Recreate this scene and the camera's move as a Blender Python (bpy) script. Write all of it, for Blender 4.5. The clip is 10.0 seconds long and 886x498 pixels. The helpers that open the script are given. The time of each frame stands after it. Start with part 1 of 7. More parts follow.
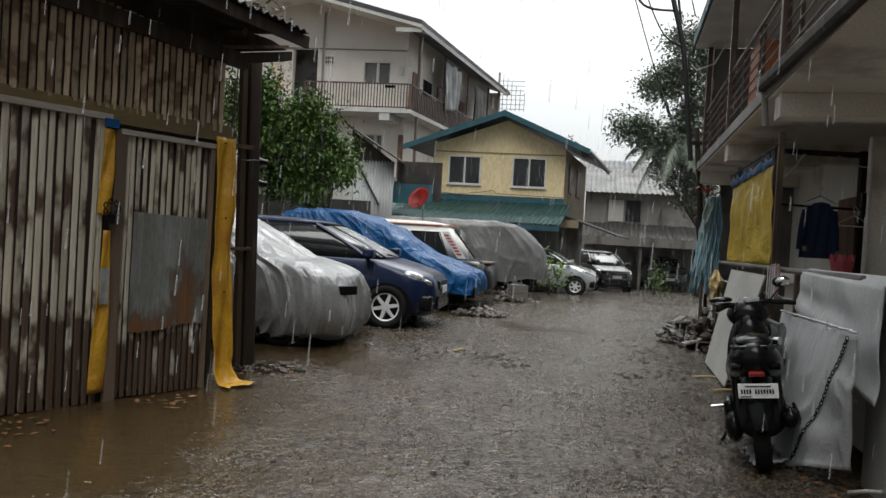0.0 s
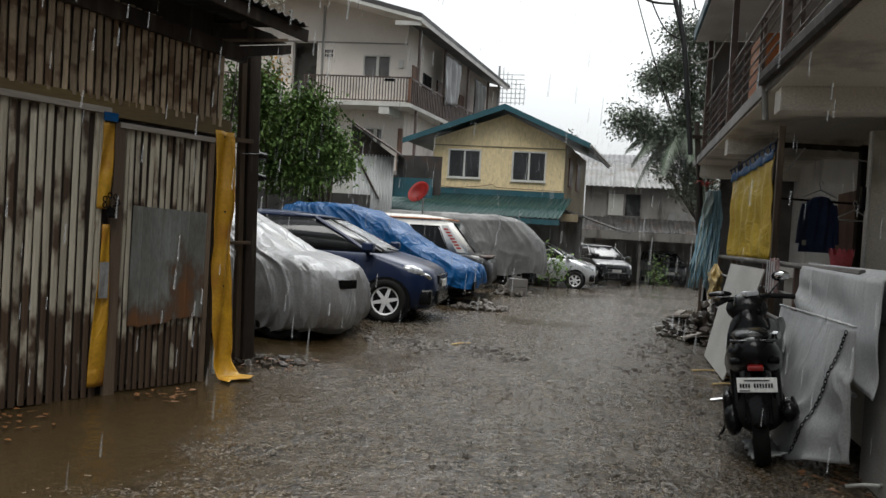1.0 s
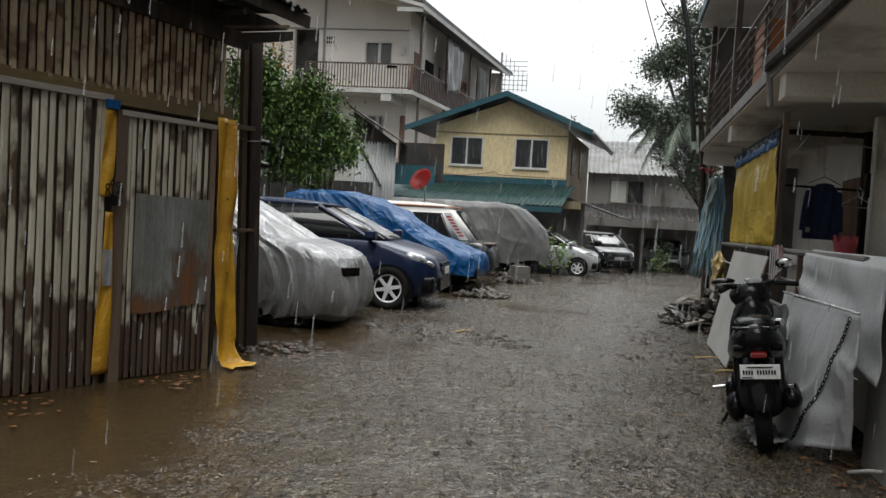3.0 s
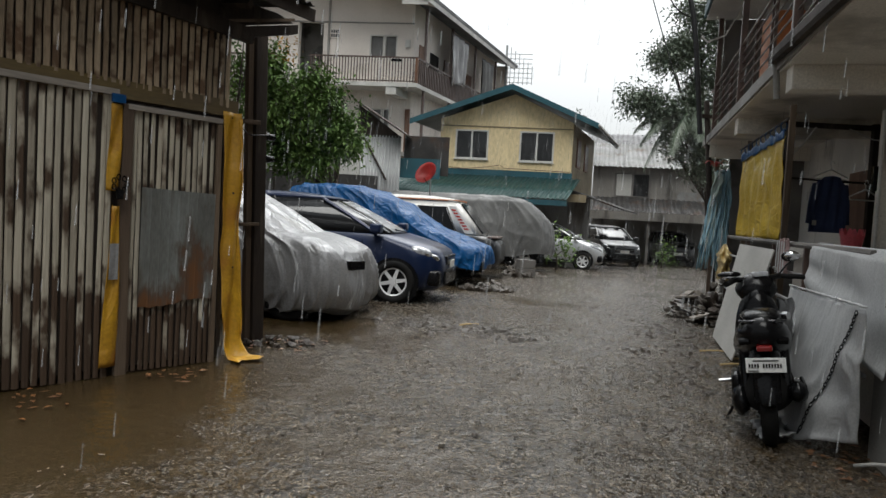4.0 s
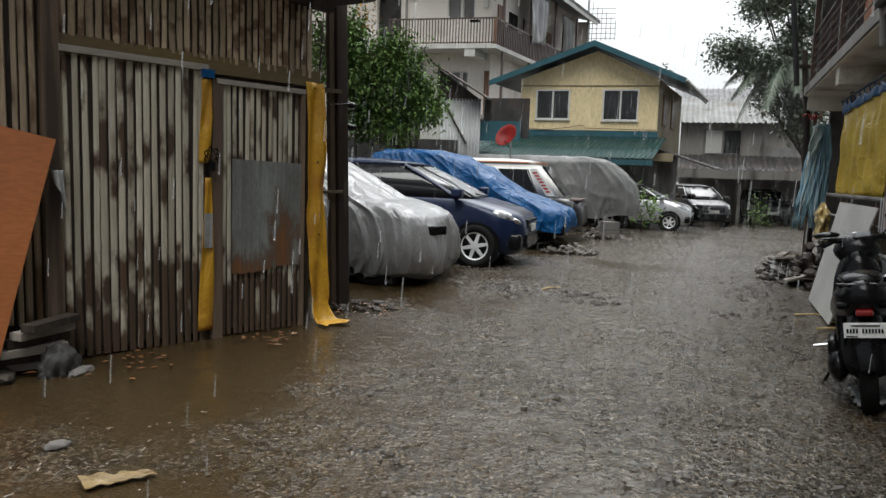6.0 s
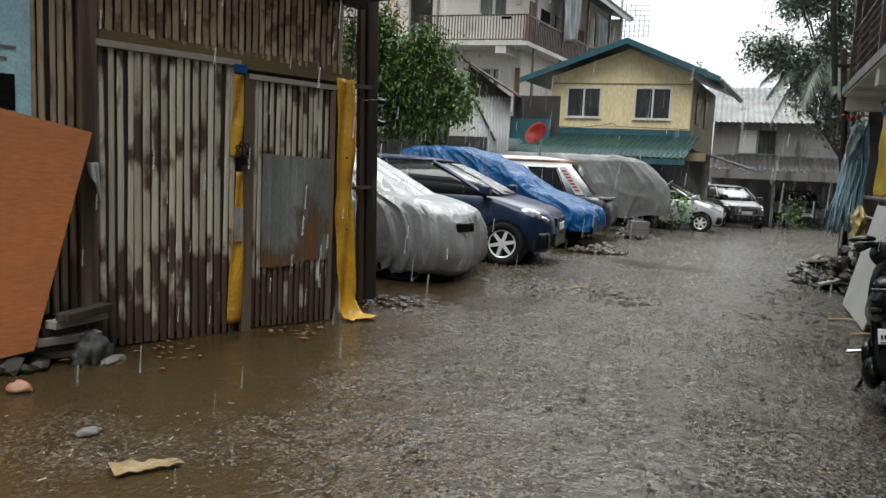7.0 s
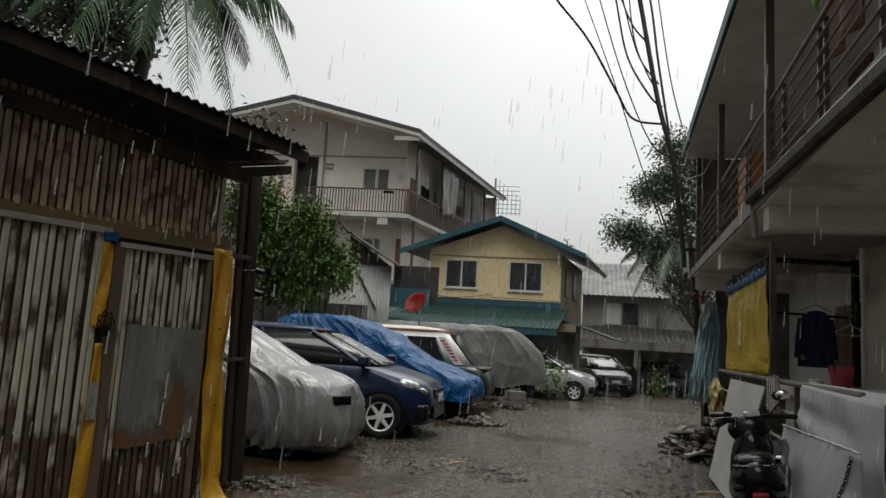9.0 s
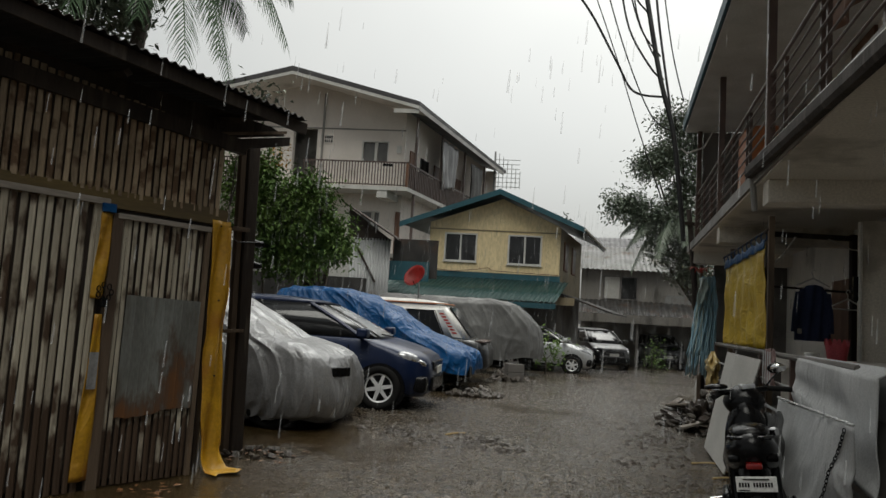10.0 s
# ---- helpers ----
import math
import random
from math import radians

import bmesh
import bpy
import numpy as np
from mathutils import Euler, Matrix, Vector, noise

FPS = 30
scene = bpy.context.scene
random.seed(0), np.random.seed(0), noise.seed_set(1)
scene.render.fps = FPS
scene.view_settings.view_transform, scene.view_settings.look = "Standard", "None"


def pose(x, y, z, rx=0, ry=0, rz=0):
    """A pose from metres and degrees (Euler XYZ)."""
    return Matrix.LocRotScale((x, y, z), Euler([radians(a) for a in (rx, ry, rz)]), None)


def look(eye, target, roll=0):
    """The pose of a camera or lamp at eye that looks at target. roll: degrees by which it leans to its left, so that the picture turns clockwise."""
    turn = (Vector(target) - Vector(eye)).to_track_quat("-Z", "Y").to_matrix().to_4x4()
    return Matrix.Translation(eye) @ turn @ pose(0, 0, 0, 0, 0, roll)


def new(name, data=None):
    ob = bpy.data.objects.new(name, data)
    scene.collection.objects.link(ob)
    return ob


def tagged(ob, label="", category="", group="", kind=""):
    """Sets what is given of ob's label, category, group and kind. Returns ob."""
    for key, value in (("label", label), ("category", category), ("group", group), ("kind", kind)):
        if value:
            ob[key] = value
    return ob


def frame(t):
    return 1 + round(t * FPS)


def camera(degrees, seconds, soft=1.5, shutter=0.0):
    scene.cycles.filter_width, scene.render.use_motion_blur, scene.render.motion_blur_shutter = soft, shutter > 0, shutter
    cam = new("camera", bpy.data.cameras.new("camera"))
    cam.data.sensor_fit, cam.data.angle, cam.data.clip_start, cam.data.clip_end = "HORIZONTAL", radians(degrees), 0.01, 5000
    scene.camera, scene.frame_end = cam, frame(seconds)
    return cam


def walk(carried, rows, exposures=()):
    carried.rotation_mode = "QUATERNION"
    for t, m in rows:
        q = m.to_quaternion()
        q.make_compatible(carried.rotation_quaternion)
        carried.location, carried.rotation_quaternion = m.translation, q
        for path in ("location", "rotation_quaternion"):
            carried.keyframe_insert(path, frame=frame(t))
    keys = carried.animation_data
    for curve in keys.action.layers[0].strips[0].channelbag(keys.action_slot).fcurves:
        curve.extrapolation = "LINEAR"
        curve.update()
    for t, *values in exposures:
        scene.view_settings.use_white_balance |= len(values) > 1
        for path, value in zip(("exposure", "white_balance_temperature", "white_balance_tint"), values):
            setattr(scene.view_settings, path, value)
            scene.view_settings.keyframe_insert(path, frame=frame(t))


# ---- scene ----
cam = camera(64.0, 10.0)
PATH = [
    (0.0, -0.000, 0.000, 1.321, 89.27, -3.30, -0.00),
    (0.5, -0.001, 0.001, 1.319, 89.06, -3.34, -0.01),
    (1.0, 0.002, 0.001, 1.323, 88.77, -3.33, -0.02),
    (1.5, -0.000, 0.001, 1.320, 88.51, -3.31, -0.07),
    (2.0, -0.002, 0.004, 1.321, 88.23, -3.33, -0.05),
    (2.5, -0.002, 0.006, 1.320, 88.01, -3.30, 0.03),
    (4.0, -0.005, 0.003, 1.321, 87.21, -3.19, 0.57),
    (4.5, -0.003, 0.004, 1.322, 86.98, -3.11, 0.83),
    (5.0, -0.002, 0.003, 1.324, 86.83, -2.98, 1.00),
    (5.5, -0.007, 0.001, 1.327, 86.62, -2.60, 1.56),
    (5.7, -0.005, -0.006, 1.330, 84.63, -1.60, 4.36),
    (6.8, 0.009, -0.032, 1.350, 83.47, -2.55, 9.33),
    (7.0, 0.005, -0.019, 1.339, 83.60, -2.62, 9.40),
    (7.2, -0.003, 0.001, 1.360, 86.71, -2.55, 8.89),
    (7.5, 0.028, -0.053, 1.406, 93.66, -3.36, 6.66),
    (8.0, 0.030, -0.032, 1.415, 96.87, -3.26, 1.50),
    (8.5, 0.026, -0.013, 1.394, 97.45, -3.08, 0.09),
    (9.0, 0.017, -0.013, 1.404, 97.45, -3.35, -0.20),
    (9.5, 0.019, -0.019, 1.405, 96.92, -3.38, -0.25),
    (10.0, 0.024, -0.013, 1.396, 95.32, -3.56, -0.27),
]
EXPO = [(0.0, 0.76, 6430, 7), (5.5, 0.86, 6400, 7), (7.0, 1.13, 6300, 4), (7.6, 1.04, 6350, 6), (7.85, 0.6, 6450, 6), (8.1, 0.3, 6500, 5), (8.5, 0.28, 6580, 5), (10.0, 0.22, 6720, 5)]
walk(cam, [(r[0], pose(*r[1:])) for r in PATH], EXPO)

# ---- light: an overcast, rainy sky ----
world = bpy.data.worlds.new("overcast_sky")
scene.world = world
world.use_nodes = True
wn = world.node_tree
wn.nodes.clear()
w_sky = wn.nodes.new("ShaderNodeTexSky")
w_sky.sky_type = "NISHITA"
w_sky.sun_disc = False
w_sky.sun_elevation, w_sky.sun_rotation = radians(58), radians(20)
w_sky.dust_density = 6.0
w_sat = wn.nodes.new("ShaderNodeHueSaturation")
w_sat.inputs["Saturation"].default_value = 0.12
w_cl = wn.nodes.new("ShaderNodeTexNoise")
w_cl.inputs["Scale"].default_value = 2.2
w_cl.inputs["Detail"].default_value = 4.0
w_ramp = wn.nodes.new("ShaderNodeValToRGB")
w_ramp.color_ramp.elements[0].color = (0.78, 0.8, 0.83, 1)
w_ramp.color_ramp.elements[1].color = (1, 1, 1, 1)
w_mul = wn.nodes.new("ShaderNodeMixRGB")
w_mul.blend_type = "MULTIPLY"
w_mul.inputs[0].default_value = 1.0
w_bg = wn.nodes.new("ShaderNodeBackground")
w_bg.inputs["Strength"].default_value = 0.112
w_out = wn.nodes.new("ShaderNodeOutputWorld")
wn.links.new(w_sky.outputs[0], w_sat.inputs["Color"])
wn.links.new(w_cl.outputs["Fac"], w_ramp.inputs[0])
wn.links.new(w_sat.outputs[0], w_mul.inputs[1])
wn.links.new(w_ramp.outputs[0], w_mul.inputs[2])
wn.links.new(w_mul.outputs[0], w_bg.inputs["Color"])
wn.links.new(w_bg.outputs[0], w_out.inputs["Surface"])
sun_data = bpy.data.lights.new("sun", "SUN")
sun_data.energy, sun_data.angle, sun_data.color = 1.5, radians(40), (1.0, 0.98, 0.95)
sun = new("sun", sun_data)
sun.matrix_world = look((0, 0, 60), (6, 30, 0))


# ---- materials ----
def mat(name, c1, c2=None, scale=3.0, rough=0.7, bump=0.15, metal=0.0, fine=60.0, stretch=(1, 1, 1), stain=None, stain_scale=1.5,
        stain_at=0.55, stain_soft=0.12, rand=0.0, coat=0.0, rough2=None, spec=0.5, trans=0.0, stain_stretch=None, bands=()):
    """Two tones mixed by a broad noise, fine grain with relief, and an optional stain with its own shape."""
    m = bpy.data.materials.new(name)
    m.use_nodes = True
    t = m.node_tree
    n, l = t.nodes, t.links
    b = n["Principled BSDF"]
    tc = n.new("ShaderNodeTexCoord")
    mp = n.new("ShaderNodeMapping")
    mp.inputs["Scale"].default_value = stretch
    l.new(tc.outputs["Object"], mp.inputs["Vector"])
    vec = mp.outputs["Vector"]
    if rand:
        oi = n.new("ShaderNodeObjectInfo")
        sc = n.new("ShaderNodeVectorMath")
        sc.operation = "SCALE"
        cx = n.new("ShaderNodeCombineXYZ")
        for k in range(3):
            l.new(oi.outputs["Random"], cx.inputs[k])
        l.new(cx.outputs[0], sc.inputs[0])
        sc.inputs["Scale"].default_value = 37.0
        ad = n.new("ShaderNodeVectorMath")
        l.new(vec, ad.inputs[0])
        l.new(sc.outputs[0], ad.inputs[1])
        vec = ad.outputs[0]

    def noise_node(s, detail=5.0):
        q = n.new("ShaderNodeTexNoise")
        q.inputs["Scale"].default_value, q.inputs["Detail"].default_value = s, detail
        l.new(vec, q.inputs["Vector"])
        return q.outputs["Fac"]

    def ramp(fac, a, bb):
        r = n.new("ShaderNodeMapRange")
        r.inputs[1].default_value, r.inputs[2].default_value = a, bb
        l.new(fac, r.inputs[0])
        return r.outputs[0]

    def mix(fac, x, y, mode="MIX"):
        q = n.new("ShaderNodeMixRGB")
        q.blend_type = mode
        if isinstance(fac, float):
            q.inputs[0].default_value = fac
        else:
            l.new(fac, q.inputs[0])
        for k, w in ((1, x), (2, y)):
            if isinstance(w, tuple):
                q.inputs[k].default_value = (*w, 1)
            else:
                l.new(w, q.inputs[k])
        return q.outputs[0]

    broad = noise_node(scale)
    grain = noise_node(fine, 3.0)
    c2 = c2 or tuple(v * 0.75 for v in c1)
    col = mix(ramp(broad, 0.35, 0.65), c1, c2)
    g = ramp(grain, 0.25, 0.75)
    gm = n.new("ShaderNodeMapRange")
    gm.inputs[3].default_value, gm.inputs[4].default_value = 0.8, 1.15
    l.new(g, gm.inputs[0])
    gc = n.new("ShaderNodeCombineXYZ")
    for k in range(3):
        l.new(gm.outputs[0], gc.inputs[k])
    col = mix(1.0, col, gc.outputs[0], "MULTIPLY")
    if stain:
        if stain_stretch:
            keep = vec
            m2 = n.new("ShaderNodeMapping")
            m2.inputs["Scale"].default_value = stain_stretch
            l.new(vec, m2.inputs["Vector"])
            vec = m2.outputs["Vector"]
            sn = noise_node(stain_scale, 6.0)
            vec = keep
        else:
            sn = noise_node(stain_scale, 7.0)
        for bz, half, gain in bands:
            # rows along the rails: stain gathers about height bz; bz 0 darkens the foot
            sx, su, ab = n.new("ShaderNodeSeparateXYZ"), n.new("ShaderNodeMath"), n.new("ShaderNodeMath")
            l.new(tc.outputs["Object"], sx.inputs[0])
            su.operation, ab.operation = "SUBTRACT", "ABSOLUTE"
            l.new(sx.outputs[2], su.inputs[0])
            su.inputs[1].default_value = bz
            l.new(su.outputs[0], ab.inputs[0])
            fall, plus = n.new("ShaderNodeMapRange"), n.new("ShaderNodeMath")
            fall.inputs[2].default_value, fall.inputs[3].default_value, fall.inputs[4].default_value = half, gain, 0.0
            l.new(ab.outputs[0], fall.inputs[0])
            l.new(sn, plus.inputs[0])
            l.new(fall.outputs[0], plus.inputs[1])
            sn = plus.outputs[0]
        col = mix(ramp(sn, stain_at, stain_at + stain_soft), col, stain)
    if rand:
        rm = n.new("ShaderNodeMapRange")
        rm.inputs[3].default_value, rm.inputs[4].default_value = 1 - rand, 1 + rand
        l.new(oi.outputs["Random"], rm.inputs[0])
        rc = n.new("ShaderNodeCombineXYZ")
        for k in range(3):
            l.new(rm.outputs[0], rc.inputs[k])
        col = mix(1.0, col, rc.outputs[0], "MULTIPLY")
    l.new(col, b.inputs["Base Color"])
    rr = n.new("ShaderNodeMapRange")
    rr.inputs[3].default_value, rr.inputs[4].default_value = rough, rough2 if rough2 is not None else min(1, rough + 0.15)
    l.new(ramp(broad, 0.35, 0.65), rr.inputs[0])
    l.new(rr.outputs[0], b.inputs["Roughness"])
    b.inputs["Metallic"].default_value = metal
    b.inputs["Coat Weight"].default_value = coat
    b.inputs["Coat Roughness"].default_value = 0.06
    b.inputs["Specular IOR Level"].default_value = spec
    b.inputs["Transmission Weight"].default_value = trans
    if bump:
        bp = n.new("ShaderNodeBump")
        bp.inputs["Strength"].default_value = min(1.0, bump)
        bp.inputs["Distance"].default_value = 0.01
        l.new(grain, bp.inputs["Height"])
        l.new(bp.outputs[0], b.inputs["Normal"])
    return m


M = {}
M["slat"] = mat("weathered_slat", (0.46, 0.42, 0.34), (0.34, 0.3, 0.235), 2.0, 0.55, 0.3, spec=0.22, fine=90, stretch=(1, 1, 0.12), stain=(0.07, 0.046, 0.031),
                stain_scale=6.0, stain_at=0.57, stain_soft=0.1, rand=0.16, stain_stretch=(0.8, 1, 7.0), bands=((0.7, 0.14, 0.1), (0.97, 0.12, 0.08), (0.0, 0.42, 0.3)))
M["slat_dark"] = mat("dark_timber", (0.05, 0.038, 0.03), (0.026, 0.02, 0.017), 4, 0.6, 0.35, spec=0.22, fine=60, stretch=(1, 1, 0.15), stain=(0.085, 0.07, 0.056), stain_scale=9, stain_at=0.6)
M["old_wood"] = mat("worn_brown_timber", (0.17, 0.125, 0.088), (0.09, 0.064, 0.046), 3, 0.6, 0.35, spec=0.22, fine=70, stretch=(1.5, 1, 0.1), stain=(0.045, 0.032, 0.024), stain_scale=4, stain_at=0.55)
M["curtain"] = mat("yellow_curtain_plastic", (0.56, 0.38, 0.022), (0.46, 0.3, 0.016), 2.2, 0.3, 0.06, fine=30, stain=(0.38, 0.24, 0.015), stain_scale=3.0, stain_at=0.6)
M["batten"] = mat("grey_batten", (0.3, 0.27, 0.235), (0.19, 0.16, 0.135), 3, 0.65, 0.3, fine=70, stretch=(0.15, 1, 1), stain=(0.09, 0.06, 0.045))
M["header"] = mat("painted_header", (0.13, 0.09, 0.03), (0.075, 0.055, 0.03), 3, 0.6, 0.2, stretch=(0.2, 1, 1))
M["ytarp"] = mat("yellow_tarpaulin", (0.46, 0.25, 0.012), (0.36, 0.18, 0.01), 3, 0.42, 0.1, fine=40, stain=(0.3, 0.11, 0.01), stain_scale=2.2, stain_at=0.58)
M["patch"] = mat("rusty_sheet", (0.27, 0.285, 0.275), (0.15, 0.152, 0.14), 3.0, 0.4, 0.1, metal=0.4, fine=50, stretch=(1.6, 1, 0.35), stain=(0.11, 0.09, 0.065), stain_scale=2.6, stain_at=0.56, stain_soft=0.14)


def rust_bloom(m):
    """Rust that has crept up from the sheet's wet foot and run down from one nail hole."""
    n, l = m.node_tree.nodes, m.node_tree.links
    b = n["Principled BSDF"]
    tc, sp, nz = n.new("ShaderNodeTexCoord"), n.new("ShaderNodeSeparateXYZ"), n.new("ShaderNodeTexNoise")
    mp = n.new("ShaderNodeMapping")
    mp.inputs["Scale"].default_value = (1.6, 1, 0.5)
    l.new(tc.outputs["Object"], sp.inputs[0])
    l.new(tc.outputs["Object"], mp.inputs["Vector"])
    l.new(mp.outputs[0], nz.inputs["Vector"])
    nz.inputs["Scale"].default_value, nz.inputs["Detail"].default_value, nz.inputs["Roughness"].default_value = 6.0, 7.0, 0.65

    def rg(f, a, c, lo, hi):
        q = n.new("ShaderNodeMapRange")
        for k, v in ((1, a), (2, c), (3, lo), (4, hi)):
            q.inputs[k].default_value = v
        l.new(f, q.inputs[0])
        return q.outputs[0]

    def op(kind, x, y):
        q = n.new("ShaderNodeMath")
        q.operation = kind
        for k, v in ((0, x), (1, y)):
            if isinstance(v, float):
                q.inputs[k].default_value = v
            else:
                l.new(v, q.inputs[k])
        return q.outputs[0]

    foot = rg(sp.outputs[2], 0.5, 0.78, 0.6, 0.0)
    run = op("MULTIPLY", rg(op("ABSOLUTE", op("SUBTRACT", sp.outputs[0], 1.28), 0.0), 0.03, 0.27, 0.7, 0.0), rg(sp.outputs[2], 0.8, 1.2, 1.0, 0.0))
    f = op("ADD", op("MAXIMUM", foot, run), op("MULTIPLY", op("SUBTRACT", nz.outputs["Fac"], 0.5), 1.9))
    old = b.inputs["Base Color"].links[0].from_socket
    for lo, hi, c in ((0.22, 0.5, (0.1, 0.055, 0.032)), (0.45, 0.75, (0.2, 0.085, 0.03))):
        mx = n.new("ShaderNodeMixRGB")
        l.new(rg(f, lo, hi, 0.0, 0.78), mx.inputs[0])
        l.new(old, mx.inputs[1])
        mx.inputs[2].default_value = (*c, 1)
        old = mx.outputs[0]
    l.new(old, b.inputs["Base Color"])


rust_bloom(M["patch"])
M["roofing"] = mat("old_roof_sheet", (0.036, 0.033, 0.031), (0.02, 0.019, 0.018), 2, 0.6, 0.2, metal=0.1, stain=(0.05, 0.03, 0.02))
M["tarp_blue"] = mat("blue_tarpaulin", (0.002, 0.07, 0.21), (0.002, 0.052, 0.16), 2.5, 0.35, 0.1, fine=50, spec=0.3)
M["cover_silver"] = mat("silver_cover", (0.31, 0.31, 0.315), (0.265, 0.265, 0.27), 2.2, 0.32, 0.05, metal=0.3, fine=45, stain=(0.31, 0.305, 0.295), stain_scale=1.1, stain_at=0.56)
M["cover_grey"] = mat("grey_tarpaulin", (0.15, 0.15, 0.146), (0.1, 0.1, 0.098), 1.5, 0.45, 0.1, fine=45)
M["concrete"] = mat("grey_concrete", (0.3, 0.29, 0.27), (0.22, 0.21, 0.195), 1.6, 0.75, 0.25, fine=70, stain=(0.11, 0.105, 0.1), stain_scale=1.3, stain_at=0.58)
M["concrete_mid"] = mat("rain_streaked_concrete", (0.23, 0.215, 0.195), (0.17, 0.16, 0.145), 1.2, 0.75, 0.2, fine=50, stretch=(1, 1, 0.25), stain=(0.08, 0.074, 0.066), stain_scale=2.2, stain_at=0.55)
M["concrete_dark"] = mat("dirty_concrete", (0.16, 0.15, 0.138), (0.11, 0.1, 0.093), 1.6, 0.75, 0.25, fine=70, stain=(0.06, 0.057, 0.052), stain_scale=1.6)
M["plaster"] = mat("cream_plaster", (0.77, 0.71, 0.655), (0.69, 0.635, 0.58), 0.6, 0.75, 0.1, fine=40, stain=(0.42, 0.375, 0.335), stain_scale=0.7, stain_at=0.6)
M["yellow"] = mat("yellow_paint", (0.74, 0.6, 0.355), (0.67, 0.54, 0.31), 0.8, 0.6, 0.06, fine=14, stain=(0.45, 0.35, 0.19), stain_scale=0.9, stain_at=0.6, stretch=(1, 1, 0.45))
# house yellow with the side walls' shade put into the colour; moulding shares it
M["yellow_shade"] = mat("yellow_paint_in_shade", (0.25, 0.2, 0.12), (0.19, 0.155, 0.095), 0.8, 0.65, 0.1, fine=40)
M["teal"] = mat("teal_paint", (0.016, 0.088, 0.115), (0.013, 0.068, 0.088), 2, 0.45, 0.1)
M["teal_roof"] = mat("green_roof_sheet", (0.015, 0.06, 0.055), (0.011, 0.045, 0.043), 1.2, 0.35, 0.08, metal=0.15)
M["white_paint"] = mat("white_paint", (0.62, 0.61, 0.58), (0.5, 0.49, 0.46), 2, 0.5, 0.08)
M["brown_metal"] = mat("brown_metal", (0.105, 0.068, 0.056), (0.07, 0.046, 0.038), 3, 0.35, 0.08)
M["brown_wood"] = mat("brown_wood", (0.17, 0.075, 0.035), (0.11, 0.05, 0.026), 3, 0.5, 0.15, stretch=(1, 1, 0.2))
M["glass_dark"] = mat("window_glass", (0.02, 0.021, 0.022), (0.014, 0.014, 0.015), 2, 0.06, 0.0, rough2=0.1)
M["roof_dark"] = mat("dark_roof_sheet", (0.075, 0.072, 0.075), (0.055, 0.053, 0.055), 1.0, 0.45, 0.1, metal=0.2)
M["metal_light"] = mat("galvanised_sheet", (0.42, 0.43, 0.43), (0.32, 0.325, 0.325), 1.2, 0.4, 0.1, metal=0.35, stain=(0.2, 0.14, 0.1), stain_scale=1.4, stain_at=0.62)
M["far_sheet"] = mat("dull_far_roof_sheet", (0.24, 0.24, 0.235), (0.17, 0.17, 0.165), 0.8, 0.6, 0.1, stain=(0.12, 0.09, 0.07), stain_scale=0.9, stain_at=0.56)
M["bark"] = mat("bark", (0.1, 0.082, 0.065), (0.06, 0.05, 0.042), 4, 0.85, 0.5, fine=40, stretch=(1, 1, 0.3))
M["leaf"] = mat("leaf_green", (0.13, 0.205, 0.05), (0.06, 0.11, 0.028), 1.4, 0.6, 0.05, fine=20, spec=0.18)
M["leaf_dark"] = mat("leaf_dark_green", (0.11, 0.14, 0.095), (0.075, 0.1, 0.068), 1.2, 0.45, 0.05, fine=20)
# rain haze over the far tree and palm, put into the leaf colour
M["leaf_grey"] = mat("hazed_grey_green_leaf", (0.17, 0.205, 0.15), (0.12, 0.15, 0.11), 1.2, 0.45, 0.05, fine=20)
M["palm_leaf"] = mat("palm_green", (0.055, 0.105, 0.045), (0.036, 0.07, 0.03), 1.2, 0.6, 0.05, fine=20, spec=0.25)
M["porch_plaster"] = mat("stained_porch_plaster", (0.7, 0.66, 0.6), (0.58, 0.55, 0.5), 1.1, 0.75, 0.15, fine=60, stain=(0.35, 0.325, 0.29), stain_scale=1.2, stain_at=0.57)
M["soffit"] = mat("cream_soffit", (0.78, 0.73, 0.65), (0.68, 0.64, 0.56), 1.0, 0.8, 0.1, fine=50, stain=(0.36, 0.33, 0.28), stain_scale=1.2, stain_at=0.54)
M["black"] = mat("black_plastic", (0.006, 0.006, 0.0065), (0.004, 0.004, 0.0045), 6, 0.14, 0.04, rough2=0.3, spec=0.2)
M["rubber"] = mat("tyre_rubber", (0.012, 0.012, 0.012), (0.015, 0.0145, 0.014), 6, 0.7, 0.2, spec=0.1)
M["slat_brown"] = mat("brown_weathered_slat", (0.4, 0.315, 0.22), (0.22, 0.16, 0.105), 2.0, 0.55, 0.3, spec=0.22, fine=90, stretch=(1, 1, 0.12), stain=(0.12, 0.075, 0.045),
                      stain_scale=6.0, stain_at=0.51, stain_soft=0.1, rand=0.28, stain_stretch=(0.8, 1, 6.0))
# the sky's reflection on windscreens, put in as a pale base colour
M["windscreen"] = mat("sky_pale_windscreen", (0.44, 0.45, 0.46), (0.38, 0.39, 0.4), 3, 0.2, 0.0, metal=0.25, rough2=0.3)
M["plate_white"] = mat("plate_white", (0.8, 0.8, 0.78), (0.74, 0.74, 0.72), 8, 0.4, 0.03)
M["soggy_card"] = mat("soggy_cardboard", (0.27, 0.19, 0.085), (0.18, 0.125, 0.06), 9, 0.45, 0.2)
M["bag_plastic"] = mat("yellowed_plastic", (0.55, 0.42, 0.18), (0.42, 0.3, 0.11), 12, 0.3, 0.15)
M["peach_bag"] = mat("peach_plastic", (0.36, 0.18, 0.09), (0.26, 0.13, 0.07), 9, 0.4, 0.1)
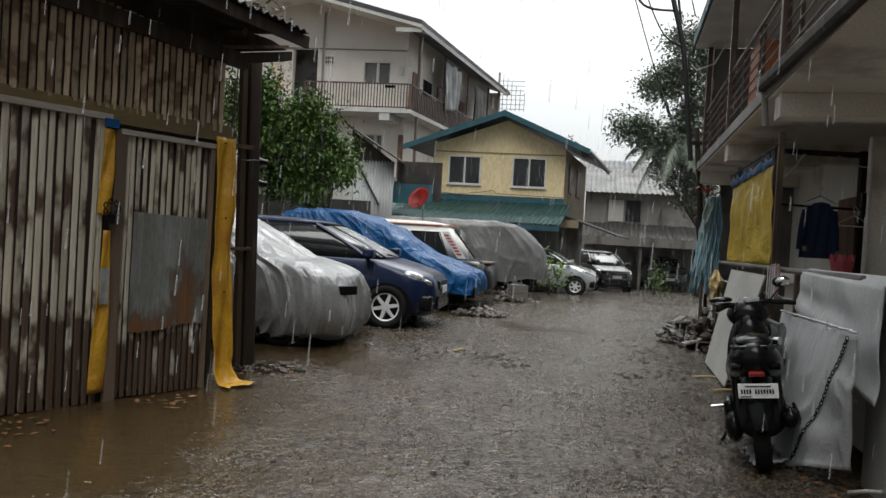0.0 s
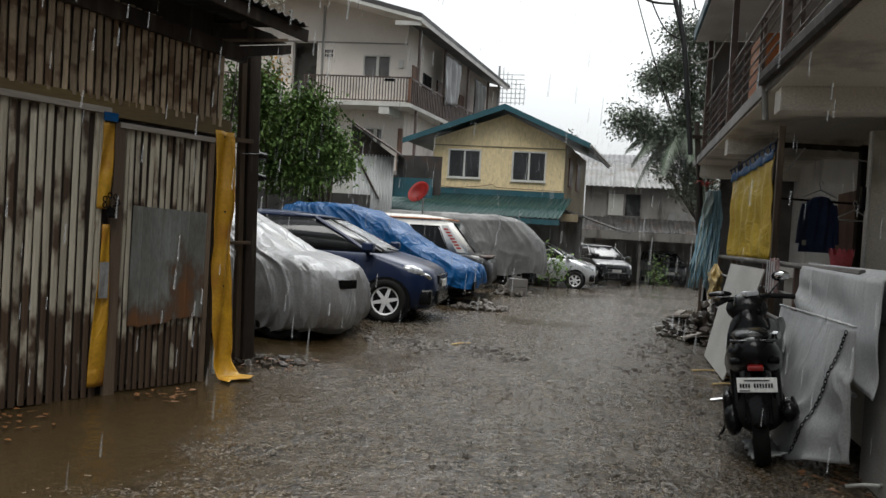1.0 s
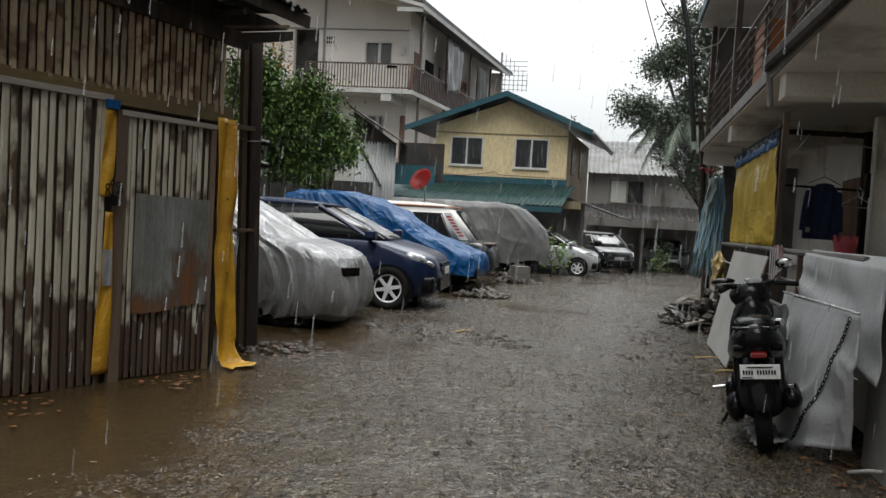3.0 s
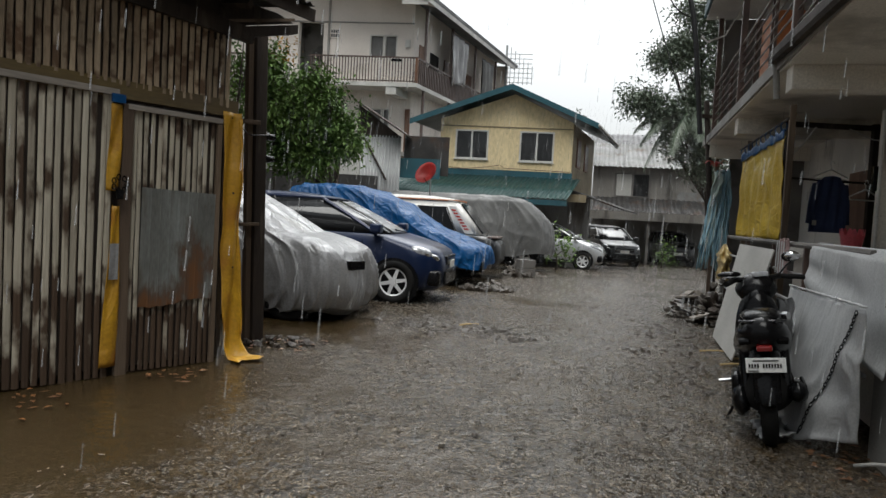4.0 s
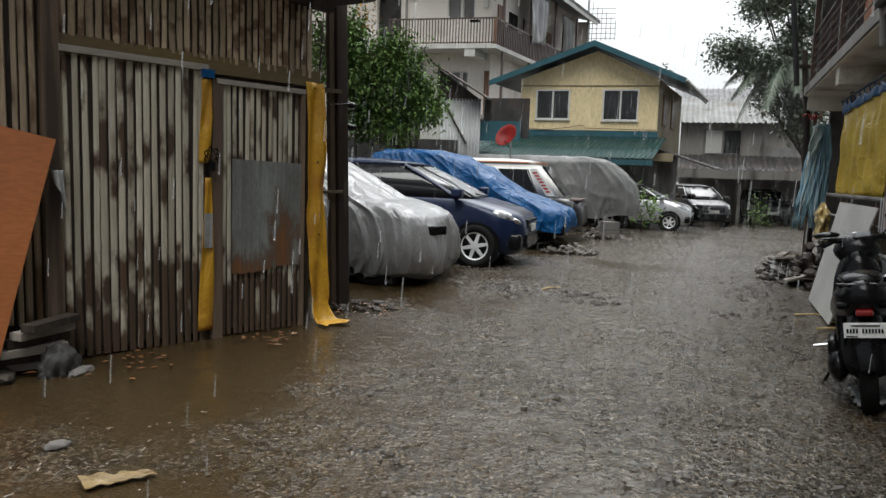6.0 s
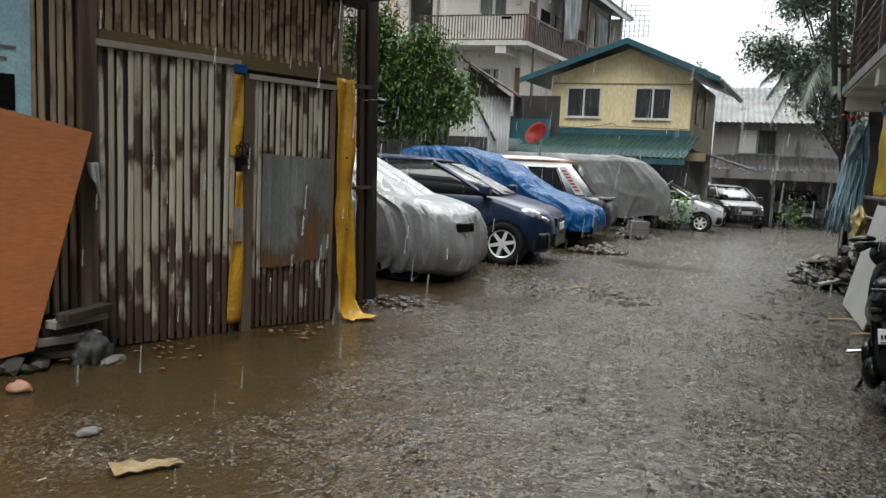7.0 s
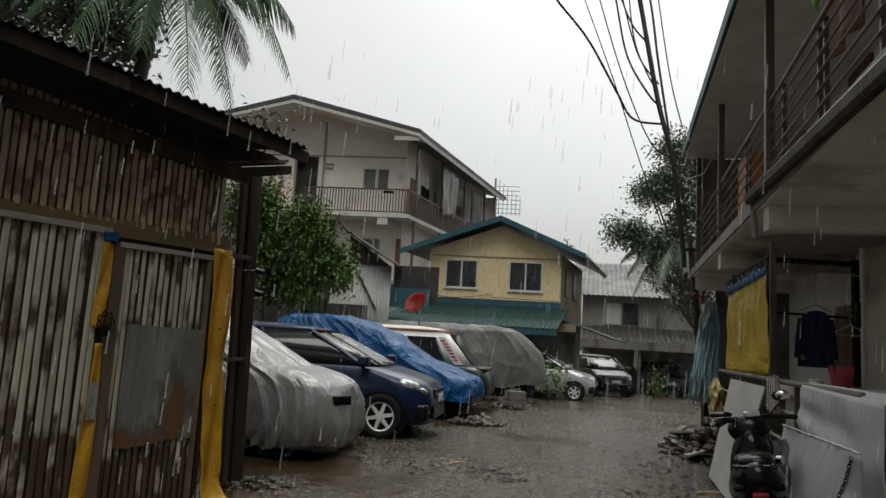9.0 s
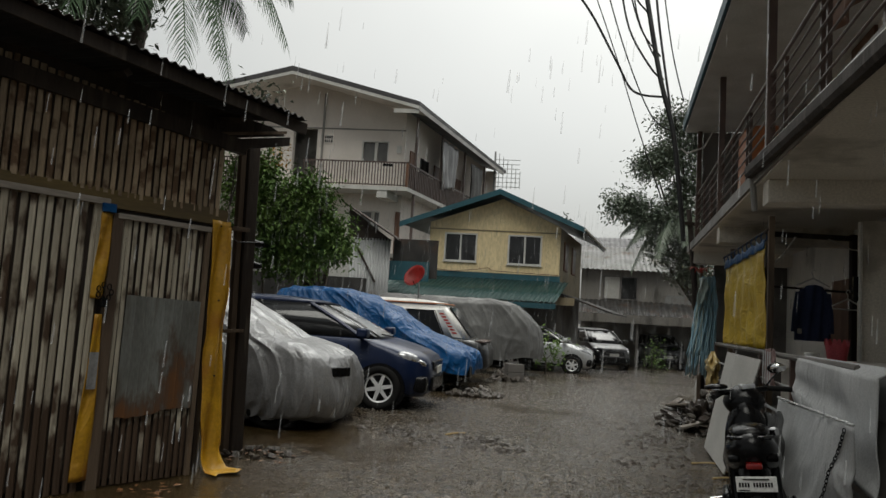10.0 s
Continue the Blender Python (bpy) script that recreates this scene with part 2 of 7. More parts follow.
M["towel"] = mat("checked_towel", (0.3, 0.2, 0.19), (0.22, 0.15, 0.145), 30, 0.85, 0.2)
M["mud_lump"] = mat("mud_lump", (0.045, 0.034, 0.025), (0.03, 0.023, 0.018), 9, 0.4, 0.4, fine=60)
M["chrome"] = mat("chrome", (0.6, 0.6, 0.6), (0.5, 0.5, 0.5), 5, 0.12, 0.0, metal=1.0)
M["alloy"] = mat("alloy_wheel", (0.72, 0.72, 0.73), (0.62, 0.62, 0.63), 5, 0.3, 0.0, metal=0.25)
M["navy"] = mat("navy_car_paint", (0.004, 0.013, 0.048), (0.003, 0.01, 0.038), 1.0, 0.3, 0.0, metal=0.15, coat=0.2, spec=0.35)
M["silver_car"] = mat("silver_car_paint", (0.5, 0.51, 0.52), (0.46, 0.47, 0.48), 1.0, 0.3, 0.0, metal=0.5, coat=0.9)
M["black_car"] = mat("black_car_paint", (0.018, 0.019, 0.021), (0.014, 0.015, 0.017), 1.0, 0.3, 0.0, metal=0.1, coat=0.3)
M["white_car"] = mat("white_car_paint", (0.7, 0.68, 0.64), (0.6, 0.58, 0.54), 1.0, 0.35, 0.0, coat=0.5)
M["red"] = mat("red_paint", (0.38, 0.025, 0.02), (0.28, 0.02, 0.016), 3, 0.45, 0.05)
M["red_lens"] = mat("red_lens", (0.22, 0.008, 0.006), (0.16, 0.006, 0.005), 3, 0.15, 0.0, coat=0.6)
M["lamp_glass"] = mat("lamp_glass", (0.75, 0.76, 0.78), (0.6, 0.61, 0.63), 12, 0.1, 0.0, metal=0.3, coat=0.8)
M["lamp_housing"] = mat("clear_lamp_cover", (0.4, 0.41, 0.43), (0.2, 0.205, 0.21), 14, 0.1, 0.0, metal=0.3, coat=0.8)
M["white_cloth"] = mat("grey_white_sheet", (0.47, 0.475, 0.475), (0.4, 0.405, 0.405), 1.5, 0.6, 0.1, fine=80, stain=(0.3, 0.295, 0.28), stain_scale=1.5, stain_at=0.62)
M["board_white"] = mat("cement_board", (0.48, 0.47, 0.44), (0.4, 0.39, 0.365), 1.3, 0.7, 0.08)
M["board_orange"] = mat("orange_plywood", (0.4, 0.135, 0.042), (0.33, 0.11, 0.035), 1.6, 0.5, 0.1, fine=60, stretch=(0.25, 1, 1))
M["navy_cloth"] = mat("navy_cloth", (0.06, 0.085, 0.19), (0.048, 0.068, 0.155), 4, 0.85, 0.2, fine=120)
M["pink"] = mat("pink_plastic", (0.55, 0.11, 0.13), (0.48, 0.09, 0.11), 4, 0.45, 0.05)
M["lightblue"] = mat("pale_blue_cloth", (0.36, 0.54, 0.6), (0.26, 0.42, 0.5), 6, 0.8, 0.2)
M["rock"] = mat("wet_rubble", (0.062, 0.049, 0.037), (0.036, 0.029, 0.022), 8, 0.4, 0.5, fine=60, rand=0.35)
M["gravel"] = mat("wet_gravel", (0.115, 0.096, 0.074), (0.026, 0.021, 0.016), 38, 0.3, 0.2, fine=120, spec=0.4)
M["leaf_litter"] = mat("fallen_leaf", (0.2, 0.08, 0.024), (0.11, 0.05, 0.02), 8, 0.4, 0.1, rand=0.3)
M["cable"] = mat("black_cable", (0.02, 0.02, 0.021), (0.015, 0.015, 0.016), 5, 0.5, 0.0)
M["cream_board"] = mat("pale_timber", (0.5, 0.36, 0.17), (0.4, 0.28, 0.13), 5, 0.6, 0.1)
M["tail_smoke"] = mat("smoked_tail_lens", (0.035, 0.006, 0.006), (0.02, 0.004, 0.004), 5, 0.12, 0.0, coat=0.5)
M["lens_mirror"] = mat("mirror_glass", (0.8, 0.8, 0.8), (0.78, 0.78, 0.78), 2, 0.03, 0.0, metal=1.0)
M["green_cloth"] = mat("lime_cloth", (0.28, 0.5, 0.08), (0.2, 0.38, 0.06), 4, 0.8, 0.1)


def creases(m, scale, stretch, depth):
    """Sharp folds over a sheet: ridges along warped cell borders, laid over the material's own grain."""
    n, l = m.node_tree.nodes, m.node_tree.links
    b = n["Principled BSDF"]
    tc, mp = n.new("ShaderNodeTexCoord"), n.new("ShaderNodeMapping")
    mp.inputs["Scale"].default_value = stretch
    l.new(tc.outputs["Object"], mp.inputs["Vector"])
    wn_, ad = n.new("ShaderNodeTexNoise"), n.new("ShaderNodeVectorMath")
    wn_.inputs["Scale"].default_value = 2.2
    l.new(mp.outputs[0], wn_.inputs["Vector"])
    l.new(mp.outputs[0], ad.inputs[0])
    l.new(wn_.outputs["Color"], ad.inputs[1])
    prev = b.inputs["Normal"].links[0].from_socket if b.inputs["Normal"].links else None
    for k, (sc, dp) in enumerate(((scale, depth), (scale * 2.7, depth * 0.4))):
        vo = n.new("ShaderNodeTexVoronoi")
        vo.feature = "DISTANCE_TO_EDGE"
        vo.inputs["Scale"].default_value = sc
        l.new(ad.outputs[0], vo.inputs["Vector"])
        mr = n.new("ShaderNodeMapRange")
        mr.interpolation_type = "SMOOTHSTEP"
        mr.inputs[1].default_value, mr.inputs[2].default_value, mr.inputs[3].default_value, mr.inputs[4].default_value = 0.0, 0.22, 1.0, 0.0
        l.new(vo.outputs["Distance"], mr.inputs[0])
        bp = n.new("ShaderNodeBump")
        bp.inputs["Strength"].default_value, bp.inputs["Distance"].default_value = 0.8, dp
        l.new(mr.outputs[0], bp.inputs["Height"])
        if prev:
            l.new(prev, bp.inputs["Normal"])
        prev = bp.outputs[0]
    l.new(prev, b.inputs["Normal"])


creases(M["cover_silver"], 2.2, (1, 1, 0.4), 0.0105)
creases(M["cover_grey"], 1.4, (0.8, 1, 0.5), 0.008)
creases(M["tarp_blue"], 2.4, (1, 1, 0.7), 0.012)
creases(M["white_cloth"], 3.0, (1, 1, 0.4), 0.004)
creases(M["ytarp"], 2.6, (1, 1, 0.45), 0.006)
creases(M["curtain"], 2.2, (1, 0.8, 1.4), 0.007)


def mud():
    """Wet gravelly mud: matt stones and grit, with smooth films of water between."""
    m = bpy.data.materials.new("wet_mud")
    m.use_nodes = True
    n, l = m.node_tree.nodes, m.node_tree.links
    b = n["Principled BSDF"]
    tc = n.new("ShaderNodeTexCoord")

    def nz(scale, detail, rough=0.55):
        q = n.new("ShaderNodeTexNoise")
        q.inputs["Scale"].default_value, q.inputs["Detail"].default_value, q.inputs["Roughness"].default_value = scale, detail, rough
        l.new(tc.outputs["Object"], q.inputs["Vector"])
        return q.outputs["Fac"]

    def rg(f, a, c, lo=0.0, hi=1.0):
        q = n.new("ShaderNodeMapRange")
        for k, v in ((1, a), (2, c), (3, lo), (4, hi)):
            q.inputs[k].default_value = v
        l.new(f, q.inputs[0])
        return q.outputs[0]

    def mx(f, a, c):
        q = n.new("ShaderNodeMixRGB")
        l.new(f, q.inputs[0])
        for k, w in ((1, a), (2, c)):
            if isinstance(w, tuple):
                q.inputs[k].default_value = (*w, 1)
            else:
                l.new(w, q.inputs[k])
        return q.outputs[0]

    big, mid, fine, pud, clod = nz(0.35, 3), nz(5.5, 6, 0.65), nz(60, 4, 0.7), nz(0.5, 5, 0.6), nz(15, 5, 0.62)

    def cells(scale):
        q = n.new("ShaderNodeTexVoronoi")
        q.inputs["Scale"].default_value = scale
        l.new(tc.outputs["Object"], q.inputs["Vector"])
        return q

    grit, stones = cells(70.0), cells(24.0)
    tone = n.new("ShaderNodeSeparateColor")
    l.new(grit.outputs["Color"], tone.inputs[0])
    # a film of standing water covers the hollow before the shed
    sp, low = n.new("ShaderNodeSeparateXYZ"), n.new("ShaderNodeMath")
    l.new(tc.outputs["Object"], sp.inputs[0])
    l.new(rg(sp.outputs[0], -1.9, 0.1, 0.17, 0.0), low.inputs[0])
    l.new(pud, low.inputs[1])
    wetm = rg(low.outputs[0], 0.5, 0.62)
    col = mx(rg(big, 0.4, 0.62), (0.07, 0.046, 0.02), (0.053, 0.039, 0.021))
    col = mx(rg(mid, 0.45, 0.62), col, (0.023, 0.017, 0.012))
    # grit tones; pale flecks also paint wet glints, dark ones the stones' shaded sides
    col = mx(rg(tone.outputs[0], 0.66, 0.8), col, (0.15, 0.122, 0.088))
    col = mx(rg(tone.outputs[1], 0.66, 0.8), col, (0.01, 0.008, 0.006))
    col = mx(rg(clod, 0.55, 0.68), col, (0.024, 0.018, 0.012))
    col = mx(wetm, col, (0.043, 0.0285, 0.0125))
    l.new(col, b.inputs["Base Color"])
    dry, rippled = rg(wetm, 0.0, 1.0, 1.0, 0.6), rg(wetm, 0.0, 1.0, 1.0, 0.35)
    wet = n.new("ShaderNodeMath")
    wet.operation = "MULTIPLY"
    l.new(rg(clod, 0.46, 0.66, 0.09, 0.4), wet.inputs[0])
    l.new(dry, wet.inputs[1])
    l.new(wet.outputs[0], b.inputs["Roughness"])
    b.inputs["Specular IOR Level"].default_value = 0.45

    def madd(a, k, c):
        q = n.new("ShaderNodeMath")
        q.operation = "MULTIPLY_ADD"
        l.new(a, q.inputs[0])
        q.inputs[1].default_value = k
        l.new(c, q.inputs[2])
        return q.outputs[0]

    def domes(cell, share):
        """Stones in some of the cells: round tops, flat mud between."""
        pick = n.new("ShaderNodeSeparateColor")
        l.new(cell.outputs["Color"], pick.inputs[0])
        q = n.new("ShaderNodeMath")
        q.operation = "MULTIPLY"
        l.new(rg(cell.outputs["Distance"], 0.08, 0.42, 1.0, 0.0), q.inputs[0])
        l.new(rg(pick.outputs[2], 1.0 - share, 1.02 - share), q.inputs[1])
        return q.outputs[0]

    high = madd(domes(grit, 0.45), 0.34, rg(mid, 0.35, 0.75))
    high = madd(domes(stones, 0.4), 0.6, high)
    high = madd(rg(clod, 0.52, 0.75), 0.5, high)
    high = madd(fine, 0.06, high)
    hsum = n.new("ShaderNodeMath")
    hsum.operation = "MULTIPLY"
    l.new(high, hsum.inputs[0])
    l.new(rippled, hsum.inputs[1])
    bp = n.new("ShaderNodeBump")
    bp.inputs["Strength"].default_value, bp.inputs["Distance"].default_value = 0.6, 0.026
    l.new(hsum.outputs[0], bp.inputs["Height"])
    l.new(bp.outputs[0], b.inputs["Normal"])
    return m


M["mud"] = mud()


# ---- mesh helpers ----
def part(name, bm, material, parent=None, label="", T=None, smooth=False):
    if T is not None:
        bm.transform(T)
    bmesh.ops.recalc_face_normals(bm, faces=bm.faces[:])
    me = bpy.data.meshes.new(name)
    bm.to_mesh(me)
    bm.free()
    if smooth:
        for p in me.polygons:
            p.use_smooth = True
    me.materials.append(M[material] if isinstance(material, str) else material)
    ob = new(name, me)
    if parent is not None:
        ob.parent = parent
    if label:
        ob["label"] = label
    return ob


def thing(name, m, label, category, group="", kind=""):
    ob = new(name)
    ob.empty_display_size = 0.2
    ob.matrix_world = m
    return tagged(ob, label, category, group, kind)


def box(bm, x0, x1, y0, y1, z0, z1, bevel=0.0):
    vs = [bm.verts.new((x, y, z)) for x in (x0, x1) for y in (y0, y1) for z in (z0, z1)]
    fs = [bm.faces.new([vs[i] for i in f]) for f in ((0, 1, 3, 2), (4, 6, 7, 5), (0, 4, 5, 1), (2, 3, 7, 6), (0, 2, 6, 4), (1, 5, 7, 3))]
    if bevel:
        es = list({e for f in fs for e in f.edges})
        bmesh.ops.bevel(bm, geom=es, offset=bevel, segments=2, affect="EDGES", profile=0.6)
    return bm


def boxes(*dims, bevel=0.0):
    bm = bmesh.new()
    for d in dims:
        box(bm, *d, bevel=bevel)
    return bm


def tube(bm, pts, r, seg=8, r1=None, caps=True):
    """A round bar through the points; r1: the radius at its end."""
    pts = [Vector(p) for p in pts]
    n = len(pts)
    rings = []
    for i, p in enumerate(pts):
        d = (pts[min(i + 1, n - 1)] - pts[max(i - 1, 0)]).normalized()
        a = d.orthogonal().normalized() if abs(d.z) > 0.9 else d.cross(Vector((0, 0, 1))).normalized()
        if abs(d.z) > 0.9:
            a = (Vector((1, 0, 0)) - d * d.x).normalized()
        b = d.cross(a)
        rr = r if r1 is None else r + (r1 - r) * i / max(1, n - 1)
        rings.append([bm.verts.new(p + rr * (math.cos(k * math.tau / seg) * a + math.sin(k * math.tau / seg) * b)) for k in range(seg)])
    for q, w in zip(rings, rings[1:]):
        for k in range(seg):
            bm.faces.new((q[k], q[(k + 1) % seg], w[(k + 1) % seg], w[k]))
    if caps:
        bm.faces.new(rings[0][::-1])
        bm.faces.new(rings[-1])
    return bm


def bar(p0, p1, r, seg=8, r1=None):
    return tube(bmesh.new(), (p0, p1), r, seg, r1)


def prism(poly, y0, y1):
    """A polygon in x and z, drawn out along y."""
    bm = bmesh.new()
    a = [bm.verts.new((x, y0, z)) for x, z in poly]
    b = [bm.verts.new((x, y1, z)) for x, z in poly]
    bm.faces.new(a)
    bm.faces.new(b[::-1])
    for i in range(len(poly)):
        j = (i + 1) % len(poly)
        bm.faces.new((a[i], b[i], b[j], a[j]))
    return bm


def loft(rings, closed=True, caps=True):
    """Skin over rings of points, all of one length."""
    bm = bmesh.new()
    vs = [[bm.verts.new(p) for p in r] for r in rings]
    n = len(vs[0])
    for q, w in zip(vs, vs[1:]):
        for k in range(n if closed else n - 1):
            bm.faces.new((q[k], q[(k + 1) % n], w[(k + 1) % n], w[k]))
    if caps:
        bm.faces.new(vs[0][::-1])
        bm.faces.new(vs[-1])
    return bm


def sheet(fn, nu, nv, thick=0.004):
    """A draped sheet: fn(u, v) gives a point, u and v from 0 to 1; it has a front, a back and edges."""
    bm = bmesh.new()
    g = [[bm.verts.new(fn(i / nu, j / nv)) for j in range(nv + 1)] for i in range(nu + 1)]
    for i in range(nu):
        for j in range(nv):
            bm.faces.new((g[i][j], g[i + 1][j], g[i + 1][j + 1], g[i][j + 1]))
    bm.normal_update()
    bmesh.ops.solidify(bm, geom=bm.faces[:], thickness=thick)
    return bm


def corrugated(x0, x1, y0, y1, z0, z1, pitch=0.076, depth=0.012, thick=0.003, ny=2, wob=0.0):
    """A corrugated sheet whose ridges run along y, from height z0 at y0 to z1 at y1."""
    nx = max(4, int((x1 - x0) / pitch * 6))

    def f(u, v):
        x = x0 + (x1 - x0) * u
        return (x, y0 + (y1 - y0) * v, z0 + (z1 - z0) * v + depth * math.sin(x / pitch * math.tau) + wob * noise.noise((x * 0.9, v * 2, 0.3)))

    return sheet(f, nx, ny, thick)


def sheared(o, facade, side):
    """A plan with its own direction for the front (x) and for the side (y), in degrees clockwise from X and from Y."""
    a, b = radians(facade), radians(side)
    return Matrix(((math.cos(a), math.sin(b), 0, o[0]), (-math.sin(a), math.cos(b), 0, o[1]), (0, 0, 1, o[2]), (0, 0, 0, 1)))


def ground_z(x, y):
    return -0.034 * max(0.0, min(y, 50.0) - 18.0)


# ---- ground: one sheet to the horizon ----
def make_ground():
    xs = np.concatenate([[-1500, -400, -120, -60, -30, -16], np.arange(-9, 12, 0.09), [14, 18, 30, 60, 120, 400, 1500]])
    ys = np.concatenate([[-1500, -300, -60, -20, -6, -2], np.arange(0.5, 16, 0.09), np.arange(16, 32, 0.4), [34, 40, 48, 60, 120, 400, 2500]])
    verts = []
    for y in ys:
        for x in xs:
            z = ground_z(x, y)
            if -9 < x < 12 and 0.4 < y < 32:
                z += 0.018 * noise.noise((x * 0.7, y * 0.7, 3.1)) + 0.012 * noise.noise((x * 2.3, y * 2.3, 1.7)) + 0.007 * noise.noise((x * 6.1, y * 6.1, 0.4))
            verts.append((x, y, z))
    nx = len(xs)
    faces = [(j * nx + i, j * nx + i + 1, (j + 1) * nx + i + 1, (j + 1) * nx + i) for j in range(len(ys) - 1) for i in range(nx - 1)]
    me = bpy.data.meshes.new("ground")
    me.from_pydata(verts, [], faces)
    for p in me.polygons:
        p.use_smooth = True
    me.materials.append(M["mud"])
    tagged(new("ground", me), "wet muddy gravel ground with puddles in the rain", "ground", kind="structure")


make_ground()

# ---- right-hand building: two storeys with an access balcony ----
RB = thing("apartment_row", pose(0, 0, 0, 0, 0, -14), "two-storey concrete building with a railed access balcony", "building")
part("floor_slab", boxes((1.3, 5.2, -3, 14.2, 2.84, 2.97), bevel=0.01), "soffit", RB)
part("ground_floor_slab", boxes((1.75, 5.2, -3, 14.2, -0.1, 0.16)), "concrete_dark", RB)
for s in (0.4, 3.7, 7.0, 10.25, 13.6):
    part("beam", boxes((1.34, 5.0, s, s + 0.26, 2.62, 2.84), bevel=0.01), "soffit", RB)
part("edge_beam", boxes((1.27, 1.3, -3, 14.2, 2.86, 2.985)), "concrete", RB)
part("back_wall", boxes((3.0, 3.15, -3, 14.2, 0.16, 2.84)), "porch_plaster", RB)
part("upper_wall", boxes((2.75, 2.9, -3, 13.4, 2.97, 5.5)), "plaster", RB)
part("balcony_end_wall", boxes((1.42, 2.75, 13.3, 13.4, 2.97, 4.97)), "concrete_dark", RB)
part("porch_partition", boxes((2.42, 3.0, 8.0, 8.12, 0.16, 2.62)), "soffit", RB)
part("porch_window", boxes((2.95, 3.0, 8.9, 9.9, 1.25, 2.25), bevel=0.006), "glass_dark", RB, "dark porch window")
part("porch_door", boxes((2.94, 3.0, 10.2, 11.0, 0.16, 2.2), bevel=0.006), "brown_wood", RB)
part("fuse_box", boxes((2.36, 2.42, 8.02, 8.1, 1.8, 2.05), bevel=0.006), "black", RB)
part("conduit", tube(bmesh.new(), [(2.4, 7.96, 0.16), (2.4, 7.96, 2.6)], 0.018, 6), "white_paint", RB)
part("end_wall", boxes((1.75, 5.2, 14.0, 14.15, -0.3, 2.84), (2.75, 5.2, 13.4, 13.5, 2.97, 5.4)), "concrete_dark", RB)
# flat ceiling added below the sloping roof; its white brightens the balcony
part("balcony_ceiling", boxes((1.1, 2.75, -3, 13.29, 4.97, 4.99)), "white_paint", RB, "flat white board added under the roof to brighten the balcony")
part("roof", prism([(1.08, 5.12), (5.4, 6.3), (5.4, 6.34), (1.08, 5.16)], -3, 13.3), "roof_dark", RB)
part("fascia", boxes((1.06, 1.09, -3, 13.3, 5.0, 5.17)), "teal", RB, "dark blue-green painted fascia")
part("gutter_pipe", tube(bmesh.new(), [(1.21, 0.5, 2.725), (1.21, 4.2, 2.885), (1.22, 7.35, 3.03)], 0.016, 8), "white_paint", RB, "pale plastic gutter pipe")
part("gutter", loft([[(1.185, s, z), (1.185, s, z - 0.07), (1.205, s, z - 0.1), (1.255, s, z - 0.1), (1.265, s, z - 0.06), (1.265, s, z)] for s, z in ((0.5, 2.715), (4.2, 2.875), (7.35, 3.015))]), "slat_dark", RB)
part("downpipe", tube(bmesh.new(), [(1.24, 7.35, 3.0), (1.27, 7.4, 2.9), (1.3, 7.42, 2.6)], 0.03, 8), "concrete", RB)
for s in (0.35, 3.65, 6.98, 10.3, 13.2):
    part("balcony_post", boxes((1.31, 1.39, s, s + 0.08, 2.97, 5.12), bevel=0.006), "brown_metal", RB)
for k in range(6):
    part("rail", tube(bmesh.new(), [(1.35, -3, 3.075 + 0.126 * k), (1.35, 13.9, 3.075 + 0.126 * k)], 0.011, 6), "brown_metal", RB, smooth=True)
part("handrail", tube(bmesh.new(), [(1.35, -3, 3.83), (1.35, 13.9, 3.83)], 0.019, 8), "brown_metal", RB, smooth=True)
for s in (0.9, 1.02, 2.4, 2.52, 4.1, 5.2, 5.36, 6.5, 8.2, 8.38, 9.4, 11.5, 11.66, 12.5):
    part("baluster", boxes((1.362, 1.395, s, s + 0.04, 2.97, 3.83), bevel=0.004), "brown_metal", RB)
for s in (2.2, 5.2, 8.6, 11.6):
    part("door", boxes((2.71, 2.75, s, s + 0.8, 2.97, 4.95)), "brown_wood", RB)
# ground-floor porch
for s, d in ((7.93, 1.53), (11.15, 1.62), (5.9, 2.1), (14.0, 1.5)):
    part("porch_post", boxes((d, d + 0.06, s, s + 0.06, 0.1, 2.64), bevel=0.006), "old_wood", RB)
part("porch_floor_wall", boxes((1.62, 1.78, 5.6, 11.6, -0.2, 0.3)), "concrete_dark", RB)
part("low_wall", boxes((1.47, 1.6, 1.5, 4.7, -0.1, 1.2), bevel=0.015), "concrete", RB)

# ---- yellow house ----
YT = sheared((-0.48, 24.5, 0), 8, 19)
YH = thing("yellow_house", pose(0, 0, 0), "two-storey yellow house with teal gable trim and green awning roof", "house")
W, D = 4.47, 5.2


def wall_with_holes(x0, x1, z0, z1, holes, y0, y1):
    """A wall in x and z with rectangular holes that go through it; holes: x0, x1, z0, z1."""
    bm = bmesh.new()
    xs = sorted({x0, x1, *[h[0] for h in holes], *[h[1] for h in holes]})
    zs = sorted({z0, z1, *[h[2] for h in holes], *[h[3] for h in holes]})
    for xa, xb in zip(xs, xs[1:]):
        for za, zb in zip(zs, zs[1:]):
            mx, mz = (xa + xb) / 2, (za + zb) / 2
            if not any(h[0] < mx < h[1] and h[2] < mz < h[3] for h in holes):
                box(bm, xa, xb, y0, y1, za, zb)
    bmesh.ops.remove_doubles(bm, verts=bm.verts[:], dist=1e-5)
    return bm


WIN = [(0.53, 1.66, 3.27, 4.26), (2.72, 3.87, 3.25, 4.27)]
part("front_wall", wall_with_holes(0, W, 2.7, 4.6, WIN, 0, 0.14), "yellow", YH, T=YT)
part("gable_wall", prism([(0, 4.6), (W, 4.6), (W / 2 + 0.25, 5.5)], 0, 0.14), "yellow", YH, T=YT)
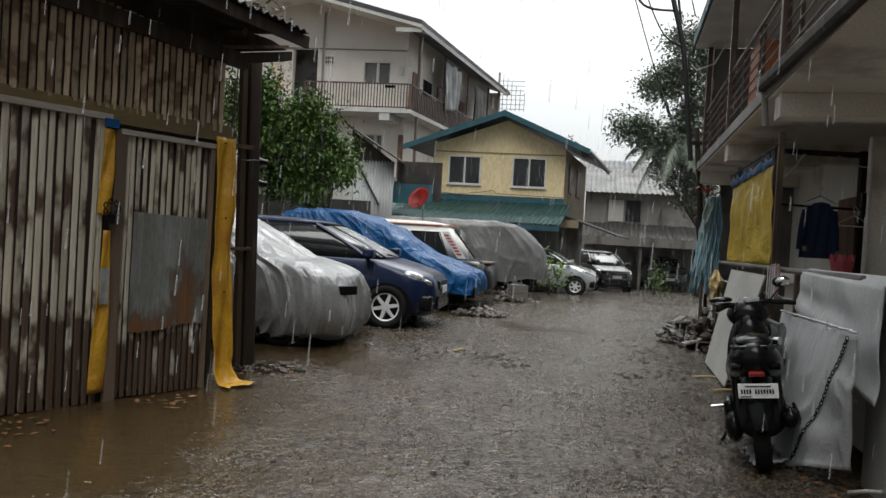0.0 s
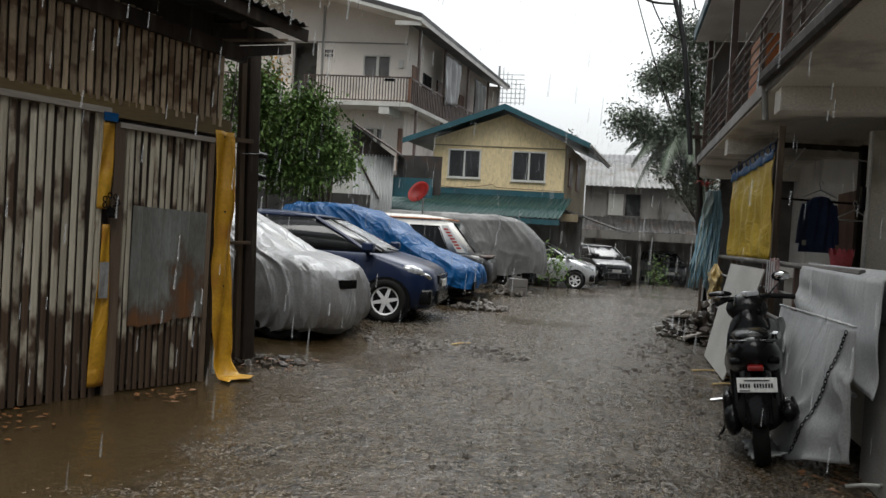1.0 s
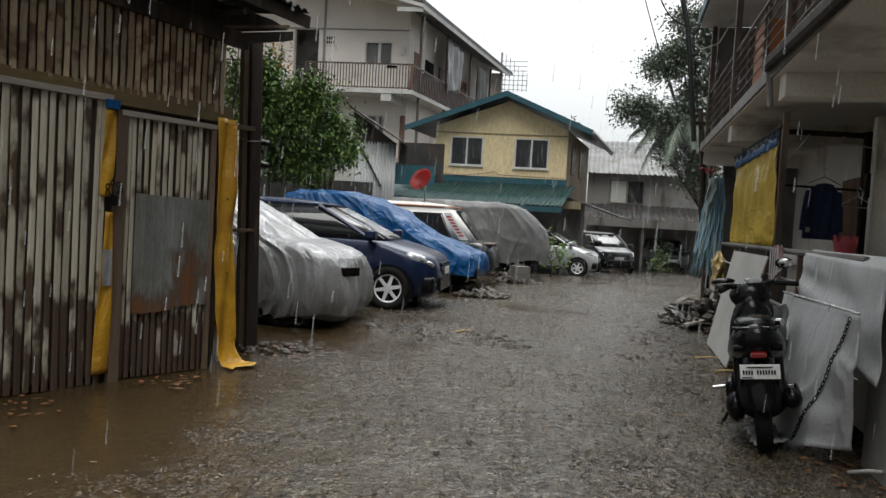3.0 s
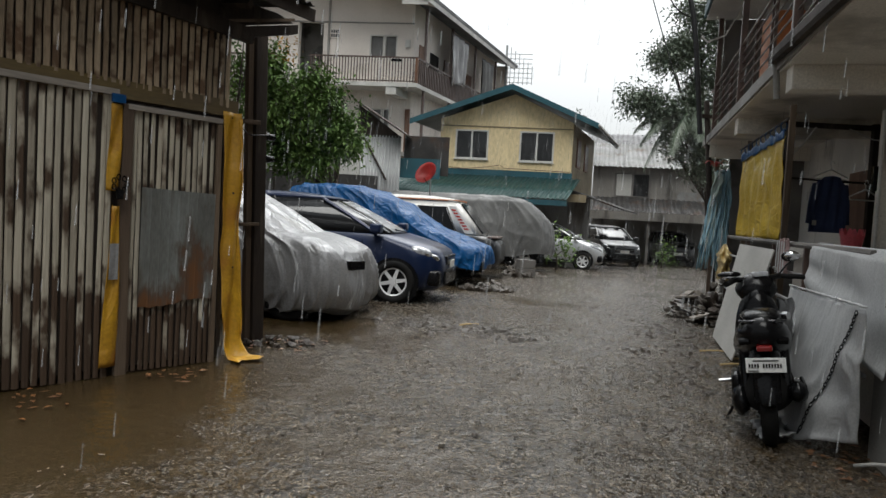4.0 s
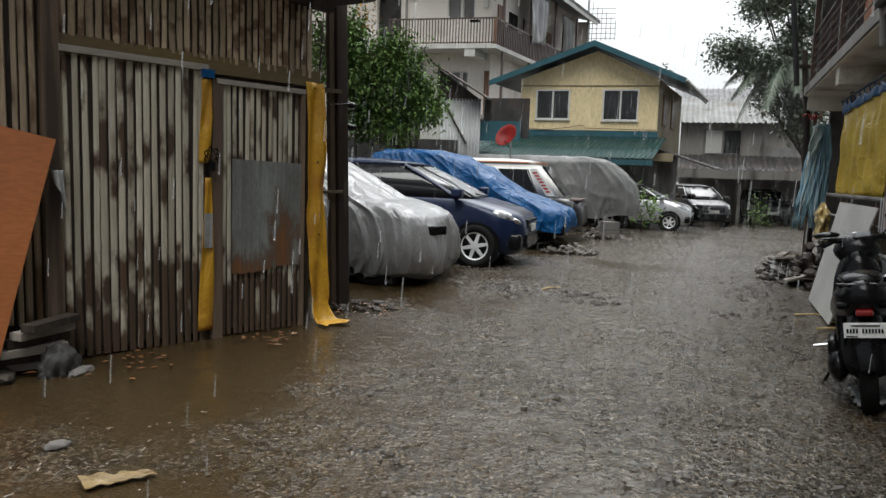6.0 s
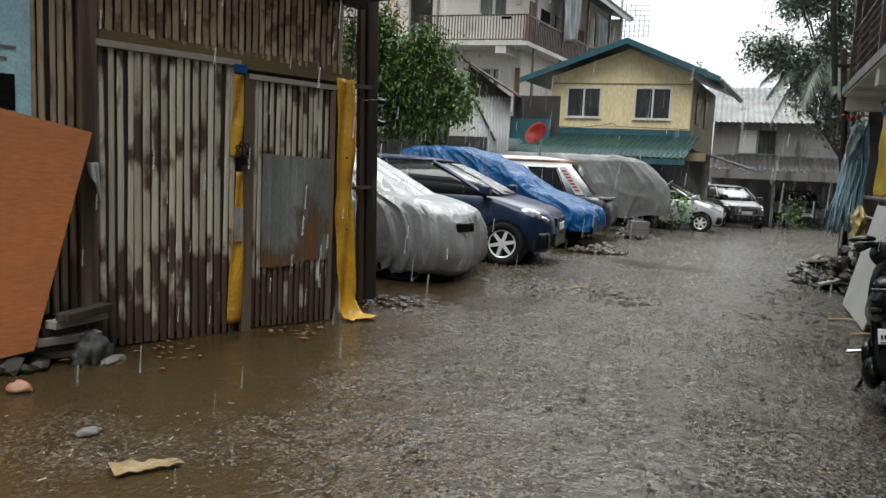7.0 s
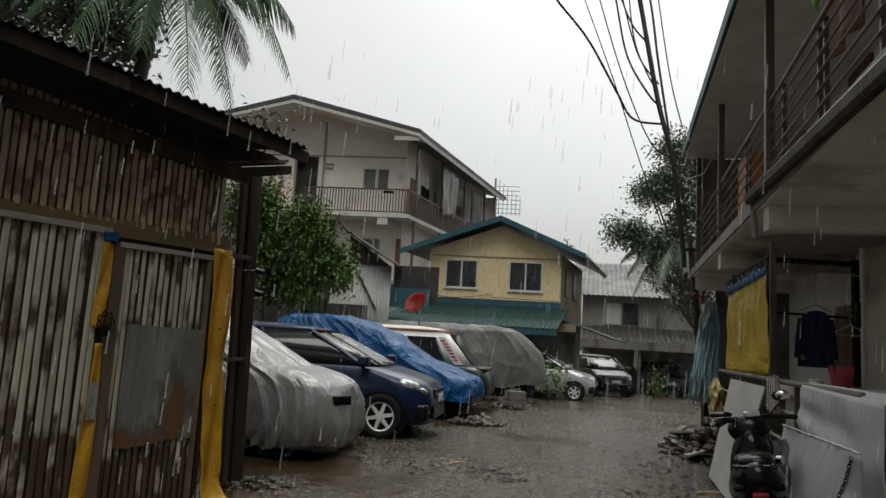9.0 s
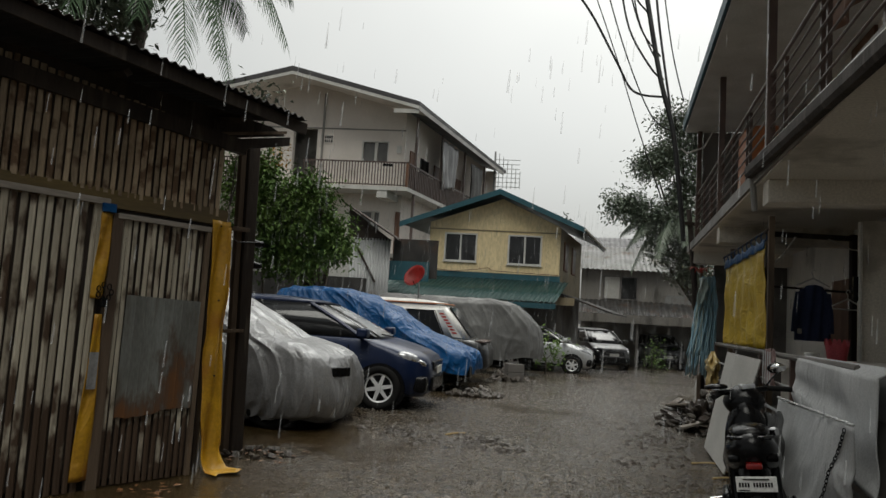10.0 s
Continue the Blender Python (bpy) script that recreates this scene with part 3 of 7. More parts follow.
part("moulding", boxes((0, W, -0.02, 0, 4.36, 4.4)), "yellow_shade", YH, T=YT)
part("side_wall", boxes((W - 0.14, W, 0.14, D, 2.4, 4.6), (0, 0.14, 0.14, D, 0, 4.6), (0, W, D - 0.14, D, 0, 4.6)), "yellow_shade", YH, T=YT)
part("band", boxes((-0.05, W + 0.05, -0.03, 0.0, 2.72, 2.93)), "teal", YH, T=YT)
for x0, x1, z0, z1 in WIN:
    wdw = part("window", boxes((x0, x0 + 0.05, -0.03, 0.05, z0, z1), (x1 - 0.05, x1, -0.03, 0.05, z0, z1), (x0 + 0.05, x1 - 0.05, -0.03, 0.05, z1 - 0.05, z1),
                               (x0 + 0.05, x1 - 0.05, -0.03, 0.05, z0, z0 + 0.05), ((x0 + x1) / 2 - 0.025, (x0 + x1) / 2 + 0.025, -0.03, 0.05, z0 + 0.05, z1 - 0.05)), "white_paint", YH, T=YT)
    part("sill", boxes((x0 - 0.03, x1 + 0.03, -0.06, 0.0, z0 - 0.03, z0 - 0.004)), "white_paint", wdw, T=YT)
    for q in (x0 + 0.05, (x0 + x1) / 2 + 0.025):
        part("pane", boxes((q, q + (x1 - x0) / 2 - 0.075, 0.02, 0.03, z0 + 0.05, z1 - 0.05)), "glass_dark", wdw, T=YT)
for b0 in (0.9, 2.7):
    wdw = part("side_window", boxes((W, W + 0.04, b0, b0 + 0.8, 3.2, 4.2)), "brown_wood", YH, T=YT)
    part("louvre", boxes((W + 0.04, W + 0.046, b0 + 0.06, b0 + 0.74, 3.26, 4.14)), "brown_metal", wdw, T=YT)
RX, RZ = W / 2 + 0.25, 5.66
part("roof", prism([(-0.85, 4.42), (RX, RZ), (W + 0.85, 4.47), (W + 0.85, 4.53), (RX, RZ + 0.07), (-0.85, 4.48)], -0.5, D + 0.3), "teal_roof", YH, T=YT)
part("bargeboard", prism([(-0.9, 4.32), (RX, RZ - 0.09), (W + 0.9, 4.38), (W + 0.9, 4.56), (RX, RZ + 0.1), (-0.9, 4.5)], -0.54, -0.502), "teal", YH, T=YT)
part("eave_fascia", boxes((W + 0.85, W + 0.9, -0.5, D + 0.3, 4.36, 4.53)), "roof_dark", YH, T=YT)
part("gutter", boxes((W + 0.9, W + 0.96, -0.7, D + 0.3, 4.44, 4.5)), "white_paint", YH, T=YT)
part("awning_roof", corrugated(-1.3, W + 0.35, -2.4, 0.0, 1.98, 2.74, pitch=0.15, depth=0.022, ny=1), "teal_roof", YH, "green corrugated awning roof", T=YT, smooth=True)
part("awning_fascia", boxes((-1.3, W + 0.35, -2.42, -2.38, 1.78, 1.94)), "teal", YH, T=YT)
for a in (-1.2, 0.4):
    part("awning_post", boxes((a, a + 0.1, -2.3, -2.2, -0.3, 1.96)), "slat_dark", YH, T=YT)
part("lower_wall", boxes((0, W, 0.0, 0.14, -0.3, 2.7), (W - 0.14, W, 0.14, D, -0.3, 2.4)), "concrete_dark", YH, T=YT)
part("wall_cable", tube(bmesh.new(), [(0.2, -0.05, 2.98), (0.9, -0.06, 2.93), (1.7, -0.06, 3.02), (2.1, -0.06, 3.1), (2.25, -0.06, 3.0), (W, -0.05, 2.96)], 0.012, 5), "brown_wood", YH, T=YT)
part("lean_to_roof", prism([(W + 0.02, 2.35), (W + 1.9, 1.75), (W + 1.9, 1.8), (W + 0.02, 2.4)], -0.6, D), "roofing", YH, T=YT)
part("porch_gable", boxes((W + 0.1, W + 0.7, -0.95, -0.9, 1.95, 2.2)), "yellow_shade", YH, T=YT)

# ---- three-storey apartment house ----
AT = sheared((-1.74, 30.5, 0), 7, 20.5)
AH = thing("apartment_house", pose(0, 0, 0), "three-storey cream apartment house with railed balconies and tarpaulins", "house")
AL, AD, AW = -11.6, 13.5, -0.75
F3, F2 = 6.84, 3.9
part("front_wall", wall_with_holes(AL, AW, -0.3, 9.75, [(-6.05, -4.9, F3, 9.65), (-2.75, -1.5, 8.2, 9.15), (-2.7, -1.7, 4.9, 5.9)], 1.3, 1.5), "plaster", AH, T=AT)
part("gable_wall", prism([(AL, 9.75), (AW, 9.75), (AW, 10.6), (-5.4, 11.8), (AL, 10.35)], 1.3, 1.5), "plaster", AH, T=AT)
part("moulding", boxes((AL, AW, 1.27, 1.3, 9.64, 9.7)), "concrete", AH, T=AT)
part("side_wall", boxes((AW - 0.2, AW, 1.5, AD, -0.3, 10.6), (AW, 0.0, AD - 0.1, AD, -0.3, 10.4)), "plaster", AH, T=AT)
part("back_wall", boxes((AL, AW, AD, AD + 0.2, -0.3, 10.2), (AL, AL + 0.2, 1.5, AD, -0.3, 10.2)), "plaster", AH, T=AT)
part("stair_wall", boxes((-6.6, -4.4, 2.6, 2.7, 3.0, 11.0), (-6.6, -6.5, 1.5, 2.6, 3.0, 11.0), (-4.5, -4.4, 1.5, 2.6, 3.0, 11.0)), "concrete", AH, T=AT)
part("drainpipe", bar((-4.62, 1.25, 6.9), (-4.62, 1.25, 11.3), 0.05), "concrete", AH, T=AT)
for f in (F3, F2):
    part("balcony_slab", boxes((AL, 0, 0, 1.3, f - 0.17, f), (AW, 0, 1.3, AD, f - 0.17, f)), "white_paint" if f == F3 else "concrete", AH, T=AT)
for a, b in ((-1.35, -0.9), (-8.0, -7.6)):
    part("bracket", boxes((a, b, 0.03, 1.3, F3 - 0.5, F3 - 0.17)), "white_paint", AH, T=AT)
part("front_rail", boxes((AL, -6.2, 0.0, 0.05, F3 + 1.04, F3 + 1.1), (-4.8, 0, 0.0, 0.05, F3 + 1.04, F3 + 1.1), (-4.8, 0, 0.0, 0.05, F3 + 0.05, F3 + 0.09)), "brown_metal", AH, T=AT)
for a in np.concatenate([np.arange(-8.6, -6.25, 0.13), np.arange(-4.75, 0, 0.13)]):
    ob = part("baluster", boxes((a, a + 0.035, 0.01, 0.04, F3 + 0.02, F3 + 1.04)), "brown_metal", AH, T=AT)
for b in np.arange(0.1, 8.5, 0.2):
    part("baluster", boxes((-0.05, -0.02, b, b + 0.05, F3 + 0.02, F3 + 1.04)), "brown_metal", AH, T=AT)
part("side_rail", boxes((-0.06, -0.01, 0, AD, F3 + 1.04, F3 + 1.1)), "brown_metal", AH, T=AT)
part("side_rail_panel", boxes((-0.08, -0.062, 0.3, 9.0, F3 + 0.05, F3 + 0.95)), "brown_metal", AH, "dark brown balcony infill", T=AT)
part("corner_post", boxes((-0.1, 0, 0, 0.1, F3, F3 + 1.1)), "brown_wood", AH, T=AT)
for b in (0.9, 4.1, 7.6, 11.2):
    part("balcony_column", boxes((-0.12, -0.02, b, b + 0.1, -0.3, 10.2)), "brown_metal", AH, T=AT)
for b, m in ((1.9, "brown_wood"), (5.0, "brown_wood"), (8.3, "brown_wood")):
    part("door", boxes((AW, AW + 0.05, b, b + 0.8, F3, F3 + 2.05)), m, AH, T=AT)
for b in (3.2, 6.5):
    part("side_window", boxes((AW, AW + 0.05, b, b + 1.0, F3 + 0.9, F3 + 2.0)), "glass_dark", AH, T=AT)
for x0, x1, z0, z1 in ((-2.75, -1.5, 8.2, 9.15), (-2.7, -1.7, 4.9, 5.9)):
    wdw = part("window", boxes((x0, x0 + 0.05, 1.3, 1.4, z0, z1), (x1 - 0.05, x1, 1.3, 1.4, z0, z1), (x0 + 0.05, x1 - 0.05, 1.3, 1.4, z1 - 0.05, z1),
                               (x0 + 0.6, x0 + 0.72, 1.3, 1.4, z0, z1 - 0.05)), "white_paint", AH, T=AT)
    part("pane", boxes((x0 + 0.05, x1 - 0.05, 1.42, 1.44, z0, z1 - 0.05)), "cover_grey", wdw, "curtained window pane", T=AT)
for a in (-4.55, -6.9):
    vb = part("vent_block", boxes((a, a + 0.44, 1.26, 1.3, 8.95, 9.38)), "plaster", AH, T=AT)
    for i in range(4):
        for j in range(2):
            part("vent_hole", boxes((a + 0.03 + i * 0.1, a + 0.1 + i * 0.1, 1.255, 1.262, 9.0 + 0.18 * j, 9.14 + 0.18 * j)), "glass_dark", vb, T=AT)
part("meter_box", boxes((-1.1, -0.9, 1.22, 1.3, 8.6, 8.95)), "white_paint", AH, T=AT)
part("lower_door", boxes((-0.95, -0.75, 1.2, 1.3, F2, F2 + 2.0)), "brown_wood", AH, T=AT)
part("flower_box", boxes((-1.1, -0.7, -0.12, 0.0, 7.72, 7.82)), "black", AH, T=AT)
ARX, ARZ = -5.4, 11.85
part("roof", prism([(0.45, 10.4), (ARX, ARZ), (-11.3, 10.4), (-11.3, 10.58), (ARX, ARZ + 0.22), (0.45, 10.58)], -0.35, AD + 0.5), "roof_dark", AH, T=AT)
part("bargeboard", prism([(0.45, 10.24), (ARX, ARZ - 0.16), (-11.3, 10.24), (-11.3, 10.39), (ARX, ARZ - 0.01), (0.45, 10.39)], -0.34, -0.28), "white_paint", AH, T=AT)
part("soffit", prism([(0.4, 10.32), (ARX, ARZ - 0.1), (-11.3, 10.3), (-11.3, 10.36), (ARX, ARZ - 0.03), (0.4, 10.36)], -0.25, 1.3), "plaster", AH, T=AT)
part("eave_fascia", boxes((0.4, 0.44, -0.3, AD, 10.2, 10.4)), "white_paint", AH, T=AT)
part("eave_return", boxes((-0.7, 0.4, -0.27, -0.2, 10.08, 10.26)), "white_paint", AH, T=AT)
for i, (b, w, z0, z1) in enumerate(((3.9, 2.4, 7.5, 10.0), (8.4, 2.2, 7.3, 9.8))):
    def drape(u, v, b=b, w=w, z0=z0, z1=z1):
        q = noise.noise((u * 3, v * 2, b))
        return (0.02 + 0.12 * q + 0.05 * math.sin(u * 19 + v * 3), b + w * u * (0.75 + 0.25 * v) + 0.15 * (1 - v), z0 + (z1 - z0) * v + 0.35 * (1 - v) * u)
    part("tarpaulin", sheet(drape, 24, 16, 0.01), "cover_grey" if i else "cover_silver", AH, "draped grey tarpaulin screen", T=AT, smooth=True)
cage = part("stair_cage", boxes((-0.1, 0.0, 13.2, 13.3, 9.2, 11.6)), "metal_light", AH, T=AT)
for i in range(7):
    part("cage_bar", boxes((-0.1, 1.5, 13.2, 13.23, 9.4 + 0.28 * i, 9.43 + 0.28 * i)), "metal_light", cage, T=AT)
for i in range(6):
    part("cage_bar", boxes((0.2 + 0.26 * i, 0.23 + 0.26 * i, 13.2, 13.23, 9.3, 11.5 - 0.22 * i)), "metal_light", cage, T=AT)

# ---- far building at the end of the lane ----
FH = thing("far_house", pose(7.3, 37, 0, 0, 0, -12), "weathered grey house with rusty sheet roofs at the lane's end", "house")
part("upper_wall", boxes((0, 9, 0, 0.15, 2.2, 4.3)), "concrete_mid", FH)
part("far_roof", corrugated(-0.6, 9.2, 3.9, 8.0, 5.9, 6.9, pitch=0.3, depth=0.03, ny=1), "roof_dark", FH)
part("roof", corrugated(-0.4, 9, -0.5, 4.0, 4.25, 5.9, pitch=0.25, depth=0.03, ny=1), "far_sheet", FH)
part("porch_roof", corrugated(-0.3, 8.8, -2.6, 0.0, 1.95, 2.7, pitch=0.25, depth=0.03, ny=1), "roofing", FH)
part("porch_fascia", boxes((-0.3, 8.8, -2.64, -2.6, 1.55, 1.95)), "concrete_mid", FH)
wdw = part("window", boxes((1.1, 2.9, -0.04, 0, 2.75, 3.95)), "concrete_dark", FH)
part("pane", boxes((1.2, 1.95, -0.05, -0.042, 2.8, 3.9)), "board_white", wdw)
part("pane", boxes((2.05, 2.8, -0.05, -0.042, 2.8, 3.9)), "glass_dark", wdw)
part("lower_wall", boxes((0, 9, 3.9, 4.05, -0.9, 2.2)), "concrete_mid", FH)
part("upper_floor", boxes((0, 9, 0, 4.0, 2.1, 2.2)), "slat_dark", FH)
part("fence_panel", boxes((4.2, 9.0, -0.08, -0.03, 2.5, 3.1)), "far_sheet", FH)
for a in (0.2, 2.7, 6.1):
    part("porch_post", boxes((a, a + 0.12, -2.5, -2.38, -0.7, 1.9)), "concrete_dark", FH)

# ---- shed ----
SH = thing("shed", pose(-2.82, 4.62, 0, 0, 0, 52.84), "tall shed of weathered vertical slats with a corrugated roof", "shed")
rng = random.Random(4)


def slat_mesh(h, w, seed, material="slat"):
    r = random.Random(seed)
    bm = bmesh.new()
    n = 5
    rings = []
    for i in range(n + 1):
        z = h * i / n
        dx = r.uniform(-0.003, 0.003)
        ww = w * r.uniform(0.9, 1.05) / 2
        rings.append([(dx - ww, 0, z), (dx - ww * 0.5, -0.011, z), (dx + ww * 0.5, -0.012, z), (dx + ww, 0, z), (dx, 0.006, z)])
    vs = [[bm.verts.new(p) for p in q] for q in rings]
    for q, w2 in zip(vs, vs[1:]):
        for k in range(5):
            bm.faces.new((q[k], q[(k + 1) % 5], w2[(k + 1) % 5], w2[k]))
    bm.faces.new(vs[0][::-1])
    bm.faces.new(vs[-1])
    me = bpy.data.meshes.new("slat")
    bmesh.ops.recalc_face_normals(bm, faces=bm.faces[:])
    bm.to_mesh(me)
    bm.free()
    me.materials.append(M[material])
    return me


def slats(parent, s0, s1, y, z0a, z0b, z1a, z1b, pitch, material="slat", ragged=0.008):
    """Upright slats from s0 to s1; their feet and heads run along sloping lines."""
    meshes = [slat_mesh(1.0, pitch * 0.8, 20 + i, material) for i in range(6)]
    n = int(round((s1 - s0) / pitch))
    for i in range(n):
        u = (i + 0.5) / n
        ob = new("slat", meshes[rng.randrange(6)])
        ob.parent = parent
        za, zb = z0a + (z0b - z0a) * u + rng.uniform(-0.004, 0.004), z1a + (z1b - z1a) * u + rng.uniform(-ragged, ragged)
        ob.matrix_local = pose(s0 + (s1 - s0) * u, y + rng.uniform(-0.004, 0.004), za, rng.uniform(-0.15, 0.15), rng.uniform(-0.4, 0.4), 0) @ Matrix.Diagonal((rng.uniform(0.85, 1.08), 1, zb - za, 1))


LG = part("gate_leaf", boxes((-0.38, 0.63, 0.01, 0.03, 0.06, 2.05)), "slat_dark", SH, "weathered grey slatted gate leaf")
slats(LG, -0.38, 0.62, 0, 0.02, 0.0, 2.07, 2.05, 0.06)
part("top_batten", boxes((-0.4, 0.63, -0.035, -0.012, 2.04, 2.085), bevel=0.003), "batten", LG)
RG = part("gate_leaf", boxes((0.68, 1.5, 0.01, 0.03, 0.06, 1.98)), "slat_dark", SH, "slatted gate leaf with a rusty sheet patch")
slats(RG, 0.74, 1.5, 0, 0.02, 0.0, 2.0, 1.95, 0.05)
part("top_batten", boxes((0.7, 1.5, -0.035, -0.012, 1.955, 1.995), bevel=0.003), "batten", RG)
part("stile", boxes((0.665, 0.745, -0.03, 0.02, -0.02, 1.99), bevel=0.004), "old_wood", RG)
part("closing_stile", boxes((1.46, 1.5, -0.03, 0.005, 0.0, 1.95), bevel=0.004), "old_wood", RG)
part("bottom_rail", boxes((0.75, 1.46, 0.03, 0.05, 0.1, 0.2)), "slat_dark", RG)
def patch_point(u, v):
    x = 0.82 + 0.63 * u
    rib = 0.0035 * abs(math.sin(u * 8 * math.pi)) ** 0.4
    foot = 0.5 + 0.03 * u + 0.012 * noise.noise((u * 9, 0.3, 0.0)) - 0.01 * math.sin(u * 6)
    head = 1.4 - 0.02 * u
    return (x + 0.01 * v, -0.026 + rib - 0.012 * (1 - v) ** 3 * (0.5 + noise.noise((u * 4, 2.0, 0.0))), foot + (head - foot) * v)


part("patch", sheet(patch_point, 96, 10, 0.002), "patch", RG, "rusty galvanised sheet patch")
part("header", boxes((-0.5, 1.66, 0.0, 0.08, 2.03, 2.16)), "header", SH)
UW = part("upper_wall", boxes((-0.5, 1.58, 0.03, 0.05, 2.1, 3.0)), "slat_dark", SH, "weathered slatted wall above the gate")
slats(UW, -0.5, 1.58, 0.01, 2.16, 2.1, 2.98, 2.78, 0.056, "slat_brown")
part("corner_post", boxes((-0.5, -0.39, -0.03, 0.1, 0, 2.9), bevel=0.006), "old_wood", SH)
LW = part("side_panel", boxes((-0.9, -0.5, 0.05, 0.07, 0.2, 2.6)), "slat_dark", SH)
slats(LW, -0.9, -0.5, 0.03, 0.3, 0.25, 2.7, 2.75, 0.055, "slat_brown")
part("side_wall", boxes((1.6, 1.64, 0.1, 3.0, 0, 2.7), (-2.6, -0.5, 0.08, 0.12, 0, 2.9), (-2.6, 1.64, 3.0, 3.05, 0, 3.2)), "slat_dark", SH)
part("roof", sheet(lambda u, v: (-2.6 + 4.65 * u, -0.45 + 3.6 * v, 3.24 - 0.07 * (-2.6 + 4.65 * u) * 1.0 - 0.1 + 0.5 * v + 0.013 * math.sin((-2.6 + 4.65 * u) / 0.076 * math.tau) + 0.02 * noise.noise((u * 6, v * 3, 2))), 380, 4, 0.004), "roofing", SH, "old dark corrugated roof")
part("under_sheet", sheet(lambda u, v: (-2.6 + 4.5 * u, -0.36 + 3.4 * v, 3.09 - 0.07 * (-2.6 + 4.5 * u) + 0.5 * v + 0.012 * math.sin((-2.6 + 4.5 * u) / 0.076 * math.tau + 1.0) + 0.03 * noise.noise((u * 5, v * 3, 7))), 380, 4, 0.004), "roofing", SH, "older roof sheet under the first")
for s in (-0.4, 0.5, 1.5):
    part("rafter", tube(bmesh.new(), [(s, -0.33, 2.98 - 0.07 * s), (s, 3.0, 3.44 - 0.07 * s)], 0.035, 4), "slat_dark", SH)
part("eave_board", boxes((-2.5, 1.9, -0.4, -0.37, 2.93, 3.03), bevel=0.004), "slat_dark", SH, T=pose(0, 0, 0.09, 0, 4, 0))
part("wall_plate", boxes((-0.5, 1.62, -0.04, 0.03, 2.72, 2.84)), "slat_dark", SH, T=pose(0, 0, 0.03, 0, 3, 0))
part("end_beam", prism([(1.42, 2.62), (2.26, 2.86), (2.26, 2.94), (1.42, 2.72)], 0.0, 0.08), "slat_dark", SH, "dark beam carrying the roof's end")
# added upright board, stands in for the dark underside of the roof's end
part("gable_board", prism([(1.46, 2.74), (2.22, 2.945), (2.04, 2.99), (1.46, 3.0)], 0.02, 0.05), "slat_dark", SH)
part("end_batten", prism([(1.44, 2.76), (2.2, 2.955), (2.2, 2.98), (1.44, 2.785)], -0.02, 0.0), "old_wood", SH)
LEAN = pose(2.29, 0.52, 0, 0, -1.8, 0)
PT = part("post", boxes((-0.03, 0.1, -0.06, 0.06, -0.05, 2.96), bevel=0.012), "slat_dark", SH, T=LEAN)
part("second_post", boxes((-0.095, -0.036, -0.03, 0.03, -0.05, 2.93), bevel=0.008), "old_wood", PT, T=LEAN)
part("cross_piece", boxes((-0.2, 0.0, -0.1, -0.062, 2.06, 2.1), bevel=0.004), "old_wood", PT, T=LEAN)
part("cross_piece", boxes((-0.22, 0.0, -0.1, -0.062, 1.12, 1.15), bevel=0.004), "old_wood", PT, T=LEAN)
for z in (1.97, 1.76):
    part("insulator", tube(bmesh.new(), [(2.31, 0.5, z), (2.36, 0.5, z), (2.4, 0.5, z - 0.005), (2.44, 0.49, z)], 0.04, 10, 0.03), "black", PT, smooth=True)
part("loose_wire", tube(bmesh.new(), [(1.6, 0.02, 2.12), (1.85, 0.2, 1.98), (2.1, 0.42, 1.95), (2.35, 0.46, 1.98)], 0.005, 4), "cable", PT)


# ---- vehicles ----
def ring(z, xf, xr, w, r, n=14, rr=None):
    """A rounded rectangle at height z; its front corners are rounded by r, the rear ones by rr."""
    pts = []
    rr = rr or r
    for cx, cy, a0, q in ((xf - r, w - r, 90, r), (xr + rr, w - rr, 180, rr), (xr + rr, -w + rr, 270, rr), (xf - r, -w + r, 360, r)):
        if cx == xf - r and cy > 0:
            angs = [90 - 90 * (1 - k / n) for k in range(n + 1)]
        elif cx == xf - r:
            angs = [270 + 90 * k / n for k in range(n + 1)]
        elif cy > 0:
            angs = [90 + 90 * k / n for k in range(n + 1)]
        else:
            angs = [180 + 90 * k / n for k in range(n + 1)]
        pts += [(cx + q * math.cos(radians(a)), cy + q * math.sin(radians(a)), z) for a in angs]
    return pts


def dense(points, n):
    """More points along a ring, evenly spaced."""
    p = [Vector(q) for q in points] + [Vector(points[0])]
    ln = [0.0]
    for a, b in zip(p, p[1:]):
        ln.append(ln[-1] + (b - a).length)
    out, j = [], 0
    for k in range(n):
        t = ln[-1] * k / n
        while ln[j + 1] < t:
            j += 1
        f = (t - ln[j]) / max(1e-9, ln[j + 1] - ln[j])
        out.append(p[j].lerp(p[j + 1], f))
    return out


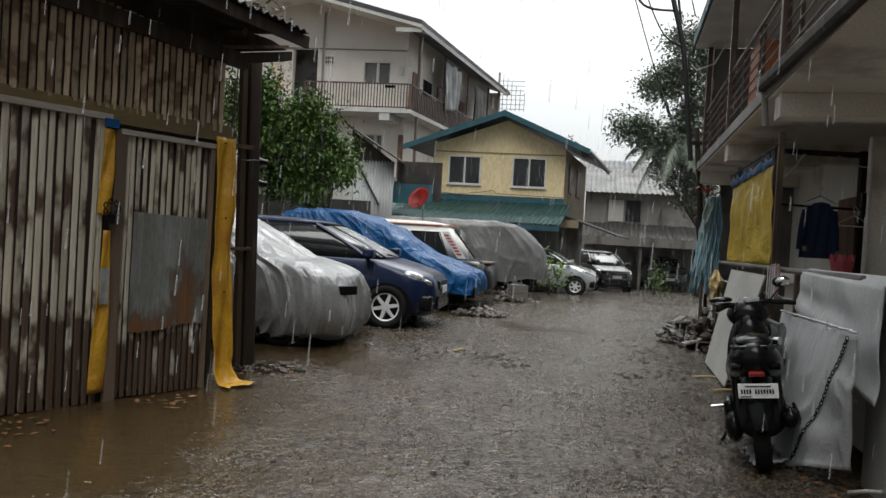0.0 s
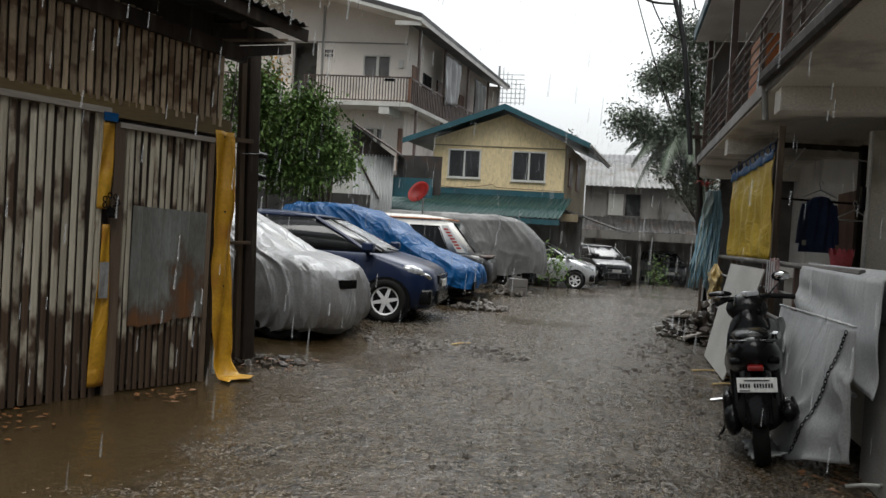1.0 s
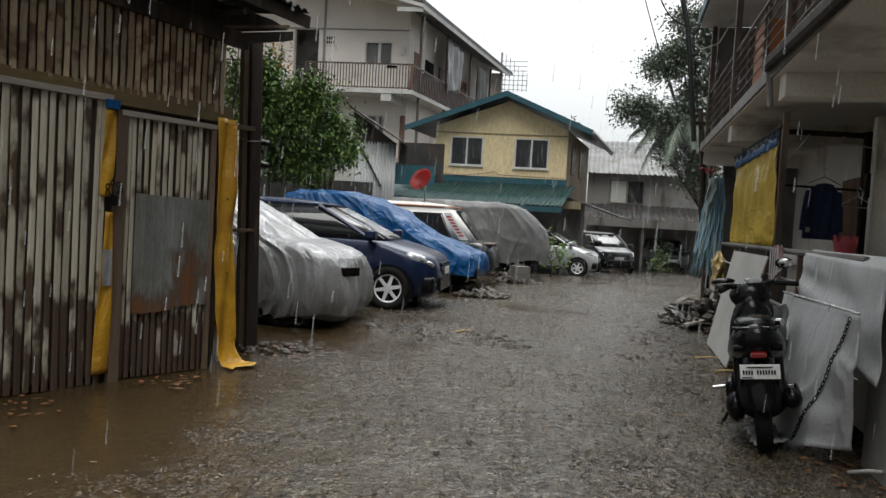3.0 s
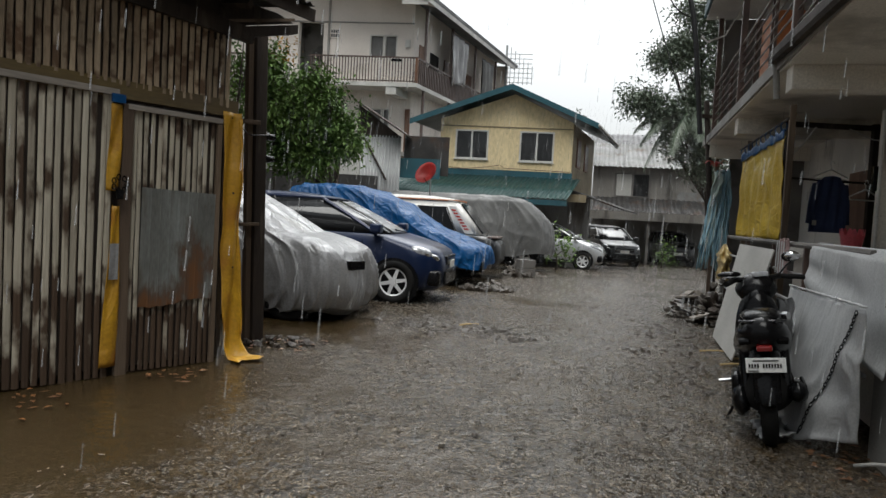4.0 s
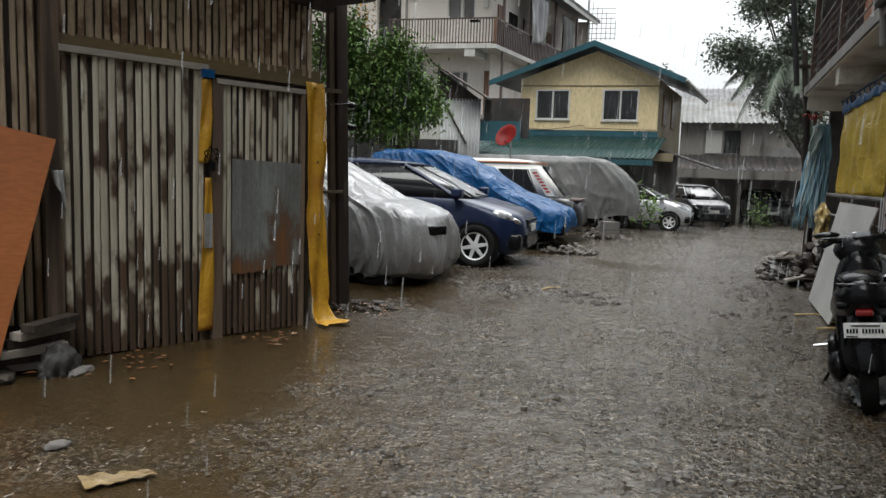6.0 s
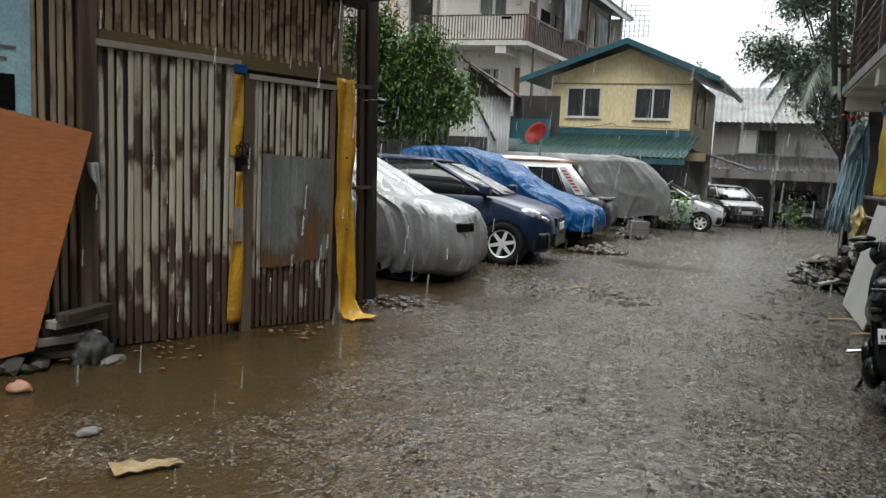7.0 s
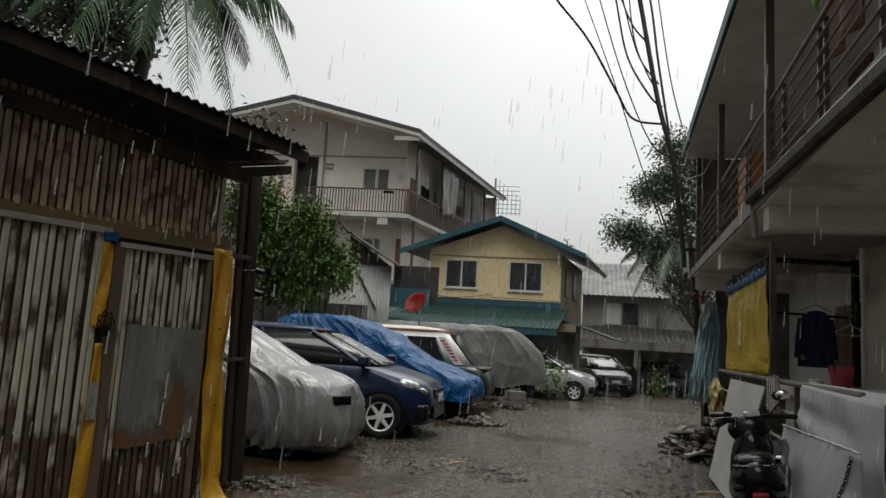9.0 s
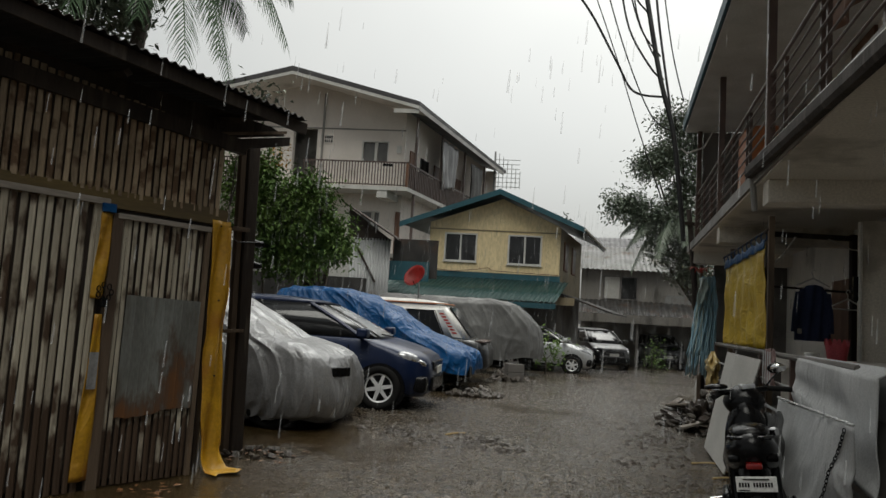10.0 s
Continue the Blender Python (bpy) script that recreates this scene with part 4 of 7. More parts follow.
def wheel(parent, x, y, r, rim=0.66, spokes=6, out=-1):
    """A wheel whose axle runs along y; out: the side its face looks to."""
    bm = bmesh.new()
    prof = [(rim * r, 0.085), (0.9 * r, 0.1), (r, 0.075), (r, -0.075), (0.9 * r, -0.1), (rim * r, -0.085)]
    n = 32
    vs = [[bm.verts.new((x + p * math.cos(k * math.tau / n), y + q, r + p * math.sin(k * math.tau / n))) for p, q in prof] for k in range(n)]
    for k in range(n):
        a, b = vs[k], vs[(k + 1) % n]
        for i in range(len(prof)):
            j = (i + 1) % len(prof)
            bm.faces.new((a[i], b[i], b[j], a[j]))
    w = part("wheel", bm, "rubber", parent, smooth=True)
    bm = bmesh.new()
    yo = y + out * 0.07
    rim_r = rim * r
    n = 32
    for ra, rb in ((rim_r, rim_r * 0.88),):
        a = [bm.verts.new((x + ra * math.cos(k * math.tau / n), yo + out * 0.012, r + ra * math.sin(k * math.tau / n))) for k in range(n)]
        b = [bm.verts.new((x + rb * math.cos(k * math.tau / n), yo, r + rb * math.sin(k * math.tau / n))) for k in range(n)]
        c = [bm.verts.new((x + rb * 0.98 * math.cos(k * math.tau / n), yo - out * 0.05, r + rb * 0.98 * math.sin(k * math.tau / n))) for k in range(n)]
        for k in range(n):
            j = (k + 1) % n
            bm.faces.new((a[k], a[j], b[j], b[k]))
            bm.faces.new((b[k], b[j], c[j], c[k]))
    for k in range(spokes):
        a = k * math.tau / spokes + 0.2
        d, e = Vector((math.cos(a), 0, math.sin(a))), Vector((-math.sin(a), 0, math.cos(a)))
        c = Vector((x, yo, r))
        v = [c + d * 0.02 + e * 0.03, c + d * rim_r * 0.9 + e * 0.022, c + d * rim_r * 0.9 - e * 0.022, c + d * 0.02 - e * 0.03]
        top = [bm.verts.new(q + Vector((0, out * 0.006, 0))) for q in v]
        bot = [bm.verts.new(q - Vector((0, out * 0.02, 0))) for q in v]
        bm.faces.new(top)
        for i in range(4):
            bm.faces.new((top[i], top[(i + 1) % 4], bot[(i + 1) % 4], bot[i]))
    tube(bm, [(x, yo - out * 0.03, r), (x, yo + out * 0.012, r)], 0.055, 16)
    part("rim", bm, "alloy", w)
    part("brake_disc", tube(bmesh.new(), [(x, yo - out * 0.06, r), (x, yo - out * 0.045, r)], rim_r * 0.8, 24), "rubber", w)
    return w


HATCH = dict(body=[(0.2, -0.12, -3.52, 0.72, 0.3), (0.26, -0.03, -3.6, 0.78, 0.36), (0.5, 0.0, -3.66, 0.81, 0.42), (0.66, -0.02, -3.65, 0.825, 0.42), (0.76, -0.06, -3.64, 0.82, 0.44),
                   (0.84, -0.2, -3.62, 0.81, 0.46), (0.91, -0.43, -3.6, 0.795, 0.42), (0.96, -0.64, -3.59, 0.78, 0.36), (0.98, -0.72, -3.58, 0.77, 0.32)],
             cabin=[(0.98, -0.72, -3.57, 0.765, 0.3), (1.21, -1.13, -3.52, 0.7, 0.3), (1.45, -1.62, -3.36, 0.61, 0.28)],
             roof=[(1.45, -1.6, -3.37, 0.615, 0.28), (1.5, -1.85, -3.3, 0.57, 0.28), (1.535, -2.15, -3.1, 0.45, 0.25), (1.545, -2.4, -2.8, 0.25, 0.2)])
SUV = dict(body=[(0.24, -0.1, -3.5, 0.72, 0.22), (0.32, -0.02, -3.6, 0.78, 0.26), (0.6, 0.0, -3.66, 0.8, 0.3), (0.84, -0.03, -3.65, 0.81, 0.3), (0.95, -0.14, -3.64, 0.8, 0.3),
                 (1.0, -0.5, -3.62, 0.79, 0.3), (1.04, -0.92, -3.6, 0.77, 0.26)],
           cabin=[(1.04, -0.92, -3.58, 0.765, 0.24), (1.25, -1.12, -3.54, 0.71, 0.24), (1.5, -1.4, -3.45, 0.64, 0.22)],
           roof=[(1.5, -1.39, -3.46, 0.645, 0.22), (1.56, -1.6, -3.4, 0.58, 0.22), (1.59, -1.9, -3.2, 0.42, 0.2)])


def car(m, shape, paint, label, k=1.0, low=1.0):
    """A small car, nose at its origin looking along x; k: its size."""
    c = thing("car", m, label, "car", "cars parked along the lane")
    K = Matrix.Diagonal((k, k, k * low, 1))
    levels = shape["body"]
    part("body", loft([ring(*q) for q in levels]), paint, c, T=K, smooth=True)
    part("cabin_glass", loft([ring(*q) for q in shape["cabin"]]), "glass_dark", c, "dark tinted glass", T=K, smooth=True)
    part("roof", loft([ring(*q) for q in shape["roof"]]), paint, c, T=K, smooth=True)
    lo, mid, hi = shape["cabin"]
    for sd in (-1, 1):
        for f0, f1 in ((0.075, 0.075), (0.5, 0.5), (0.93, 0.92)):
            p = []
            for z, xf, xr, w, r in (lo, mid, hi):
                p.append((xf + (xr - xf) * (f0 if z == lo[0] else f1), sd * (w + 0.004), z))
            part("pillar", tube(bmesh.new(), p, 0.026, 6), "black" if f0 == 0.5 else paint, c, T=K)
        part("mirror", box(bmesh.new(), lo[1] - 0.27, lo[1] - 0.12, sd * 0.77 if sd > 0 else -0.97, 0.97 if sd > 0 else -0.77, 1.0, 1.13, bevel=0.03), paint, c, T=K, smooth=True)
        part("sill_trim", boxes((-2.6, -0.95, sd * 0.8 - 0.02, sd * 0.8 + 0.02, 0.22, 0.3), bevel=0.01), "black", c, T=K)
        h = bmesh.new()
        bmesh.ops.create_uvsphere(h, u_segments=16, v_segments=10, radius=1.0, matrix=Matrix.Translation((-0.27, sd * 0.63, 0.7)) @ Matrix.Rotation(radians(sd * -35), 4, "Z") @ Matrix.Rotation(radians(22), 4, "Y") @ Matrix.Diagonal((0.27, 0.125, 0.105, 1)))
        lamp = part("headlight", h, "lamp_housing", c, T=K, smooth=True)
        for dx, dy, rr in ((0.12, 0.01, 0.055), (0.02, 0.06, 0.066), (-0.1, 0.09, 0.055)):
            h = bmesh.new()
            bmesh.ops.create_uvsphere(h, u_segments=14, v_segments=8, radius=1.0, matrix=Matrix.Translation((-0.27 + dx, sd * (0.63 + dy), 0.715 - dx * 0.3)) @ Matrix.Rotation(radians(sd * -35), 4, "Z") @ Matrix.Rotation(radians(22), 4, "Y") @ Matrix.Diagonal((rr * 1.7, rr, rr * 0.85, 1)))
            part("lens", h, "chrome", lamp, T=K, smooth=True)
        part("bumper_intake", box(bmesh.new(), -0.3, -0.045, sd * 0.5 if sd > 0 else -0.74, 0.74 if sd > 0 else -0.5, 0.27, 0.5, bevel=0.05), "black", c, T=K, smooth=True)
        part("door_handle", boxes((-2.02, -1.86, sd * 0.826 - 0.012, sd * 0.826 + 0.012, 0.8, 0.825), bevel=0.006), paint, c, T=K)
        for sx in (-1.12, -2.1, -2.95):
            part("door_seam", boxes((sx - 0.005, sx + 0.005, sd * 0.818 - 0.006, sd * 0.818 + 0.006, 0.36, 0.88)), "black", c, T=K)
        fl = bmesh.new()
        bmesh.ops.create_uvsphere(fl, u_segments=12, v_segments=8, radius=1.0, matrix=Matrix.Translation((-0.09, sd * 0.58, 0.38)) @ Matrix.Diagonal((0.05, 0.07, 0.06, 1)))
        part("fog_lamp", fl, "lamp_glass", c, T=K, smooth=True)
        for wx in (-0.66, -3.0):
            arch = bmesh.new()
            tube(arch, [(wx, sd * 0.6, 0.31), (wx, sd * 0.832, 0.31)], 0.345, 32)
            part("wheel_arch", arch, "black", c, T=K)
            wheel(c, wx, sd * 0.765, 0.29, out=sd) if k == 1.0 else wheel(c, wx * k, sd * 0.765 * k, 0.29 * k, out=sd)
    part("grille", boxes((-0.07, 0.008, -0.42, 0.42, 0.57, 0.7), (-0.06, 0.012, -0.5, 0.5, 0.28, 0.48), bevel=0.012), "black", c, T=K)
    part("grille_bar", boxes((0.0, 0.016, -0.36, 0.36, 0.62, 0.635), (0.0, 0.02, -0.44, 0.44, 0.49, 0.51), bevel=0.004), "chrome", c, T=K)
    part("number_plate", boxes((0.012, 0.024, -0.2, 0.2, 0.52, 0.62)), "white_paint", c, T=K)
    (z0, f0, _, w0, _), (z1, f1, _, _, _), (z2, f2, _, w2, _) = shape["cabin"]

    def slope(z):
        return f0 + (f1 - f0) * (z - z0) / (z1 - z0) if z < z1 else f1 + (f2 - f1) * (z - z1) / (z2 - z1)
    part("windscreen", sheet(lambda u, v: (slope(z0 + 0.03 + (z2 - z0 - 0.05) * v) + 0.022 - 0.05 * (2 * u - 1) ** 2, (2 * u - 1) * ((w0 - 0.14) + (w2 - w0) * v), z0 + 0.03 + (z2 - z0 - 0.05) * v), 10, 4, 0.006), "glass_dark" if paint == "black_car" else "windscreen", c, "rain-wet windscreen", T=K, smooth=True)
    part("wiper", tube(bmesh.new(), [(f0 + 0.06, -0.1, z0 + 0.03), (f0 - 0.02, -0.5, z0 + 0.07)], 0.01, 5), "black", c, T=K)
    return c


def covered(m, levels, material, label, wrinkle=0.03, hem=0.05, seed=1.0, n=330, name="covered_car", lobes=15):
    """A car under a loose cover: rings from the hem up, with folds that deepen towards the hem."""
    c = thing(name, m, label, "car", "cars parked along the lane")
    z0, z1 = levels[0][0], levels[-1][0]
    fine = []
    for i in range(len(levels) - 1):
        l0, l1, l2, l3 = [levels[max(0, min(len(levels) - 1, i + k))] for k in (-1, 0, 1, 2)]
        for j in range(8):
            t = j / 8
            fine.append(tuple(b + t * (c - b) if k == 0 else b + 0.5 * t * (c - a + t * (2 * a - 5 * b + 4 * c - d + t * (3 * (b - c) + d - a))) for k, (a, b, c, d) in enumerate(zip(l0, l1, l2, l3))))
    fine.append(levels[-1])
    rings = []
    for q in fine:
        pts = dense(ring(*q), n)
        cx = sum((p.x for p in pts)) / n
        out = []
        for k, p in enumerate(pts):
            t = (p.z - z0) / (z1 - z0)
            d = Vector((p.x - cx, p.y * 2.0, 0)).normalized()
            f = k / n * math.tau
            fold = 0.5 - 1.1 * abs(math.sin(f * lobes + 5.5 * noise.noise((math.cos(f) * 2, math.sin(f) * 2, t * 0.8 + seed)))) ** 0.55 + noise.noise((math.cos(f) * 4.5, math.sin(f) * 4.5, t * 1.3 + seed))
            fold += 0.25 * (0.5 - abs(math.sin(f * lobes * 2.3 + 7.0 * noise.noise((math.cos(f) * 3, math.sin(f) * 3, t * 2.2 + seed)))) ** 0.5)
            amp = hem * max(0.0, 1 - t) ** 1.1 + wrinkle * 0.4
            s = wrinkle * (0.5 - 1.6 * abs(noise.noise((p.x * 1.7 + seed, p.y * 1.7, p.z * 1.6 + p.x))) ** 0.7 - 0.5 * abs(noise.noise((p.x * 5 + seed, p.y * 5, p.z * 4))))
            drop = (0.09 * noise.noise((math.cos(f) * 2.2, math.sin(f) * 2.2, seed + 9)) - 0.04 * abs(math.sin(f * lobes * 0.5 + seed))) * max(0.0, 1 - t) ** 4
            out.append(p + d * (fold * amp + s) + Vector((0, 0, drop + s * 0.6)))
        rings.append(out)
    part("cover", loft(rings, caps=False), material, c, smooth=True)
    top = bmesh.new()
    vs = [top.verts.new(p) for p in rings[-1]]
    top.faces.new(vs)
    part("cover_top", top, material, c)
    for wx in (-0.75, levels[0][2] + 0.8):
        for sd in (-1, 1):
            wheel(c, wx, sd * 0.66, 0.3, out=sd)
    part("underside", boxes((levels[0][2] + 0.2, -0.2, -0.6, 0.6, 0.2, levels[0][0] + 0.1)), "black", c)
    return c


COVER1 = [(0.1, -0.22, -4.1, 0.73, 0.42), (0.17, -0.07, -4.15, 0.82, 0.45), (0.36, 0.0, -4.2, 0.86, 0.48), (0.62, -0.02, -4.2, 0.85, 0.5), (0.82, -0.1, -4.15, 0.81, 0.5), (0.92, -0.28, -4.05, 0.78, 0.48), (1.02, -0.72, -3.85, 0.73, 0.4), (1.3, -1.2, -3.6, 0.64, 0.35), (1.54, -1.62, -3.4, 0.54, 0.3), (1.62, -1.95, -3.2, 0.42, 0.25)]
c1 = covered(pose(-0.98, 8.72, 0, 0, 0, -8), COVER1, "cover_silver", "sedan under a shiny silver cover with a badge cut-out", 0.02, 0.085, 1.3, 640, lobes=14)
part("badge", boxes((-0.03, 0.09, -0.15, 0.15, 0.61, 0.72), bevel=0.02), "black", c1, T=pose(-0.1, -0.4, 0.0, 0, 0, -28))
car(pose(0.05, 10.98, 0, 0, 0, -8), HATCH, "navy", "dark blue hatchback with alloy wheels, wet with rain", 1.07, 0.94)
TARP = [(0.4, 0.05, -4.2, 0.87, 0.3), (0.64, 0.05, -4.2, 0.86, 0.3), (0.76, -0.1, -4.15, 0.85, 0.3), (0.92, -0.55, -4.1, 0.82, 0.3), (1.08, -1.0, -4.05, 0.8, 0.3), (1.3, -1.32, -4.0, 0.76, 0.3), (1.53, -1.68, -3.95, 0.7, 0.3), (1.72, -2.15, -3.9, 0.6, 0.3), (1.8, -2.6, -3.7, 0.42, 0.25)]
c3 = covered(pose(0.75, 13.75, 0, 0, 0, -10), TARP, "tarp_blue", "jeep under a crumpled blue tarpaulin, its dark front showing below", 0.05, 0.06, 5.1)
part("bumper", boxes((-0.3, 0.03, -0.76, 0.76, 0.28, 0.5), bevel=0.05), "black", c3)
part("side_panel", boxes((-3.9, -0.2, -0.76, 0.76, 0.32, 0.6), bevel=0.05), "black_car", c3)

VAN = dict(body=[(0.28, -0.1, -4.2, 0.74, 0.2), (0.38, 0.0, -4.3, 0.8, 0.25), (0.7, 0.0, -4.3, 0.82, 0.28), (0.84, -0.08, -4.3, 0.82, 0.3), (0.9, -0.3, -4.3, 0.81, 0.28), (0.92, -0.4, -4.3, 0.8, 0.24)],
           cabin=[(0.92, -0.4, -4.28, 0.795, 0.16), (1.3, -0.7, -4.25, 0.76, 0.16), (1.6, -0.96, -4.2, 0.72, 0.16)],
           roof=[(1.6, -0.93, -4.22, 0.73, 0.18), (1.67, -1.1, -4.2, 0.68, 0.2), (1.71, -1.5, -4.0, 0.5, 0.2)])


def van(m):
    c = thing("van", m, "old white van with a rusty brown front and red pillar stickers", "van", "cars parked along the lane")
    part("body", loft([ring(*q) for q in VAN["body"]]), "black_car", c, smooth=True)
    part("cabin", loft([ring(*q) for q in VAN["cabin"]]), "white_car", c, smooth=True)
    part("roof", loft([ring(*q) for q in VAN["roof"]]), "white_car", c, smooth=True)
    def skin(sd, pts, out, nu=4):
        """A panel laid on the sloping cab side; pts: foot front, foot rear, head front, head rear (x, z)."""
        (xa, za), (xb, zb), (xc, zc), (xd, zd) = pts
        def at(u, v):
            z = (za + (zb - za) * u) * (1 - v) + (zc + (zd - zc) * u) * v
            return ((xa + (xb - xa) * u) * (1 - v) + (xc + (xd - xc) * u) * v, sd * (0.797 - 0.105 * (z - 0.92) + out), z)
        return sheet(at, nu, 4, 0.004)
    for sd in (-1, 1):
        part("side_window", skin(sd, ((-0.98, 1.0), (-1.8, 1.0), (-1.2, 1.47), (-1.78, 1.47)), 0.004), "glass_dark", c)
        part("window_frame", tube(bmesh.new(), [(-0.96, sd * 0.795, 0.99), (-1.18, sd * 0.742, 1.48), (-1.8, sd * 0.742, 1.48), (-1.82, sd * 0.795, 0.99), (-0.96, sd * 0.795, 0.99)], 0.014, 5), "black", c)
        st = part("pillar_sticker", skin(sd, ((-0.57, 0.95), (-0.76, 0.95), (-0.99, 1.5), (-1.14, 1.5)), 0.006), "white_paint", c, "white and red sticker strip")
        for i in range(7):
            z = 1.02 + 0.064 * i
            x = -0.6 - 0.76 * (z - 0.95)
            part("sticker_bar", skin(sd, ((x - 0.02, z), (x - 0.12, z), (x - 0.04, z + 0.036), (x - 0.14, z + 0.036)), 0.011, 2), "red", st)
        for wx in (-0.8, -3.3):
            wheel(c, wx, sd * 0.73, 0.32, out=sd)
    part("roof_edge", tube(bmesh.new(), [(-3.9, -0.725, 1.625), (-1.2, -0.725, 1.625), (-0.98, -0.6, 1.625), (-0.96, 0.6, 1.625)], 0.022, 6), "board_orange", c, "rusty orange roof edge")
    part("windscreen", prism([(-0.41, 0.95), (-0.9, 1.55), (-0.88, 1.57), (-0.39, 0.97)], -0.58, 0.58), "glass_dark", c)
    part("bonnet_edge", boxes((-0.3, -0.06, -0.72, 0.72, 0.875, 0.9)), "brown_metal", c)
    return c


van(pose(1.2, 15.55, 0, 0, 0, -9))
WAG = [(0.42, 0.0, -4.4, 0.9, 0.35), (0.7, 0.03, -4.4, 0.92, 0.4), (1.0, 0.0, -4.4, 0.9, 0.4), (1.25, -0.1, -4.4, 0.88, 0.4), (1.5, -0.32, -4.4, 0.84, 0.4), (1.75, -0.62, -4.4, 0.78, 0.35), (1.86, -0.95, -4.3, 0.66, 0.3), (1.9, -1.3, -4.2, 0.5, 0.25)]
covered(pose(2.75, 18.8, 0, 0, 0, -8), WAG, "cover_grey", "tall van under a grey plastic cover tied down", 0.03, 0.08, 8.2, lobes=11)
car(pose(4.93, 22.4, ground_z(0, 22.4), 0, 0, -14), HATCH, "silver_car", "silver hatchback parked nose out beside the covered van", 0.94)
car(pose(7.0, 28.2, ground_z(0, 28.6), 0, 0, -80), HATCH, "black_car", "small black car facing the lane with a chrome grille", 0.97, 1.08)
car(pose(11.2, 34.6, ground_z(0, 34.6), 0, 0, -95), SUV, "black_car", "dark old car parked under the far porch", 1.05)


# ---- motor scooter ----
def scooter(m):
    c = thing("scooter", m, "black motor scooter parked on its stand, wet with rain", "scooter")
    for y0, r in ((0.0, 0.25), (1.26, 0.25)):
        bm = bmesh.new()
        n, prof = 32, [(0.19, 0.035), (0.235, 0.048), (0.25, 0.02), (0.25, -0.02), (0.235, -0.048), (0.19, -0.035)]
        vs = [[bm.verts.new((q, y0 + p * math.cos(k * math.tau / n), 0.25 + p * math.sin(k * math.tau / n))) for p, q in prof] for k in range(n)]
        for k in range(n):
            for i in range(6):
                bm.faces.new((vs[k][i], vs[(k + 1) % n][i], vs[(k + 1) % n][(i + 1) % 6], vs[k][(i + 1) % 6]))
        w = part("wheel", bm, "rubber", c, smooth=True)
        part("rim", bar((-0.03, y0, 0.25), (0.03, y0, 0.25), 0.19, 24), "black", w)
    def blob(name, secs, material, label=""):
        """Skin over ovals: y, z, half width, half height."""
        rings = [[(hw * math.cos(a) * (1 - 0.12 * abs(math.sin(a))), y, z + hh * math.sin(a)) for a in [k * math.tau / 20 for k in range(20)]] for y, z, hw, hh in secs]
        return part(name, loft(rings), material, c, label, smooth=True)
    blob("tail_body", [(-0.2, 0.71, 0.06, 0.05), (-0.16, 0.71, 0.115, 0.095), (-0.05, 0.69, 0.155, 0.13), (0.1, 0.65, 0.172, 0.17), (0.3, 0.58, 0.18, 0.2), (0.5, 0.54, 0.17, 0.19), (0.62, 0.48, 0.12, 0.1)], "black")
    part("tail_lens", sheet(lambda u, v: ((2 * u - 1) * (0.1 - 0.02 * v), -0.2 + 0.09 * (2 * u - 1) ** 2 + 0.03 * v, 0.68 + 0.075 * v), 12, 4, 0.006), "tail_smoke", c, "dark red smoked tail lens", smooth=True)
    blob("seat", [(-0.12, 0.8, 0.06, 0.02), (-0.06, 0.805, 0.105, 0.035), (0.15, 0.8, 0.125, 0.045), (0.4, 0.76, 0.125, 0.05), (0.6, 0.74, 0.11, 0.05), (0.68, 0.72, 0.05, 0.03)], "black")
    blob("rear_mudguard", [(-0.28, 0.3, 0.04, 0.02), (-0.25, 0.42, 0.065, 0.05), (-0.16, 0.56, 0.085, 0.07), (0.05, 0.6, 0.1, 0.05)], "black")
    part("mudflap", boxes((-0.075, 0.075, -0.25, -0.235, 0.3, 0.56), bevel=0.01), "black", c)
    blob("engine", [(-0.1, 0.3, 0.1, 0.08), (0.05, 0.32, 0.17, 0.14), (0.4, 0.34, 0.18, 0.15), (0.6, 0.34, 0.1, 0.1)], "rubber")
    blob("exhaust", [(-0.22, 0.36, 0.03, 0.03), (-0.18, 0.36, 0.055, 0.06), (0.2, 0.3, 0.06, 0.065), (0.3, 0.28, 0.03, 0.03)], "black").matrix_local = pose(0.17, 0, 0)
    blob("gear_case", [(-0.08, 0.27, 0.03, 0.05), (0.0, 0.27, 0.06, 0.1), (0.35, 0.3, 0.06, 0.1), (0.5, 0.32, 0.04, 0.06)], "black").matrix_local = pose(-0.15, 0, 0)
    part("grab_rail", tube(bmesh.new(), [(-0.12, 0.15, 0.76), (-0.13, -0.04, 0.775), (-0.07, -0.16, 0.785), (0.07, -0.16, 0.785), (0.13, -0.04, 0.775), (0.12, 0.15, 0.76)], 0.01, 8), "black", c)
    part("tail_light", boxes((-0.045, 0.045, -0.245, -0.15, 0.615, 0.65), bevel=0.012), "red_lens", c, "red tail light")
    plate = part("number_plate", boxes((-0.11, 0.11, -0.272, -0.266, 0.537, 0.624), bevel=0.003), "plate_white", c, "white number plate", T=pose(0, -0.01, -0.04))
    part("plate_characters", boxes(*[(-0.095 + 0.0155 * i, -0.085 + 0.0155 * i, -0.2555, -0.253, 0.565, 0.59) for i in range(12) if i != 4], (-0.07, 0.07, -0.2555, -0.253, 0.604, 0.611), (-0.1, -0.04, -0.2555, -0.253, 0.545, 0.55)), "black", plate, T=pose(0, -0.03, -0.04))
    turn = pose(0, 1.05, 0, 0, 0, 38) @ pose(0, -1.05, 0)
